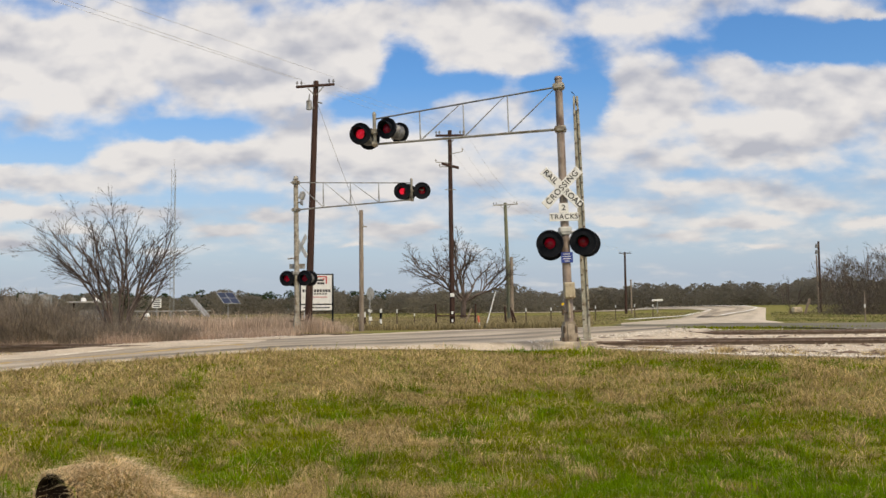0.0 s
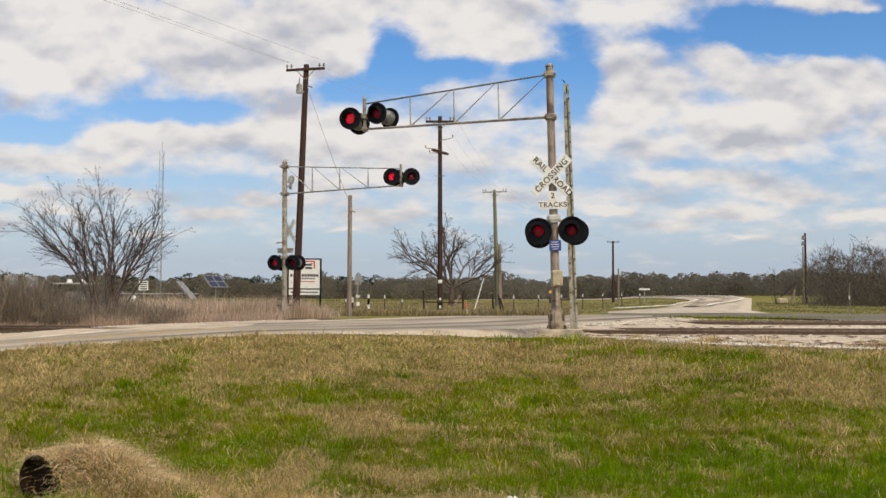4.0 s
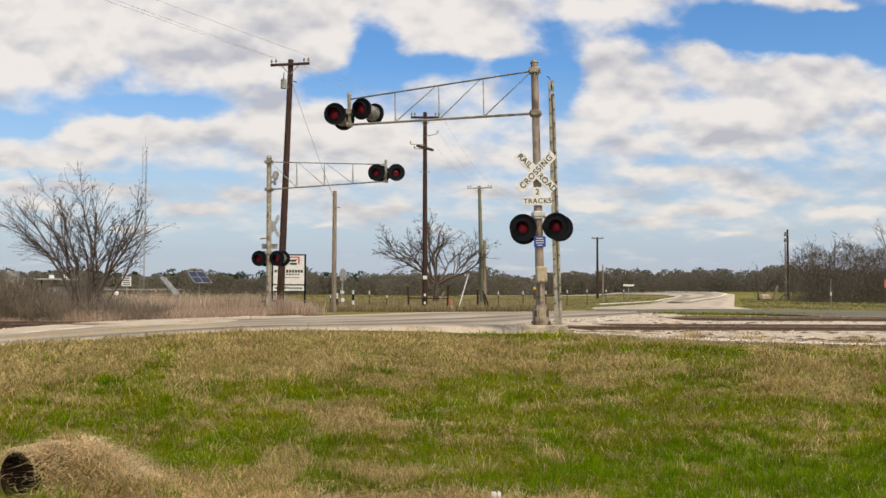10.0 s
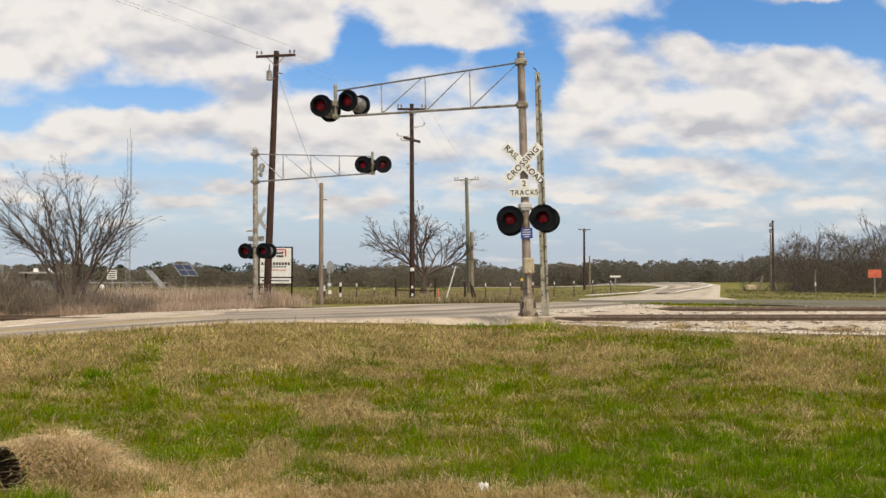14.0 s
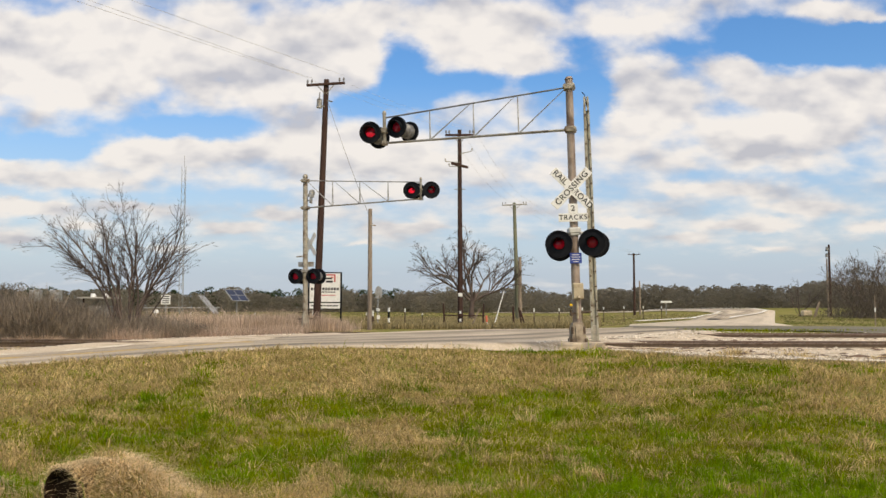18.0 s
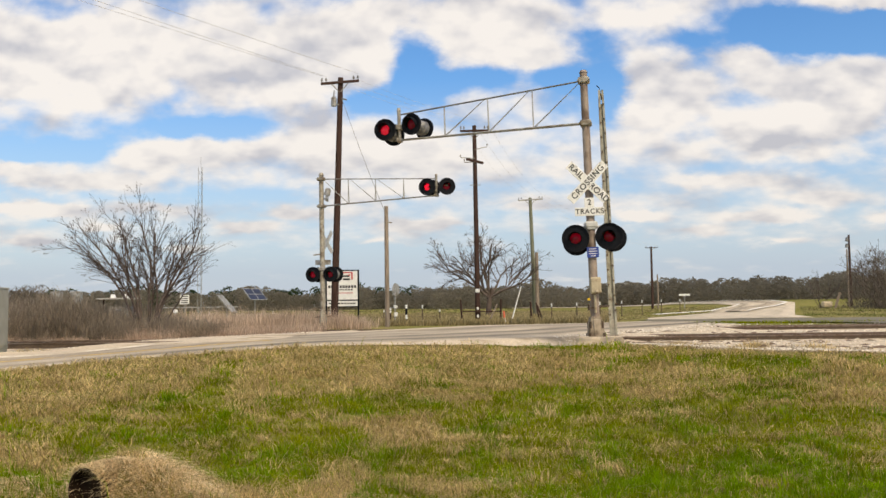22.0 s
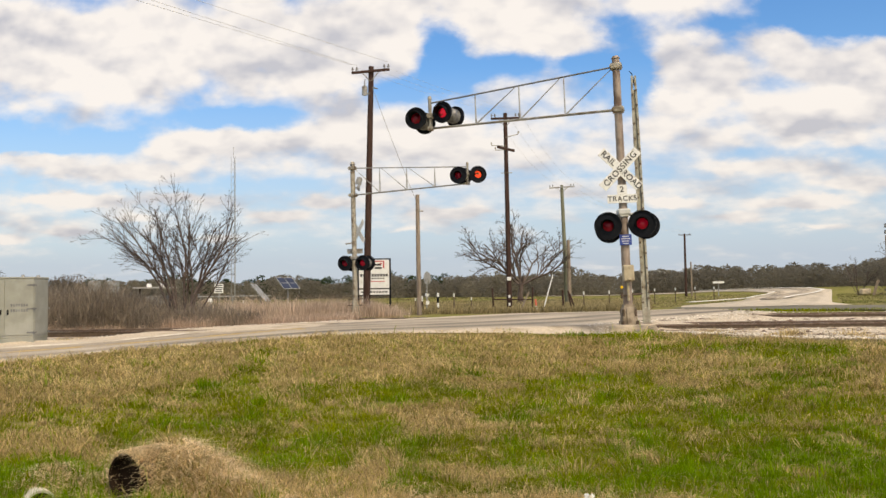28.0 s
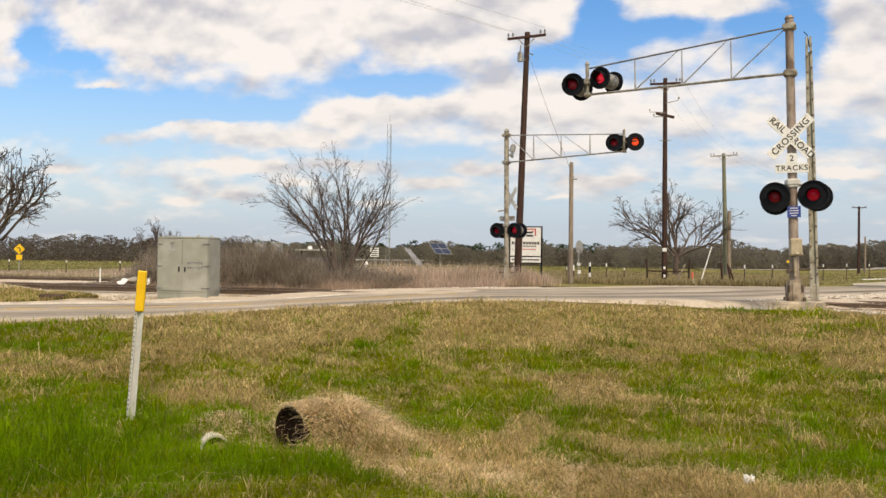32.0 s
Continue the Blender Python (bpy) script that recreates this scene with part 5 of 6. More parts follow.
# old corner braces by the dark pole
z0 = gz(0, 44)
for a, b, r, m in (((-0.35, 43.6, z0 - 0.05), (-0.42, 43.6, z0 + 1.35), 0.05, M_WOOD_DARK), ((0.9, 43.4, z0 - 0.05), (1.45, 43.6, z0 + 1.1), 0.045, M_WOOD_GREY), ((1.62, 44.0, z0 - 0.05), (1.66, 44.0, z0 + 1.35), 0.05, M_WOOD_DARK),
                   ((2.15, 44.5, z0 - 0.05), (2.75, 44.6, z0 + 2.0), 0.035, M_PVC), ((3.3, 45.0, z0 - 0.05), (3.25, 45.0, z0 + 1.2), 0.06, M_WOOD_DARK), ((3.75, 45.0, z0 - 0.05), (3.55, 45.0, z0 + 1.15), 0.05, M_WOOD_DARK), ((3.95, 45.0, z0 + 0.0), (3.62, 45.0, z0 + 1.0), 0.05, M_WOOD_DARK)):
    timber("fence_timber", a, b, r, m, "old timber of a field corner brace" if m is not M_PVC else "leaning pale plastic rod", "fence post", "corner braces")
timber("fence_timber", (-0.4, 43.6, z0 + 0.75), (1.65, 44.0, z0 + 0.72), 0.035, M_WOOD_DARK, "horizontal rail of the corner brace", "fence rail", "corner braces")

# field fence with white-capped posts
fence_bm = bmesh.new()
tube(fence_bm, (0, 0, 0), (0, 0, 1.05), 0.035, 0.035, 6)
f0 = thing("fence_post", pose(-2.55, 46.5, gz(-2.55, 46.5)), "thin steel field fence post with a white tip", "fence post", "field fence posts")
part("stake", fence_bm, M_RUST, f0)
fence_bm = bmesh.new()
tube(fence_bm, (0, 0, 0.9), (0, 0, 1.1), 0.045, 0.045, 6)
part("tip", fence_bm, M_WHITE, f0)
for k in range(7):
    fx, fy = 4.7 + 1.9 * k * (1 + 0.03 * k), 48.5 + 4.2 * k
    copy_thing(f0, pose(fx, fy, gz(fx, fy)))
for k in range(12):
    fx, fy = -41.0 + 3.6 * k + 0.4 * math.sin(k), 47.0 + 0.5 * k
    copy_thing(f0, pose(fx, fy, gz(fx, fy)) @ Matrix.Diagonal((1, 1, 0.75, 1)))
for h in (0.45, 0.8):
    wire((-41, 47, gz(-41, 47) + h), (-2.5, 46.5, gz(-2.5, 46.5) + h), 0.03, 0.006, "rusty wire of the field fence", 30, M_RUST)
    wire((-2.5, 46.5, gz(-2.5, 46.5) + h), (16.5, 73.0, gz(16.5, 73.0) + h), 0.0, 0.006, "rusty wire of the field fence", 30, M_RUST)


# field installations
def solar(p, w, h, yaw, tilt, height, face=M_PANEL):
    s = thing("solar_panel", pose(p[0], p[1], gz(*p), 0, 0, yaw), "dark solar panel on a steel post in the field", "solar panel", "solar panels")
    bm = bmesh.new()
    tube(bm, (0, 0, 0), (0, 0, height), 0.05)
    part("post", bm, M_STEEL, s)
    q = pose(0, 0, height) @ Matrix.Rotation(radians(tilt), 4, "X")
    bm = bmesh.new()
    box(bm, 0, 0, 0, w, h, 0.04, q)
    part("panel", bm, face, s, "dark blue photovoltaic panel" if face is M_PANEL else "pale grey panel face")
    for x in (-w / 2, 0, w / 2):
        bm = bmesh.new()
        box(bm, x, 0, 0.005, 0.05, h + 0.05, 0.06, q)
        part("frame_bar", bm, M_STEEL, s)
    for y in (-h / 2, 0, h / 2):
        bm = bmesh.new()
        box(bm, 0, y, 0.005, w, 0.05, 0.06, q)
        part("frame_bar", bm, M_STEEL, s)


solar((-14.75, 58.2), 1.35, 1.2, 50, 40, 1.95)
solar((-15.2, 53.0), 0.9, 1.45, 84, 48, 1.3, M_STEEL)


def field_hut(p, yaw):
    s = thing("equipment_box", pose(p[0], p[1], gz(*p), 0, 0, yaw), "pale equipment box under a small open roof", "equipment")
    bm = bmesh.new()
    box(bm, 0, 0, 0.75, 1.0, 0.6, 0.8, bevel=0.02)
    part("box_body", bm, M_STEEL, s)
    bm = bmesh.new()
    box(bm, -0.1, 0, 1.55, 1.9, 1.0, 0.07)
    part("roof", bm, M_BUILDING, s)
    for x in (-0.85, 0.75):
        bm = bmesh.new()
        box(bm, x, 0, 0.78, 0.07, 0.07, 1.55)
        part("post", bm, M_WOOD_DARK, s)
    for x in (-0.4, 0.2):
        bm = bmesh.new()
        tube(bm, (x, 0, 1.58), (x, 0, 1.76), 0.14, 0.1, 10)
        part("vent", bm, M_PVC, s)


field_hut((-17.3, 41.8), 6)
for px, py in ((-30.9, 62.8), (-29.6, 63.2)):
    s = thing("tank_stand", pose(px, py, gz(px, py)), "grey field tank on a stand beyond the brush", "tank", "field tanks")
    bm = bmesh.new()
    box(bm, 0, 0, 1.95, 0.75, 0.6, 0.95, bevel=0.04)
    part("tank", bm, M_STEEL, s)
    for x in (-0.3, 0.3):
        bm = bmesh.new()
        box(bm, x, 0, 0.75, 0.08, 0.4, 1.5)
        part("leg", bm, M_STEEL_DIRTY, s)
bm = bmesh.new()
for x in (-2.2, 0, 2.4):
    tube(bm, (x, 0, 0), (x, 0, 1.1), 0.04)
tube(bm, (-2.4, 0, 1.1), (2.6, 0, 1.1), 0.04)
simple("pipe_rail", bm, M_STEEL, "grey pipe rail in the field", "rail", pose(-17.8, 55.5, gz(-17.8, 55.5)))
bm = bmesh.new()
tube(bm, (0, 0, 0), (0, 0, 0.8), 0.07)
tube(bm, (0, 0, 0.8), (0, 0, 1.0), 0.16, 0.1)
simple("well_cap", bm, M_PVC, "small white pipe cap in the dry grass", "pipe", pose(-16.9, 48.5, gz(-16.9, 48.5)))


def build_tower():
    t = thing("radio_tower", pose(-45.6, 142.9, gz(-45.6, 142.9)), "thin grey lattice radio tower beyond the field", "radio tower")
    w = 0.42
    pts = [(0, w), (-w * 0.87, -w / 2), (w * 0.87, -w / 2)]
    for x, y in pts:
        bm = bmesh.new()
        tube(bm, (x, y, 0), (x, y, 25.2), 0.045, 0.035, 5)
        part("leg", bm, M_STEEL, t)
    for k in range(20):
        z = 0.4 + 1.22 * k
        for i in range(3):
            (x0, y0), (x1, y1) = pts[i], pts[(i + 1) % 3]
            bm = bmesh.new()
            tube(bm, (x0, y0, z), (x1, y1, z + 1.2), 0.018, n=4)
            part("lacing", bm, M_STEEL, t)
    bm = bmesh.new()
    tube(bm, (0, 0, 25), (0, 0, 27), 0.03, n=5)
    part("aerial", bm, M_STEEL, t)


build_tower()
b = thing("far_building", pose(73, 393, gz(73, 393)), "pale flat-roofed building far beyond the woods", "building")
bm = bmesh.new()
box(bm, 0, 0, 4.3, 9, 8, 8.7)
part("wall", bm, M_BUILDING, b)
bm = bmesh.new()
box(bm, 0, 0, 8.8, 9.4, 8.4, 0.4)
part("roof", bm, M_STEEL, b)
for k in range(3):
    bm = bmesh.new()
    box(bm, -2.8 + 2.8 * k, -4.02, 7.4, 1.2, 0.08, 1.0)
    part("window", bm, M_PANEL, b)
c = thing("broken_sign", pose(40.8, 96.7, gz(40.8, 96.7)), "fallen pale sign panel and rubble by the woods", "debris")
bm = bmesh.new()
box(bm, 0.3, 0, 0.9, 0.28, 0.08, 2.0, Matrix.Rotation(radians(18), 4, "Y"))
part("plank", bm, M_WOOD_GREY, c)
bm = bmesh.new()
box(bm, -0.6, 0, 0.4, 1.1, 0.7, 0.7, bevel=0.15)
part("rubble", bm, M_CONCRETE, c)


# ---- bare trees ----
def tree_paths(rng, start, direction, length, radius, depth, spread, up, out, wiggle=0.18, kids=(2, 4), side=0.7, shrink=0.72, bend=(0, 0, 0), seg=0.28, most=9):
    """Grows one limb as a list of (point, radius), and its branches after it."""
    n = min(max(3, int(length / seg)), most)
    p, d = Vector(start), Vector(direction).normalized()
    path = [(p.copy(), radius)]
    for i in range(n):
        d = (d + Vector((rng.gauss(0, wiggle), rng.gauss(0, wiggle), rng.gauss(0, wiggle) + up)) + Vector(bend)).normalized()
        p = p + d * (length / n)
        r = radius * (1 - 0.62 * (i + 1) / n)
        path.append((p.copy(), r))
        if depth > 0 and n * 0.25 <= i < n - 1:
            for _ in range(rng.randint(*kids) if rng.random() < side else 0):
                a = rng.uniform(0, 6.283)
                q = d.orthogonal().normalized()
                q.rotate(Matrix.Rotation(a, 3, d))
                nd = (d + q * rng.uniform(0.5, 1.0) * spread).normalized()
                tree_paths(rng, p, nd, length * shrink * rng.uniform(0.6, 1.05) * (1.05 - 0.4 * i / n), r * 0.62, depth - 1, spread, up, out, wiggle, (1, 2), side * 0.97, shrink, (0, 0, 0), seg, most)
    out.append((depth, path))


def skin(paths, sides=5, min_r=0.004):
    co, faces = [], []
    for path in paths:
        base = len(co)
        k = sides if path[0][1] > 0.03 else 3
        for i, (p, r) in enumerate(path):
            d = (path[min(i + 1, len(path) - 1)][0] - path[max(i - 1, 0)][0]).normalized()
            a = d.orthogonal().normalized()
            b = d.cross(a)
            r = max(r, min_r)
            for j in range(k):
                t = 2 * math.pi * j / k
                co.append(p + (a * math.cos(t) + b * math.sin(t)) * r)
        for i in range(len(path) - 1):
            for j in range(k):
                q = base + i * k
                faces.append((q + j, q + (j + 1) % k, q + k + (j + 1) % k, q + k + j))
    return np.array([tuple(c) for c in co]), np.array(faces)


def bare_tree(name, p, label, category, seeds, min_r=0.005, scale=1.0, yaw=0.0, group="", flat=1.0):
    out = []
    for kw in seeds:
        rng = random.Random(kw.pop("seed"))
        tree_paths(rng, out=out, **kw)
    t = thing(name, pose(p[0], p[1], gz(*p) - 0.05, 0, 0, yaw) @ Matrix.Diagonal((scale, scale, scale * flat, 1)), label, category, group)
    top = max(d for d, _ in out)
    for nm, sel, mat in (("trunk", lambda d: d >= top - 1, M_BARK), ("crown", lambda d: d < top - 1, M_TWIG)):
        co, f = skin([q for d, q in out if sel(d)], 6, min_r)
        ob = raw_mesh(nm, co, f, mat)
        ob.parent = t
    return t


fan = []
rs = random.Random(43)
for k in range(12):
    a = -1.0 + 2.0 * k / 11 + rs.uniform(-0.08, 0.08)
    fan.append(dict(seed=410 + k, start=(a * 0.34 + rs.uniform(-0.08, 0.08), rs.uniform(-0.25, 0.25), 0), direction=(a * 0.17, rs.uniform(-0.22, 0.22), 1.0), bend=(a * (0.041 if a < 0 else 0.036) - 0.002, 0, 0),
                    length=4.75 + rs.uniform(-0.9, 0.0) - 0.15 * a, radius=rs.uniform(0.030, 0.050), depth=4, spread=0.72, up=0.004, wiggle=0.085, kids=(1, 2), side=0.88, shrink=0.47, seg=0.14, most=14))
bare_tree("bare_shrub_tree", (-10.72, 28.1), "many-stemmed leafless shrub tree in brush by the tracks", "tree", fan, 0.0032, flat=0.92)
oak = [dict(seed=7, start=(0, 0, 0), direction=(0.02, 0, 1), length=2.7, radius=0.30, depth=1, spread=0.5, up=0.02, wiggle=0.05, kids=(1, 1), side=0.2)]
ro = random.Random(12)
for k in range(11):
    a = -1.45 + 2.75 * k / 10
    oak.append(dict(seed=230 + k, start=(0.0, 0, 1.6 + ro.uniform(0, 1.0)), direction=(math.sin(a), ro.uniform(-0.6, 0.6), 0.30 + math.cos(a)), length=5.5 + ro.uniform(-0.4, 0.5) + 0.3 * abs(math.sin(a)), radius=0.105, depth=4, spread=0.85, up=0.03, wiggle=0.17, kids=(1, 2), side=0.87, shrink=0.47, seg=0.2, most=12))
bare_tree("bare_oak", (1.75, 75.0), "leafless spreading oak at the edge of the field", "tree", [dict(q) for q in oak], 0.009, 1.06, group="bare trees", flat=0.88)
bare_tree("bare_oak", (-46.5, 52.0), "large leafless tree beyond the fence", "tree", [dict(q) for q in oak], 0.010, 1.15, 140, group="bare trees")
bare_tree("bare_oak", (-32.2, 50.7), "small leafless tree behind the cabinet", "tree", [dict(q) for q in oak], 0.014, 0.42, 60, group="bare trees")
elm = []
re_ = random.Random(77)
for k in range(9):
    a = 6.283 * k / 9
    elm.append(dict(seed=300 + k, start=(0.15 * math.cos(a), 0.15 * math.sin(a), 0), direction=(0.42 * math.cos(a), 0.42 * math.sin(a), 1), length=4.3 + re_.uniform(-0.6, 0.6), radius=0.038, depth=4, spread=0.7, up=0.02,
                    wiggle=0.13, kids=(1, 2), side=0.9, shrink=0.42, seg=0.30, most=10, bend=(0.03 * math.cos(a), 0.03 * math.sin(a), 0)))
for k, (px, py, s) in enumerate(((43.8, 92, 1.5), (47.0, 95, 1.5), (51.5, 88.5, 1.85), (56.5, 93, 1.75), (62, 90, 1.8), (40.5, 99, 0.9), (68, 92, 1.8), (49.6, 93.0, 1.3))):
    bare_tree("bare_elm", (px, py), "dense leafless tree in the roadside woods", "tree", [dict(q) for q in elm], 0.006, s, 47 * k, group="roadside trees")


# ---- brush, woods and grass: uncountable growth ----
def strokes(name, x, y, h, w, lean_, mat, label, category, seed, curl=0.3, z=None, z0=0.0, az=None):
    """Thin tapering blades or twigs, one bent strip each."""
    rng = np.random.default_rng(seed)
    n = len(x)
    z = ground_z(x, y) - 0.02 + z0 if z is None else z
    a, b = rng.uniform(0, 2 * np.pi, n), rng.uniform(0, 2 * np.pi, n)
    a = a if az is None else az
    lx, ly = np.cos(a) * lean_, np.sin(a) * lean_
    wx, wy = np.cos(b) * w / 2, np.sin(b) * w / 2
    base = np.stack([x, y, z], -1)
    wid = np.stack([wx, wy, 0 * wx], -1)
    mid = base + np.stack([lx * h * 0.35, ly * h * 0.35, h * 0.6], -1)
    tip = base + np.stack([lx * h, ly * h, h * (1 - curl * np.minimum(lean_, 1.0))], -1)
    co = np.stack([base - wid, base + wid, mid - wid * 0.75, mid + wid * 0.75, tip], 1).reshape(-1, 3)
    tri = np.array([(0, 1, 3), (0, 3, 2), (2, 3, 4)])
    f = (np.arange(n)[:, None, None] * 5 + tri[None]).reshape(-1, 3)
    return tagged(raw_mesh(name, co, f, mat), label, category, kind="stuff")


def lumps(x, y, s, seed):
    """Smooth value noise, about -1 to 1, of wavelength s."""
    r = np.random.default_rng(seed)
    v = 0.0
    for k in range(7):
        a, f, p = r.uniform(0, np.pi), r.uniform(0.6, 1.7) * 2 * np.pi / s, r.uniform(0, 6.28)
        v = v + np.sin((x * np.cos(a) + y * np.sin(a)) * f + p)
    return v / 3.2


def gauss(x, y, cx, cy, rx, ry):
    return np.exp(-(((x - cx) / rx) ** 2 + ((y - cy) / ry) ** 2))


def dryness(x, y):
    """How much of the turf is straw, 0 to 1."""
    gap = grass_line(x) - y
    d = 0.40 - 0.22 * sm(3.0, 8.0, gap) + 0.17 * lumps(x, y, 2.6, 1) + 0.17 * lumps(x, y, 0.9, 2)
    d = d + 0.62 * sm(8.2, 4.2, gap) * sm(3.5, 0.0, x) * sm(-9.5, -6.0, x) - 0.9 * sm(3.0, 1.0, gap) * sm(-0.6, 0.8, x) * sm(3.4, 2.7, x) - 0.3 * sm(1.0, 0.0, gap) * sm(-4, -1, x) * sm(3.2, 2.4, x) - 0.04 * sm(0.5, 3.0, x) + 0.38 * sm(2.2, 0.3, gap) * sm(3.2, 4.0, x)
    d = d + 1.3 * gauss(x, y, -2.55, 7.4, 0.62, 0.55) + 1.0 * gauss(x, y, -0.6, 6.5, 2.0, 0.5) + 1.7 * gauss(x, y, -0.78, 10.7, 0.36, 0.75) + 0.3 * gauss(x, y, 0.02, 10.1, 0.2, 0.4) + 0.7 * gauss(x, y, -1.28, 8.0, 0.26, 0.7) + 0.9 * gauss(x, y, 1.36, 8.4, 0.16, 0.35) + 0.8 * gauss(x, y, -4.9, 8.6, 0.9, 0.5) + 0.6 * gauss(x, y, -0.2, 8.0, 0.4, 0.35)
    d = d + 0.35 * gauss(x, y, 2.8, 14.0, 1.4, 0.8) + 0.6 * gauss(x, y, 5.7, 11.8, 0.7, 0.6) + 0.6 * gauss(x, y, 2.85, 11.35, 0.35, 0.45) + 0.6 * gauss(x, y, 2.6, 12.9, 0.35, 0.6)
    d = d - 0.9 * gauss(x, y, -2.05, 8.8, 0.35, 0.9) - 0.6 * gauss(x, y, -1.7, 9.8, 0.4, 0.5) - 0.6 * gauss(x, y, 4.85, 14.2, 0.7, 0.6) - 0.5 * gauss(x, y, 1.9, 13.2, 0.8, 0.5) - 0.75 * gauss(x, y, -3.55 - 0.19 * (y - 11), y, 0.26, 1.0) * sm(9.5, 10.5, y) * sm(17, 15.5, y) - 0.7 * gauss(x, y, -9.0, 10.9, 1.6, 0.9) + 0.5 * gauss(x, y, -8.0, 9.4, 1.2, 0.5) - 1.2 * gauss(x, y, -5.6, 6.6, 1.8, 1.2) - 0.5 * gauss(x, y, 3.0, 8.0, 2.2, 1.6) - 1.0 * gauss(x, y, -3.6, 6.2, 1.0, 0.3)
    return 0.15 + 0.83 * sm(0.12, 0.80, d)


def wedge(n, r0, r1, a0, a1, rng, power=1.0):
    r = r0 * (r1 / r0) ** (rng.random(n) ** power)
    a = np.radians(rng.uniform(a0, a1, n))
    return r * np.sin(a), r * np.cos(a)


def build_turf():
    rng = np.random.default_rng(9)
    tufts, per = 33000, 20
    cx, cy = wedge(tufts, 5.2, 26.0, -46, 34, rng, 0.85)
    d = dryness(cx, cy)
    c_dry = rng.random(tufts) < 0.06 + 0.9 * sm(0.16, 0.66, d)
    lush = 1.5 * gauss(cx, cy, -5.5, 6.6, 2.1, 1.5) + 0.9 * gauss(cx, cy, -3.6, 6.2, 1.2, 0.4) + 0.55 * gauss(cx, cy, -1.5, 8.4, 0.6, 0.9) + 0.9 * gauss(cx, cy, 3.4, 7.6, 2.4, 1.4) + 0.45 * lumps(cx, cy, 1.7, 15) + 0.08
    c_fresh = ~c_dry & (rng.random(tufts) < np.clip(lush, 0.0, 0.9))
    c_h = np.exp(rng.normal(-0.1, 0.38, tufts)) * (1 + 0.45 * np.clip(lumps(cx, cy, 0.8, 7), -0.7, 1.2) + 0.3 * np.clip(lumps(cx, cy, 2.5, 9), -0.7, 1))
    c_a = rng.uniform(0, 6.283, tufts)
    k = np.repeat(np.arange(tufts), per)
    n = len(k)
    spread = 0.046 * np.maximum(np.hypot(cx, cy) / 9.0, 0.75)[k] * np.where(c_dry[k], 1.25, 0.95)
    ox, oy = rng.normal(0, 1, n) * spread, rng.normal(0, 1, n) * spread
    x, y = cx[k] + ox, cy[k] + oy
    az = np.where(c_dry[k], c_a[k] + rng.normal(0, 0.9, n), np.arctan2(oy, ox) + rng.normal(0, 0.7, n))
    limit = grass_line(x) + np.where(x < 2.9, 0.14 * lumps(x, y, 1.0, 4), 0.45 * lumps(x, y, 1.6, 5) + 0.25 * lumps(x, y, 0.5, 6))
    # bare edges thin out towards road and ballast
    keep = (y < limit) & (rng.random(n) < 0.25 + 0.75 * sm(0.0, 1.2, limit - y))
    in_pipe = (np.hypot(x + 3.22, y - 7.20) < 0.26) | (np.hypot(x + 3.97, y - 6.98) < 0.17) | (np.hypot(x + 3.34, y - 6.93) < 0.22)
    keep &= ~in_pipe & (np.abs(x - 3.05) + np.abs(y - 20.05) > 0.75)
    flip = rng.random(n) < np.where(c_dry[k], 0.17, np.where(c_fresh[k], 0.03, 0.09))
    dry = c_dry[k] ^ flip
    fresh = ~dry & c_fresh[k]
    for sel, nm, mat, label, lo, hi, wl, l0, l1, sd in ((fresh, "fresh_grass", M_FRESH, "bright fresh green grass of the verge", 0.05, 0.125, 0.0064, 0.1, 1.1, 1), (~dry & ~fresh, "green_grass", M_GRASS, "fresh green grass of the verge", 0.035, 0.10, 0.0062, 0.15, 1.4, 1), (dry, "dry_grass", M_STRAW, "matted straw-coloured dry grass of the verge", 0.04, 0.115, 0.0066, 0.3, 2.4, 2)):
        sel = sel & keep
        gx, gy = x[sel], y[sel]
        m = len(gx)
        r = np.hypot(gx, gy)
        h = rng.uniform(lo, hi, m) * np.clip(c_h[k][sel], 0.35, 2.1) * (1 - 0.35 * sm(2.0, 0.3, grass_line(gx) - gy) * (gx > 3)) * (1 + 1.0 * (rng.random(m) < 0.012))
        if sd == 1:
            h = h * (1 + 0.7 * gauss(gx, gy, -5.3, 6.4, 1.4, 1.1) + 0.5 * gauss(gx, gy, -3.3, 6.3, 1.3, 0.4))
        w = wl * (0.6 + 0.8 * rng.random(m)) * np.maximum(r / 9.0, 0.75)
        strokes(nm, gx, gy, h, w, rng.uniform(l0, l1, m), mat, label, "grass", 20 + sd, 0.55, az=az[sel])
    # dead stems lying matted over the culvert mound and along the foot of the ditch
    for m, mx_, my, sx, sy, hi, sd in ((7000, -2.70, 7.36, 0.34, 0.30, 0.07, 31), (2600, -3.85, 7.42, 0.34, 0.18, 0.05, 32), (5600, -1.55, 6.75, 0.62, 0.26, 0.06, 33), (5600, -0.35, 6.75, 0.75, 0.26, 0.055, 34), (1500, -0.78, 10.7, 0.24, 0.42, 0.05, 35), (700, -1.28, 7.85, 0.17, 0.40, 0.05, 39), (500, 0.75, 7.0, 0.25, 0.2, 0.08, 40)):
        gx, gy = rng.normal(mx_, sx, m), rng.normal(my, sy, m)
        al, ac = (gx + 3.25) * 0.44 + (gy - 7.14) * 0.90, (gx + 3.25) * 0.90 - (gy - 7.14) * 0.44
        k2 = ~((al < 0.10) & (al > -0.55) & (np.abs(ac) < 0.27)) & (lumps(gx, gy, 0.9, 36) > -0.75) & (np.hypot(gx + 3.97, gy - 6.98) > 0.2)
        gx, gy = gx[k2], gy[k2]
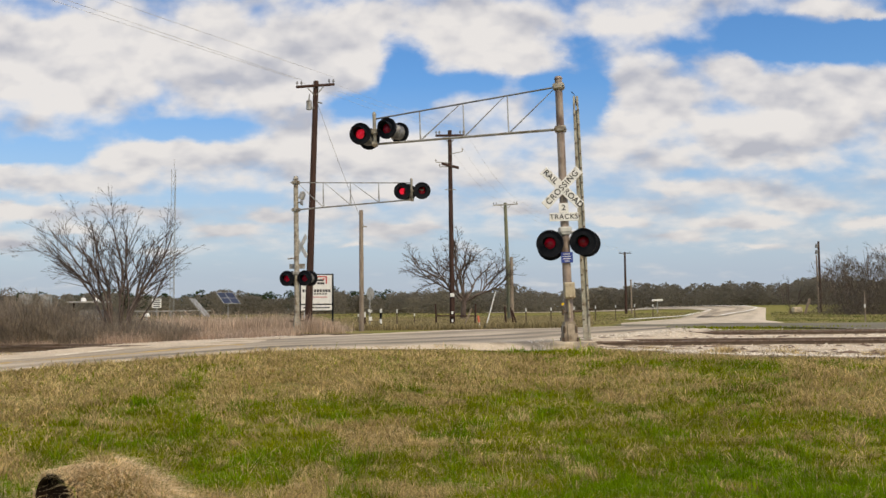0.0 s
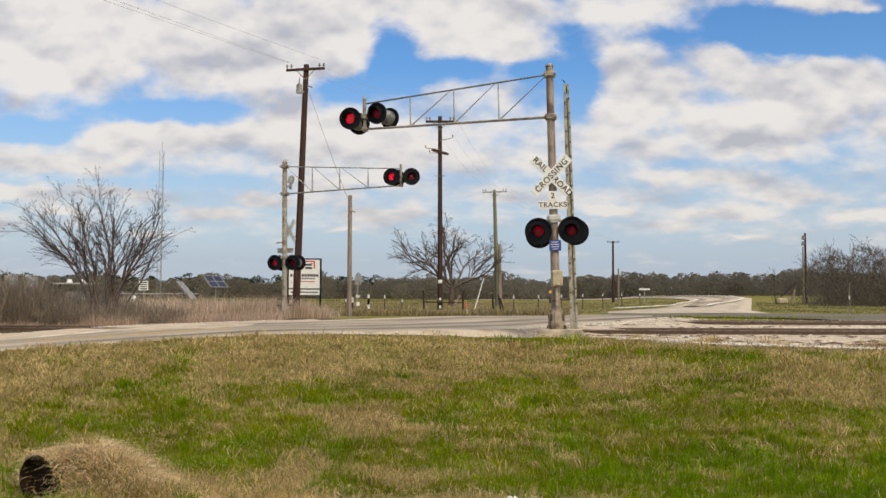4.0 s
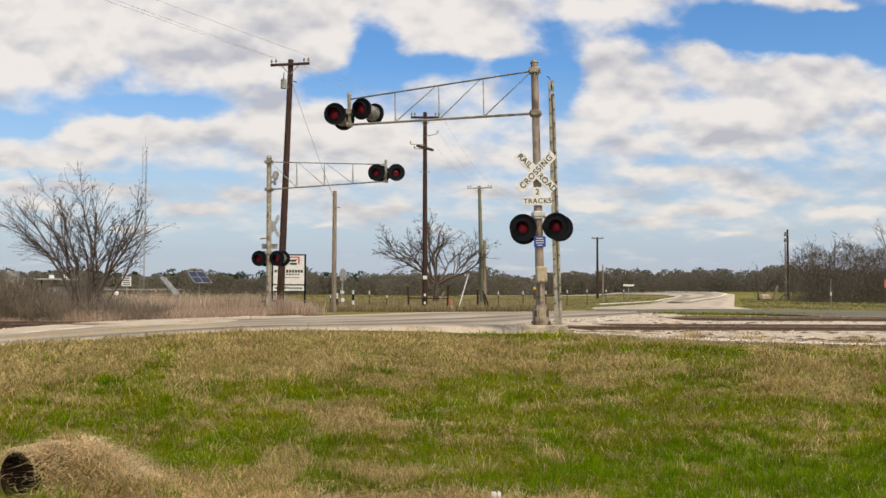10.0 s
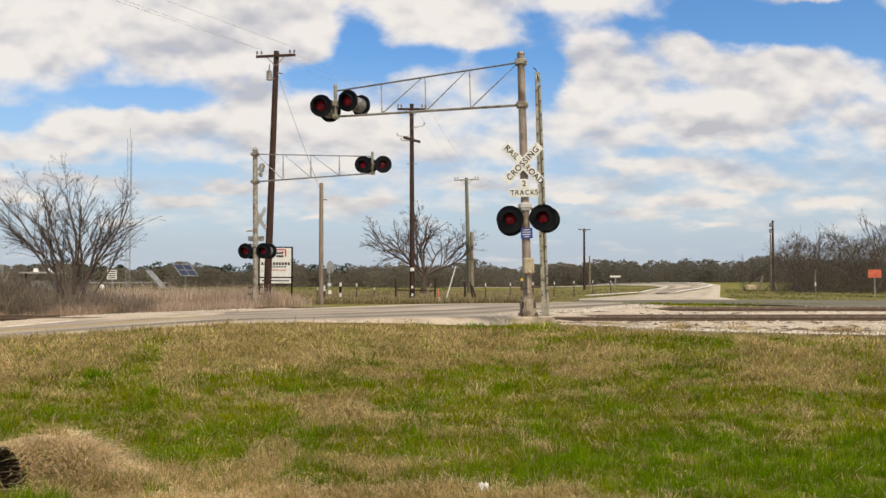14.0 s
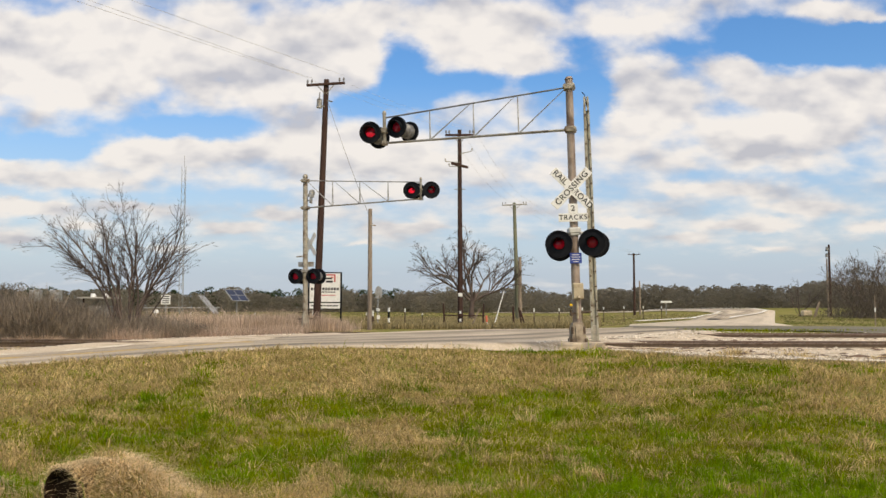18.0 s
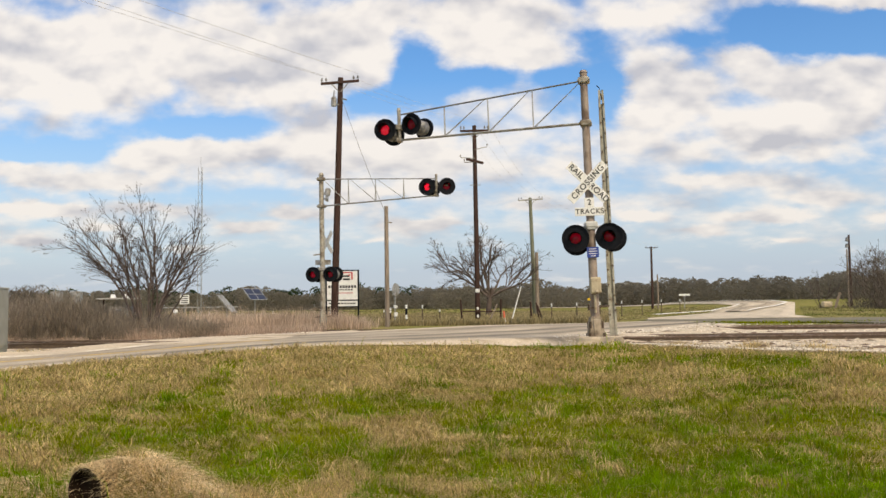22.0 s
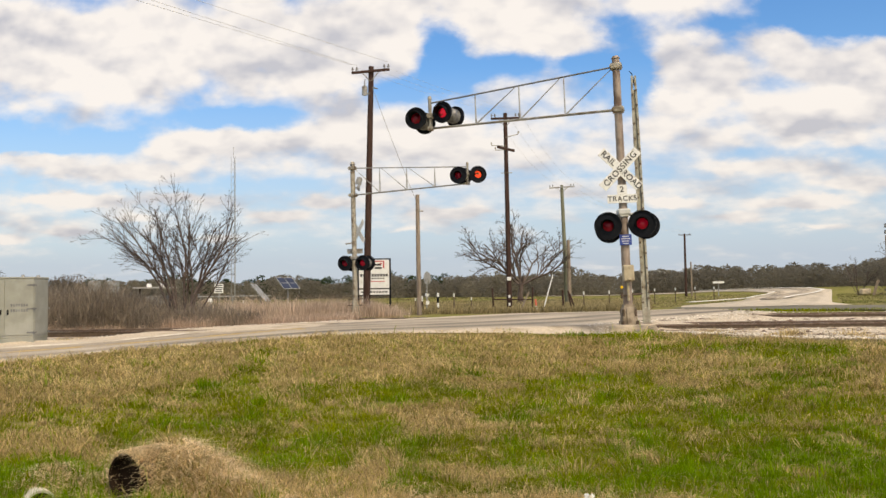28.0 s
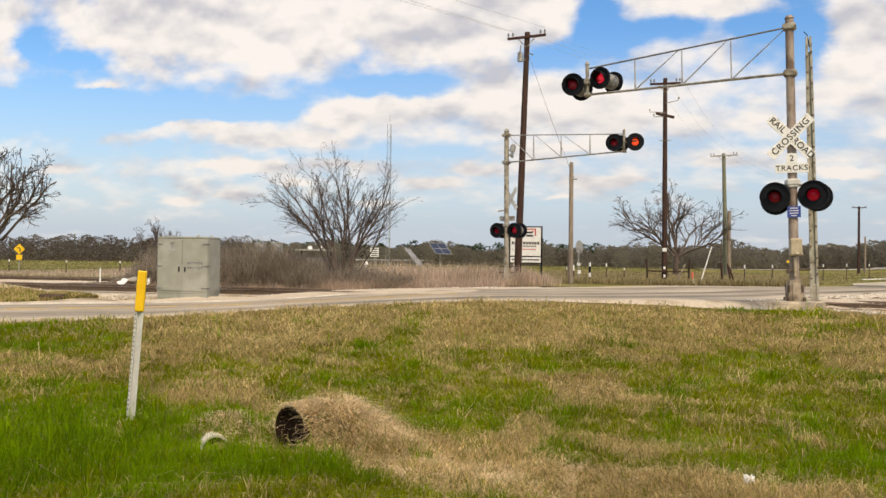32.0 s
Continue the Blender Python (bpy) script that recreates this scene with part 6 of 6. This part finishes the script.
        strokes("dry_grass", gx, gy, rng.uniform(0.02, hi, len(gx)), rng.uniform(0.005, 0.012, len(gx)), rng.uniform(2.0, 6.5, len(gx)), M_THATCH, "pale dead stems lying matted over the bank", "grass", sd, 0.7)
    # stems that hang over the mouth of the pipe
    m = 3200
    al, th = rng.uniform(-0.01, 0.42, m), rng.normal(0.25, 0.85, m)
    ac = 0.215 * np.sin(th)
    gx, gy = -3.25 + 0.44 * al + 0.90 * ac, 7.14 + 0.90 * al - 0.44 * ac
    strokes("dry_grass", gx, gy, rng.uniform(0.015, 0.05, m), rng.uniform(0.005, 0.011, m), rng.uniform(1.0, 4.0, m), M_THATCH, "dead stems over the pipe", "grass", 46, 0.9, -0.647 + 0.215 * np.cos(th))
    # olive strip of grass between the road and the ballast
    m = 22000
    gx = rng.uniform(-22, -13.7, m)
    f = np.array(FAR_EDGE)
    y0, y1 = np.interp(gx, f[:, 0], f[:, 1]) + 0.45, 19.5 + 0.62 * (-14.9 - gx)
    gy = y0 + (y1 - y0) * rng.random(m)
    k2 = (y1 > y0 + 0.1)
    for part_, mat, sd in ((rng.random(m) < 0.7, M_STRAW, 37), (rng.random(m) < 0.3, M_GRASS, 38)):
        s = k2 & part_
        strokes("verge_grass", gx[s], gy[s], rng.uniform(0.05, 0.2, s.sum()), rng.uniform(0.014, 0.026, s.sum()), rng.uniform(0.2, 1.6, s.sum()), mat, "low olive grass between road and ballast", "grass", sd, 0.4)


build_turf()


def build_tussocks():
    """Pale dead tussocks that stand out of the green turf."""
    rng = np.random.default_rng(83)
    cx, cy = wedge(150, 7.2, 19.0, -33, 30, rng, 0.9)
    spots = np.array([(0.02, 10.1), (0.25, 9.7), (2.6, 12.9), (2.9, 12.6), (2.85, 11.35), (5.75, 11.9), (1.36, 8.45), (1.5, 8.3), (-0.24, 9.5), (0.64, 8.15), (4.6, 9.7), (3.6, 10.6), (-1.9, 11.2), (1.0, 11.6)])
    cx, cy = np.concatenate([cx, spots[:, 0]]), np.concatenate([cy, spots[:, 1]])
    size = np.concatenate([rng.uniform(0.35, 0.9, 150), rng.uniform(0.8, 1.15, len(spots))])
    k = np.repeat(np.arange(len(cx)), 75)
    r = rng.random(len(k)) ** 0.7 * 0.15 * size[k]
    a = rng.uniform(0, 6.283, len(k))
    x, y = cx[k] + r * np.cos(a), cy[k] + 1.3 * r * np.sin(a)
    keep = y < grass_line(x) - 0.4
    x, y, a, k = x[keep], y[keep], a[keep], k[keep]
    strokes("dry_tussocks", x, y, rng.uniform(0.08, 0.20, len(x)) * size[k], rng.uniform(0.005, 0.010, len(x)), rng.uniform(0.2, 1.6, len(x)), M_STRAW, "pale dead tussocks in the green turf", "grass", 84, 0.5, az=a + rng.normal(0, 0.5, len(x)))


build_tussocks()


def build_ballast_weeds():
    rng = np.random.default_rng(63)
    n = 26000
    x = np.concatenate([rng.uniform(3.2, 24, n), -rng.uniform(6, 24, n // 3)])
    g = np.where(x > 0, grass_line(x), 20.6)
    y = g + np.abs(rng.normal(0, 0.8, len(x))) + 9 * (rng.random(len(x)) < 0.10) * rng.random(len(x))
    k = (lumps(x, y, 1.5, 64) + 0.5 * lumps(x, y, 0.5, 66) > 0.15) & ~on_road(x, y) & (y > g - 0.2)
    x, y, g = x[k], y[k], g[k]
    h = rng.uniform(0.04, 0.15, len(x)) * (1 + 1.2 * np.clip(lumps(x, y, 0.8, 67), 0, 1) * (y < g + 0.9))
    strokes("ballast_weeds", x, y, h, rng.uniform(0.008, 0.016, len(x)), rng.uniform(0.3, 1.8, len(x)), M_STRAW, "dry weeds scattered in the ballast", "grass", 65, 0.5)
    n = 10000
    x = rng.uniform(3.6, 22, n)
    y = grass_line(x) + rng.normal(0.25, 0.40, n)
    k = lumps(x, y, 1.3, 68) + 0.5 * lumps(x, y, 0.4, 69) > -0.1
    x, y = x[k], y[k]
    strokes("ballast_weeds", x, y, rng.uniform(0.05, 0.19, len(x)) * (0.8 + 0.5 * np.clip(lumps(x, y, 0.7, 67), -0.8, 1)), rng.uniform(0.007, 0.014, len(x)), rng.uniform(0.2, 1.4, len(x)), M_WEED, "grey-brown dead weeds along the ballast edge", "grass", 75, 0.5)


build_ballast_weeds()


def build_growth():
    rng = np.random.default_rng(17)
    # brush along the far side of the tracks: bushes of fine crossing twigs
    m, per = 330, 170
    bx = -rng.uniform(8.2, 21.0, m)
    by = 25.9 + rng.random(m) * 3.4
    H = (0.62 + 0.75 * sm(-9.5, -13.5, bx) + 0.2 * lumps(bx, by, 3.0, 12)) * rng.uniform(0.7, 1.25, m) * sm(-0.72, -0.62, bx / by)
    k = np.repeat(np.arange(m), per)
    q, f = np.sqrt(rng.random(len(k))), rng.random(len(k)) ** 0.8
    a = rng.uniform(0, 6.283, len(k))
    R = (0.16 + 0.42 * f) * q * (0.6 + 0.4 * H[k])
    x, y = bx[k] + np.cos(a) * R, by[k] + np.sin(a) * R
    z = ground_z(x, y) - 0.05 + H[k] * f * 0.8
    strokes("roadside_brush", x, y, (0.16 + 0.22 * rng.random(len(k))) * (0.5 + 0.5 * H[k]), rng.uniform(0.006, 0.015, len(k)), rng.uniform(0.05, 1.3, len(k)), M_BRUSH, "grey-brown leafless brush beside the tracks", "brush", 41, 0.2, z)
    n = 9000
    x = -rng.uniform(7.5, 20.5, n)
    y = 25.5 + rng.random(n) * 1.6
    strokes("roadside_brush", x, y, rng.uniform(0.15, 0.5, n) * (0.7 + 0.4 * lumps(x, y, 2.0, 19)) * sm(-0.74, -0.66, x / y), rng.uniform(0.008, 0.016, n), rng.uniform(0.1, 1.0, n), M_REED, "dry weeds at the foot of the brush", "brush", 47, 0.3, z0=-0.05)
    n = 9000
    x = rng.uniform(-10.5, -5.2, n)
    y = rng.uniform(25.6, 27.5, n) + 0.9 * (x + 9.0) * (x > -9.0)
    keep = y > 25.4
    x, y = x[keep], y[keep]
    strokes("roadside_brush", x, y, rng.uniform(0.2, 0.75, len(x)), rng.uniform(0.008, 0.016, len(x)), rng.uniform(0.1, 0.9, len(x)), M_REED, "pale dry weeds at the ballast edge", "brush", 42, 0.3, z0=-0.1)
    # tall dry grass of the field corner
    n = 46000
    y = 33.5 + 27 * rng.random(n) ** 1.4
    x = -0.128 * y - rng.random(n) ** 1.2 * 38 + np.abs(rng.normal(0, 0.35, n))
    h = rng.uniform(0.35, 1.05, n) * (0.85 + 0.3 * lumps(x, y, 2.5, 14)) * (0.5 + 0.5 * sm(-0.125, -0.16, x / y)) * (0.18 + 0.82 * sm(-0.74, -0.60, x / y))
    strokes("tall_dry_grass", x, y, h, rng.uniform(0.012, 0.026, n), rng.uniform(0.05, 0.6, n), M_REED, "tall tan dry grass in the field corner", "grass", 43, 0.2)
    # rank grass along road and fence beyond the crossing
    n = 30000
    y = 40 + 55 * rng.random(n) ** 1.8
    x = rng.uniform(-0.13, 0.175, n) * y
    keep = y > np.interp(x, [-9, 0.4, 4.6, 8.4, 11.5, 14.2, 24], [34, 38, 39.5, 42, 50, 57, 85])
    x, y = x[keep], y[keep]
    strokes("field_grass", x, y, rng.uniform(0.12, 0.5, len(x)), rng.uniform(0.02, 0.05, len(x)), rng.uniform(0.1, 0.7, len(x)), M_FIELD_DRY, "pale rank grass along the field fence", "grass", 44, 0.3)
    n = 9000
    y = rng.uniform(34.2, 38.2, n)
    x = np.interp(y, [34, 38.5], [11, 7]) + rng.random(n) * 22
    keep = y < 36.4 - 0.22 * (x - 8)
    strokes("field_grass", x[keep], y[keep], rng.uniform(0.05, 0.16, keep.sum()), rng.uniform(0.02, 0.04, keep.sum()), rng.uniform(0.1, 0.8, keep.sum()), M_GRASS, "low green grass between tracks and side road", "grass", 45, 0.3)


build_growth()


def build_lawns():
    rng = np.random.default_rng(29)
    def inside(x, y):
        l, r = np.array(BEND_L[:6]), np.array(BEND_R[:6])
        return (x > np.interp(y, l[:, 1], l[:, 0]) - 0.5) & (x < np.interp(y, r[:, 1], r[:, 0]) + 0.5)
    for nm, az0, az1, d0, d1, n, mat, w, label, sd in (("lawn_grass", 19, 44, 47, 130, 26000, M_FIELD, 0.05, "mown green grass beside the bend", 1), ("lawn_grass", 19, 44, 47, 130, 18000, M_FIELD_DRY, 0.05, "pale dry grass beside the bend", 2),
                                                       ("lawn_grass", 3, 19, 44, 150, 9000, M_FIELD, 0.05, "green field grass inside the bend", 3), ("lawn_grass", 3, 19, 44, 150, 26000, M_FIELD_DRY, 0.05, "pale field grass inside the bend", 4),
                                                       ("lawn_grass", -42, 3, 44, 230, 40000, M_FIELD, 0.07, "green field grass beyond the fence", 5), ("lawn_grass", -42, 3, 44, 230, 40000, M_FIELD_DRY, 0.06, "pale field grass beyond the fence", 6)):
        x, y = wedge(n, d0, d1, az0, az1, rng)
        k = ~inside(x, y) & (y > np.interp(x, [8, 16, 60, 100], [45.5, 44.6, 37.5, 30]) + 0.6) & ((lumps(x, y, 14, 60) + lumps(x, y, 4, 61) * 0.5 + rng.normal(0, 0.4, n) > 0) == (mat is M_FIELD))
        x, y = x[k], y[k]
        d = np.hypot(x, y)
        strokes(nm, x, y, rng.uniform(0.03, 0.10, len(x)) * (d / 60) ** 0.4, w * rng.uniform(0.5, 1.2, len(x)) * d / 60, rng.uniform(0.2, 1.4, len(x)), mat, label, "grass", 70 + sd, 0.4)


build_lawns()


def build_woods():
    rng = np.random.default_rng(23)
    def crowd(name, n_trees, az0, az1, d0, d1, hts, mat, label, per, seed, pine=False, width=(0.30, 0.70), size=(0.03, 0.08)):
        az = np.radians(rng.uniform(az0, az1, n_trees))
        d = rng.uniform(d0, d1, n_trees)
        tx, ty = d * np.sin(az), d * np.cos(az)
        H = rng.uniform(*hts, n_trees) * (0.96 + 0.14 * lumps(az * 57, d * 0.01, 7.0, seed))
        k = np.repeat(np.arange(n_trees), per)
        m = len(k)
        a, q = rng.uniform(0, 6.283, m), np.sqrt(rng.random(m))
        f = rng.random(m) ** 1.25
        R = H[k] * (0.46 if not pine else 0.34)
        if pine:
            f = 0.30 + 0.70 * f
            prof = np.sin(np.pi * np.clip((f - 0.22) / 0.80, 0, 1)) ** 0.6
        else:
            prof = np.sqrt(np.clip(1.02 - f ** 2.2, 0, 1))
        x = tx[k] + np.cos(a) * q * R * prof
        y = ty[k] + np.sin(a) * q * R * prof
        z = ground_z(x, y) + H[k] * f * 0.9 - 0.4
        strokes(name, x, y, H[k] * rng.uniform(*size, m), rng.uniform(*width, m), rng.uniform(0.1, 2.6, m), mat, label, "woods", seed, 0.12, z)
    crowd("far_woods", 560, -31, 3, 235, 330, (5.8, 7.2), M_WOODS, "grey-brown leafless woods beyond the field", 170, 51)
    crowd("far_woods", 420, -62, -27, 225, 300, (4.4, 8.4), M_THICKET, "dark leafless woods beyond the far field", 280, 56, width=(0.20, 0.45), size=(0.03, 0.07))
    crowd("far_conifers", 150, -29, -3.5, 262, 330, (6.6, 9.0), M_CONIFER, "dark evergreen trees beyond the field", 210, 52, True, (0.25, 0.6))
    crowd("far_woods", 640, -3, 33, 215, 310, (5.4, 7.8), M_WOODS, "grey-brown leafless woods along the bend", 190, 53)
    crowd("roadside_woods", 130, 24.5, 46, 90, 130, (4.2, 8.2), M_THICKET, "dense leafless thicket beside the road", 1000, 54, width=(0.022, 0.055), size=(0.03, 0.10))
    crowd("field_thicket", 30, -34, -24, 62, 85, (2.0, 3.3), M_THICKET, "leafless thicket behind the brush", 230, 55, width=(0.03, 0.07), size=(0.05, 0.14))


build_woods()


# ---- clouds ----
def build_clouds():
    """A far sheet of broken cloud, 100 m units up, that drifts slowly; clear gaps show the sky behind it."""
    m = bpy.data.materials.new("cloud_sheet")
    m.use_nodes = True
    nt = m.node_tree
    nt.nodes.clear()
    N, L = nt.nodes.new, nt.links.new
    def math_(op, a, b=None, c=None):
        n = N("ShaderNodeMath")
        n.operation = op
        for i, v in enumerate((a, b, c)):
            if v is None:
                continue
            if isinstance(v, (int, float)):
                n.inputs[i].default_value = v
            else:
                L(v, n.inputs[i])
        return n.outputs[0]
    tc = N("ShaderNodeTexCoord")
    sep = N("ShaderNodeSeparateXYZ")
    L(tc.outputs["Object"], sep.inputs[0])
    x, y = sep.outputs[0], sep.outputs[1]
    u, w = math_("DIVIDE", x, y), math_("DIVIDE", 100.0, y)
    def plane(dw):
        """Noise space: flatter towards the horizon; dw looks a little higher up."""
        pl = N("ShaderNodeCombineXYZ")
        L(math_("MULTIPLY", u, 9.0), pl.inputs[0])
        L(math_("MULTIPLY", math_("POWER", math_("ADD", w, dw), 0.55), 14.5), pl.inputs[1])
        return pl.outputs[0]
    here, above = plane(0.0), plane(0.011)
    def fbm(space, scale, detail, rough, seed, dist=0.0):
        n = N("ShaderNodeTexNoise")
        n.noise_dimensions = "3D"
        n.inputs["Scale"].default_value, n.inputs["Detail"].default_value, n.inputs["Roughness"].default_value = scale, detail, rough
        n.inputs["Distortion"].default_value = dist
        o = N("ShaderNodeVectorMath")
        o.operation = "ADD"
        o.inputs[1].default_value = (seed, seed * 0.7, seed * 1.3)
        L(space, o.inputs[0])
        L(o.outputs[0], n.inputs["Vector"])
        return n.outputs["Fac"]
    def puffs(space, scale, seed):
        n = N("ShaderNodeTexVoronoi")
        n.voronoi_dimensions, n.feature = "3D", "SMOOTH_F1"
        n.inputs["Scale"].default_value, n.inputs["Smoothness"].default_value = scale, 0.6
        n.inputs["Detail"].default_value, n.inputs["Roughness"].default_value = 2.0, 0.5
        o = N("ShaderNodeVectorMath")
        o.operation = "ADD"
        o.inputs[1].default_value = (seed, seed * 0.7, seed * 1.3)
        L(space, o.inputs[0])
        L(o.outputs[0], n.inputs["Vector"])
        return n.outputs["Distance"]
    def body(space):
        big = math_("MULTIPLY_ADD", math_("SUBTRACT", fbm(space, 0.9, 4, 0.55, 5.0), 0.5), 0.9, 0.58)
        fine = math_("MULTIPLY_ADD", math_("SUBTRACT", fbm(space, 2.3, 5, 0.50, 31.0), 0.5), 1.0, big)
        return math_("MULTIPLY_ADD", math_("SUBTRACT", puffs(space, 1.5, 9.0), 0.40), -0.30, fine)
    warp1, warp2 = fbm(here, 1.6, 5, 0.6, 3.0), fbm(here, 1.6, 5, 0.6, 11.0)
    uu = math_("MULTIPLY_ADD", math_("SUBTRACT", warp1, 0.5), 0.06, u)
    ww = math_("MULTIPLY_ADD", math_("SUBTRACT", warp2, 0.5), 0.03, w)
    low_body, high_body = body(here), body(above)
    total = low_body
    for cu, cw, ru, rw, amp in CLOUD_MARKS:
        du, dw = math_("MULTIPLY", math_("SUBTRACT", uu, cu), 1 / ru), math_("MULTIPLY", math_("SUBTRACT", ww, cw), 1 / rw)
        d2 = math_("ADD", math_("MULTIPLY", du, du), math_("MULTIPLY", dw, dw))
        g = math_("POWER", 2.718, math_("MULTIPLY", d2, -1.0))
        total = math_("MULTIPLY_ADD", g, amp, total)
    cover = N("ShaderNodeMapRange")
    cover.interpolation_type = "SMOOTHSTEP"
    cover.inputs["From Min"].default_value, cover.inputs["From Max"].default_value = 0.10, 0.82
    L(total, cover.inputs["Value"])
    # sunlit tops and greyer bases
    shade = N("ShaderNodeValToRGB")
    e = shade.color_ramp.elements
    e[0].position, e[0].color = 0.08, rgb((0.54, 0.575, 0.675))
    e[1].position, e[1].color = 0.72, rgb((0.905, 0.91, 0.935))
    mid = shade.color_ramp.elements.new(0.48)
    mid.color = rgb((0.79, 0.805, 0.855))
    soft = math_("SUBTRACT", fbm(here, 1.5, 3, 0.45, 31.0), fbm(plane(0.022), 1.5, 3, 0.45, 31.0))
    relief = math_("MULTIPLY_ADD", soft, 1.6, math_("MULTIPLY_ADD", math_("SUBTRACT", low_body, high_body), 0.7, 0.54))
    L(math_("MULTIPLY_ADD", math_("SUBTRACT", fbm(here, 0.8, 4, 0.5, 21.0), 0.5), 1.0, relief), shade.inputs[0])
    # thin veil of haze low down
    haze = N("ShaderNodeMapRange")
    haze.inputs["From Min"].default_value, haze.inputs["From Max"].default_value = 0.27, 0.04
    haze.inputs["To Min"].default_value, haze.inputs["To Max"].default_value = 0.12, 0.90
    L(w, haze.inputs["Value"])
    em = N("ShaderNodeEmission")
    L(shade.outputs[0], em.inputs[0])
    low = N("ShaderNodeMapRange")
    low.inputs["From Min"].default_value, low.inputs["From Max"].default_value = 0.04, 0.24
    low.inputs["To Min"].default_value, low.inputs["To Max"].default_value = 0.92, 1.0
    L(w, low.inputs["Value"])
    L(low.outputs[0], em.inputs[1])
    em2 = N("ShaderNodeEmission")
    em2.inputs[0].default_value = rgb((0.445, 0.56, 0.765))
    em2.inputs[1].default_value = 0.95
    tr = N("ShaderNodeBsdfTransparent")
    m1, m2, out = N("ShaderNodeMixShader"), N("ShaderNodeMixShader"), N("ShaderNodeOutputMaterial")
    L(haze.outputs[0], m1.inputs[0])
    L(tr.outputs[0], m1.inputs[1])
    L(em2.outputs[0], m1.inputs[2])
    L(math_("MULTIPLY", cover.outputs[0], 0.96), m2.inputs[0])
    L(m1.outputs[0], m2.inputs[1])
    L(em.outputs[0], m2.inputs[2])
    L(m2.outputs[0], out.inputs[0])
    rad = (150, 210, 300, 430, 620, 900, 1300, 1900, 2700, 3600, 4500, 4500.5)
    angles = np.radians(np.arange(-66, 67, 6))
    co = np.array([(r * math.sin(a), r * math.cos(a), -130.0 if r > 4500 else 0.0) for r in rad for a in angles])
    k = len(angles)
    f = np.array([(i * k + j, i * k + j + 1, (i + 1) * k + j + 1, (i + 1) * k + j) for i in range(len(rad) - 1) for j in range(k - 1)])
    ob = raw_mesh("backdrop_clouds", co, f, m)
    ob.matrix_world = pose(0, 0, 100)
    return tagged(ob, "broken white and grey clouds drifting over a blue sky", "clouds", kind="structure")


def mark(px, py, rx, ry, amp):
    """A cloud bank (amp above 0) or a clear gap (below 0) of the sky, in steps of 1/1500 of the distance."""
    return (px / 1500, py / 1500, rx / 1500, ry / 1500, amp)


# right of straight ahead, above the horizon, half width, half height, strength
CLOUD_MARKS = [
    # clear gaps
    mark(-70, 440, 45, 60, -0.95), mark(-40, 390, 60, 26, -0.7), mark(75, 408, 95, 22, -0.65), mark(185, 398, 55, 24, -0.55), mark(-170, 370, 65, 22, -0.65),
    mark(-440, 322, 110, 18, -0.85), mark(-700, 286, 100, 18, -0.85), mark(270, 385, 36, 60, -0.75), mark(640, 478, 130, 32, -1.0), mark(790, 475, 110, 42, -0.95),
    mark(550, 505, 60, 25, -0.6), mark(420, 466, 50, 20, -0.5), mark(260, 470, 40, 30, -0.4), mark(950, 430, 120, 50, -0.6),
    mark(-1290, 306, 230, 44, -1.05), mark(-985, 294, 170, 34, -1.05), mark(-1225, 440, 45, 26, -0.75), mark(-1120, 408, 75, 22, -0.65), mark(0, 62, 2600, 60, -0.42), mark(-500, 200, 260, 14, -0.35), mark(150, 205, 200, 14, -0.3), mark(600, 235, 200, 16, -0.35), mark(-1000, 215, 250, 16, -0.4),
    # banks
    mark(-540, 455, 330, 80, 0.75), mark(-260, 440, 120, 55, 0.5), mark(-150, 515, 75, 50, 0.65), mark(85, 495, 140, 62, 0.8), mark(150, 440, 45, 28, 0.35),
    mark(310, 522, 90, 22, 0.45), mark(380, 385, 85, 42, 0.75), mark(520, 432, 45, 30, 0.6), mark(640, 388, 110, 42, 0.65), mark(780, 395, 90, 55, 0.55),
    mark(350, 330, 80, 22, 0.55), mark(610, 312, 150, 40, 0.5), mark(-555, 280, 105, 22, 0.8), mark(-250, 296, 140, 36, 0.55), mark(-50, 272, 120, 36, 0.45),
    mark(-720, 232, 120, 20, 0.5), mark(0, 250, 1100, 55, 0.14), mark(-1075, 352, 45, 9, 0.7), mark(-850, 262, 95, 15, 0.75), mark(-1320, 470, 60, 60, 0.7),
    mark(-930, 470, 190, 65, 0.65), mark(765, 528, 45, 10, 0.8), mark(700, 545, 60, 12, 0.7),
    # small low clouds
    mark(-725, 176, 60, 9, 0.77), mark(-295, 166, 50, 10, 0.82), mark(-390, 145, 50, 9, 0.72), mark(-70, 142, 70, 10, 0.82), mark(310, 152, 45, 9, 0.82),
    mark(415, 125, 50, 9, 0.82), mark(540, 150, 70, 9, 0.77), mark(770, 146, 60, 9, 0.82), mark(-780, 121, 50, 9, 0.67), mark(-800, 188, 55, 9, 0.72), mark(-1180, 180, 40, 8, 0.72), mark(-900, 112, 45, 8, 0.62),
    mark(120, 175, 60, 8, 0.6), mark(-560, 178, 50, 8, 0.6), mark(640, 178, 60, 9, 0.6), mark(-180, 200, 90, 10, 0.5), mark(450, 212, 80, 10, 0.5), mark(-650, 150, 40, 7, 0.5), mark(240, 128, 40, 7, 0.5), mark(-520, 104, 40, 6, 0.45), mark(-150, 112, 45, 6, 0.45), mark(560, 105, 50, 6, 0.45),
]
CLOUDS = build_clouds()
motions()
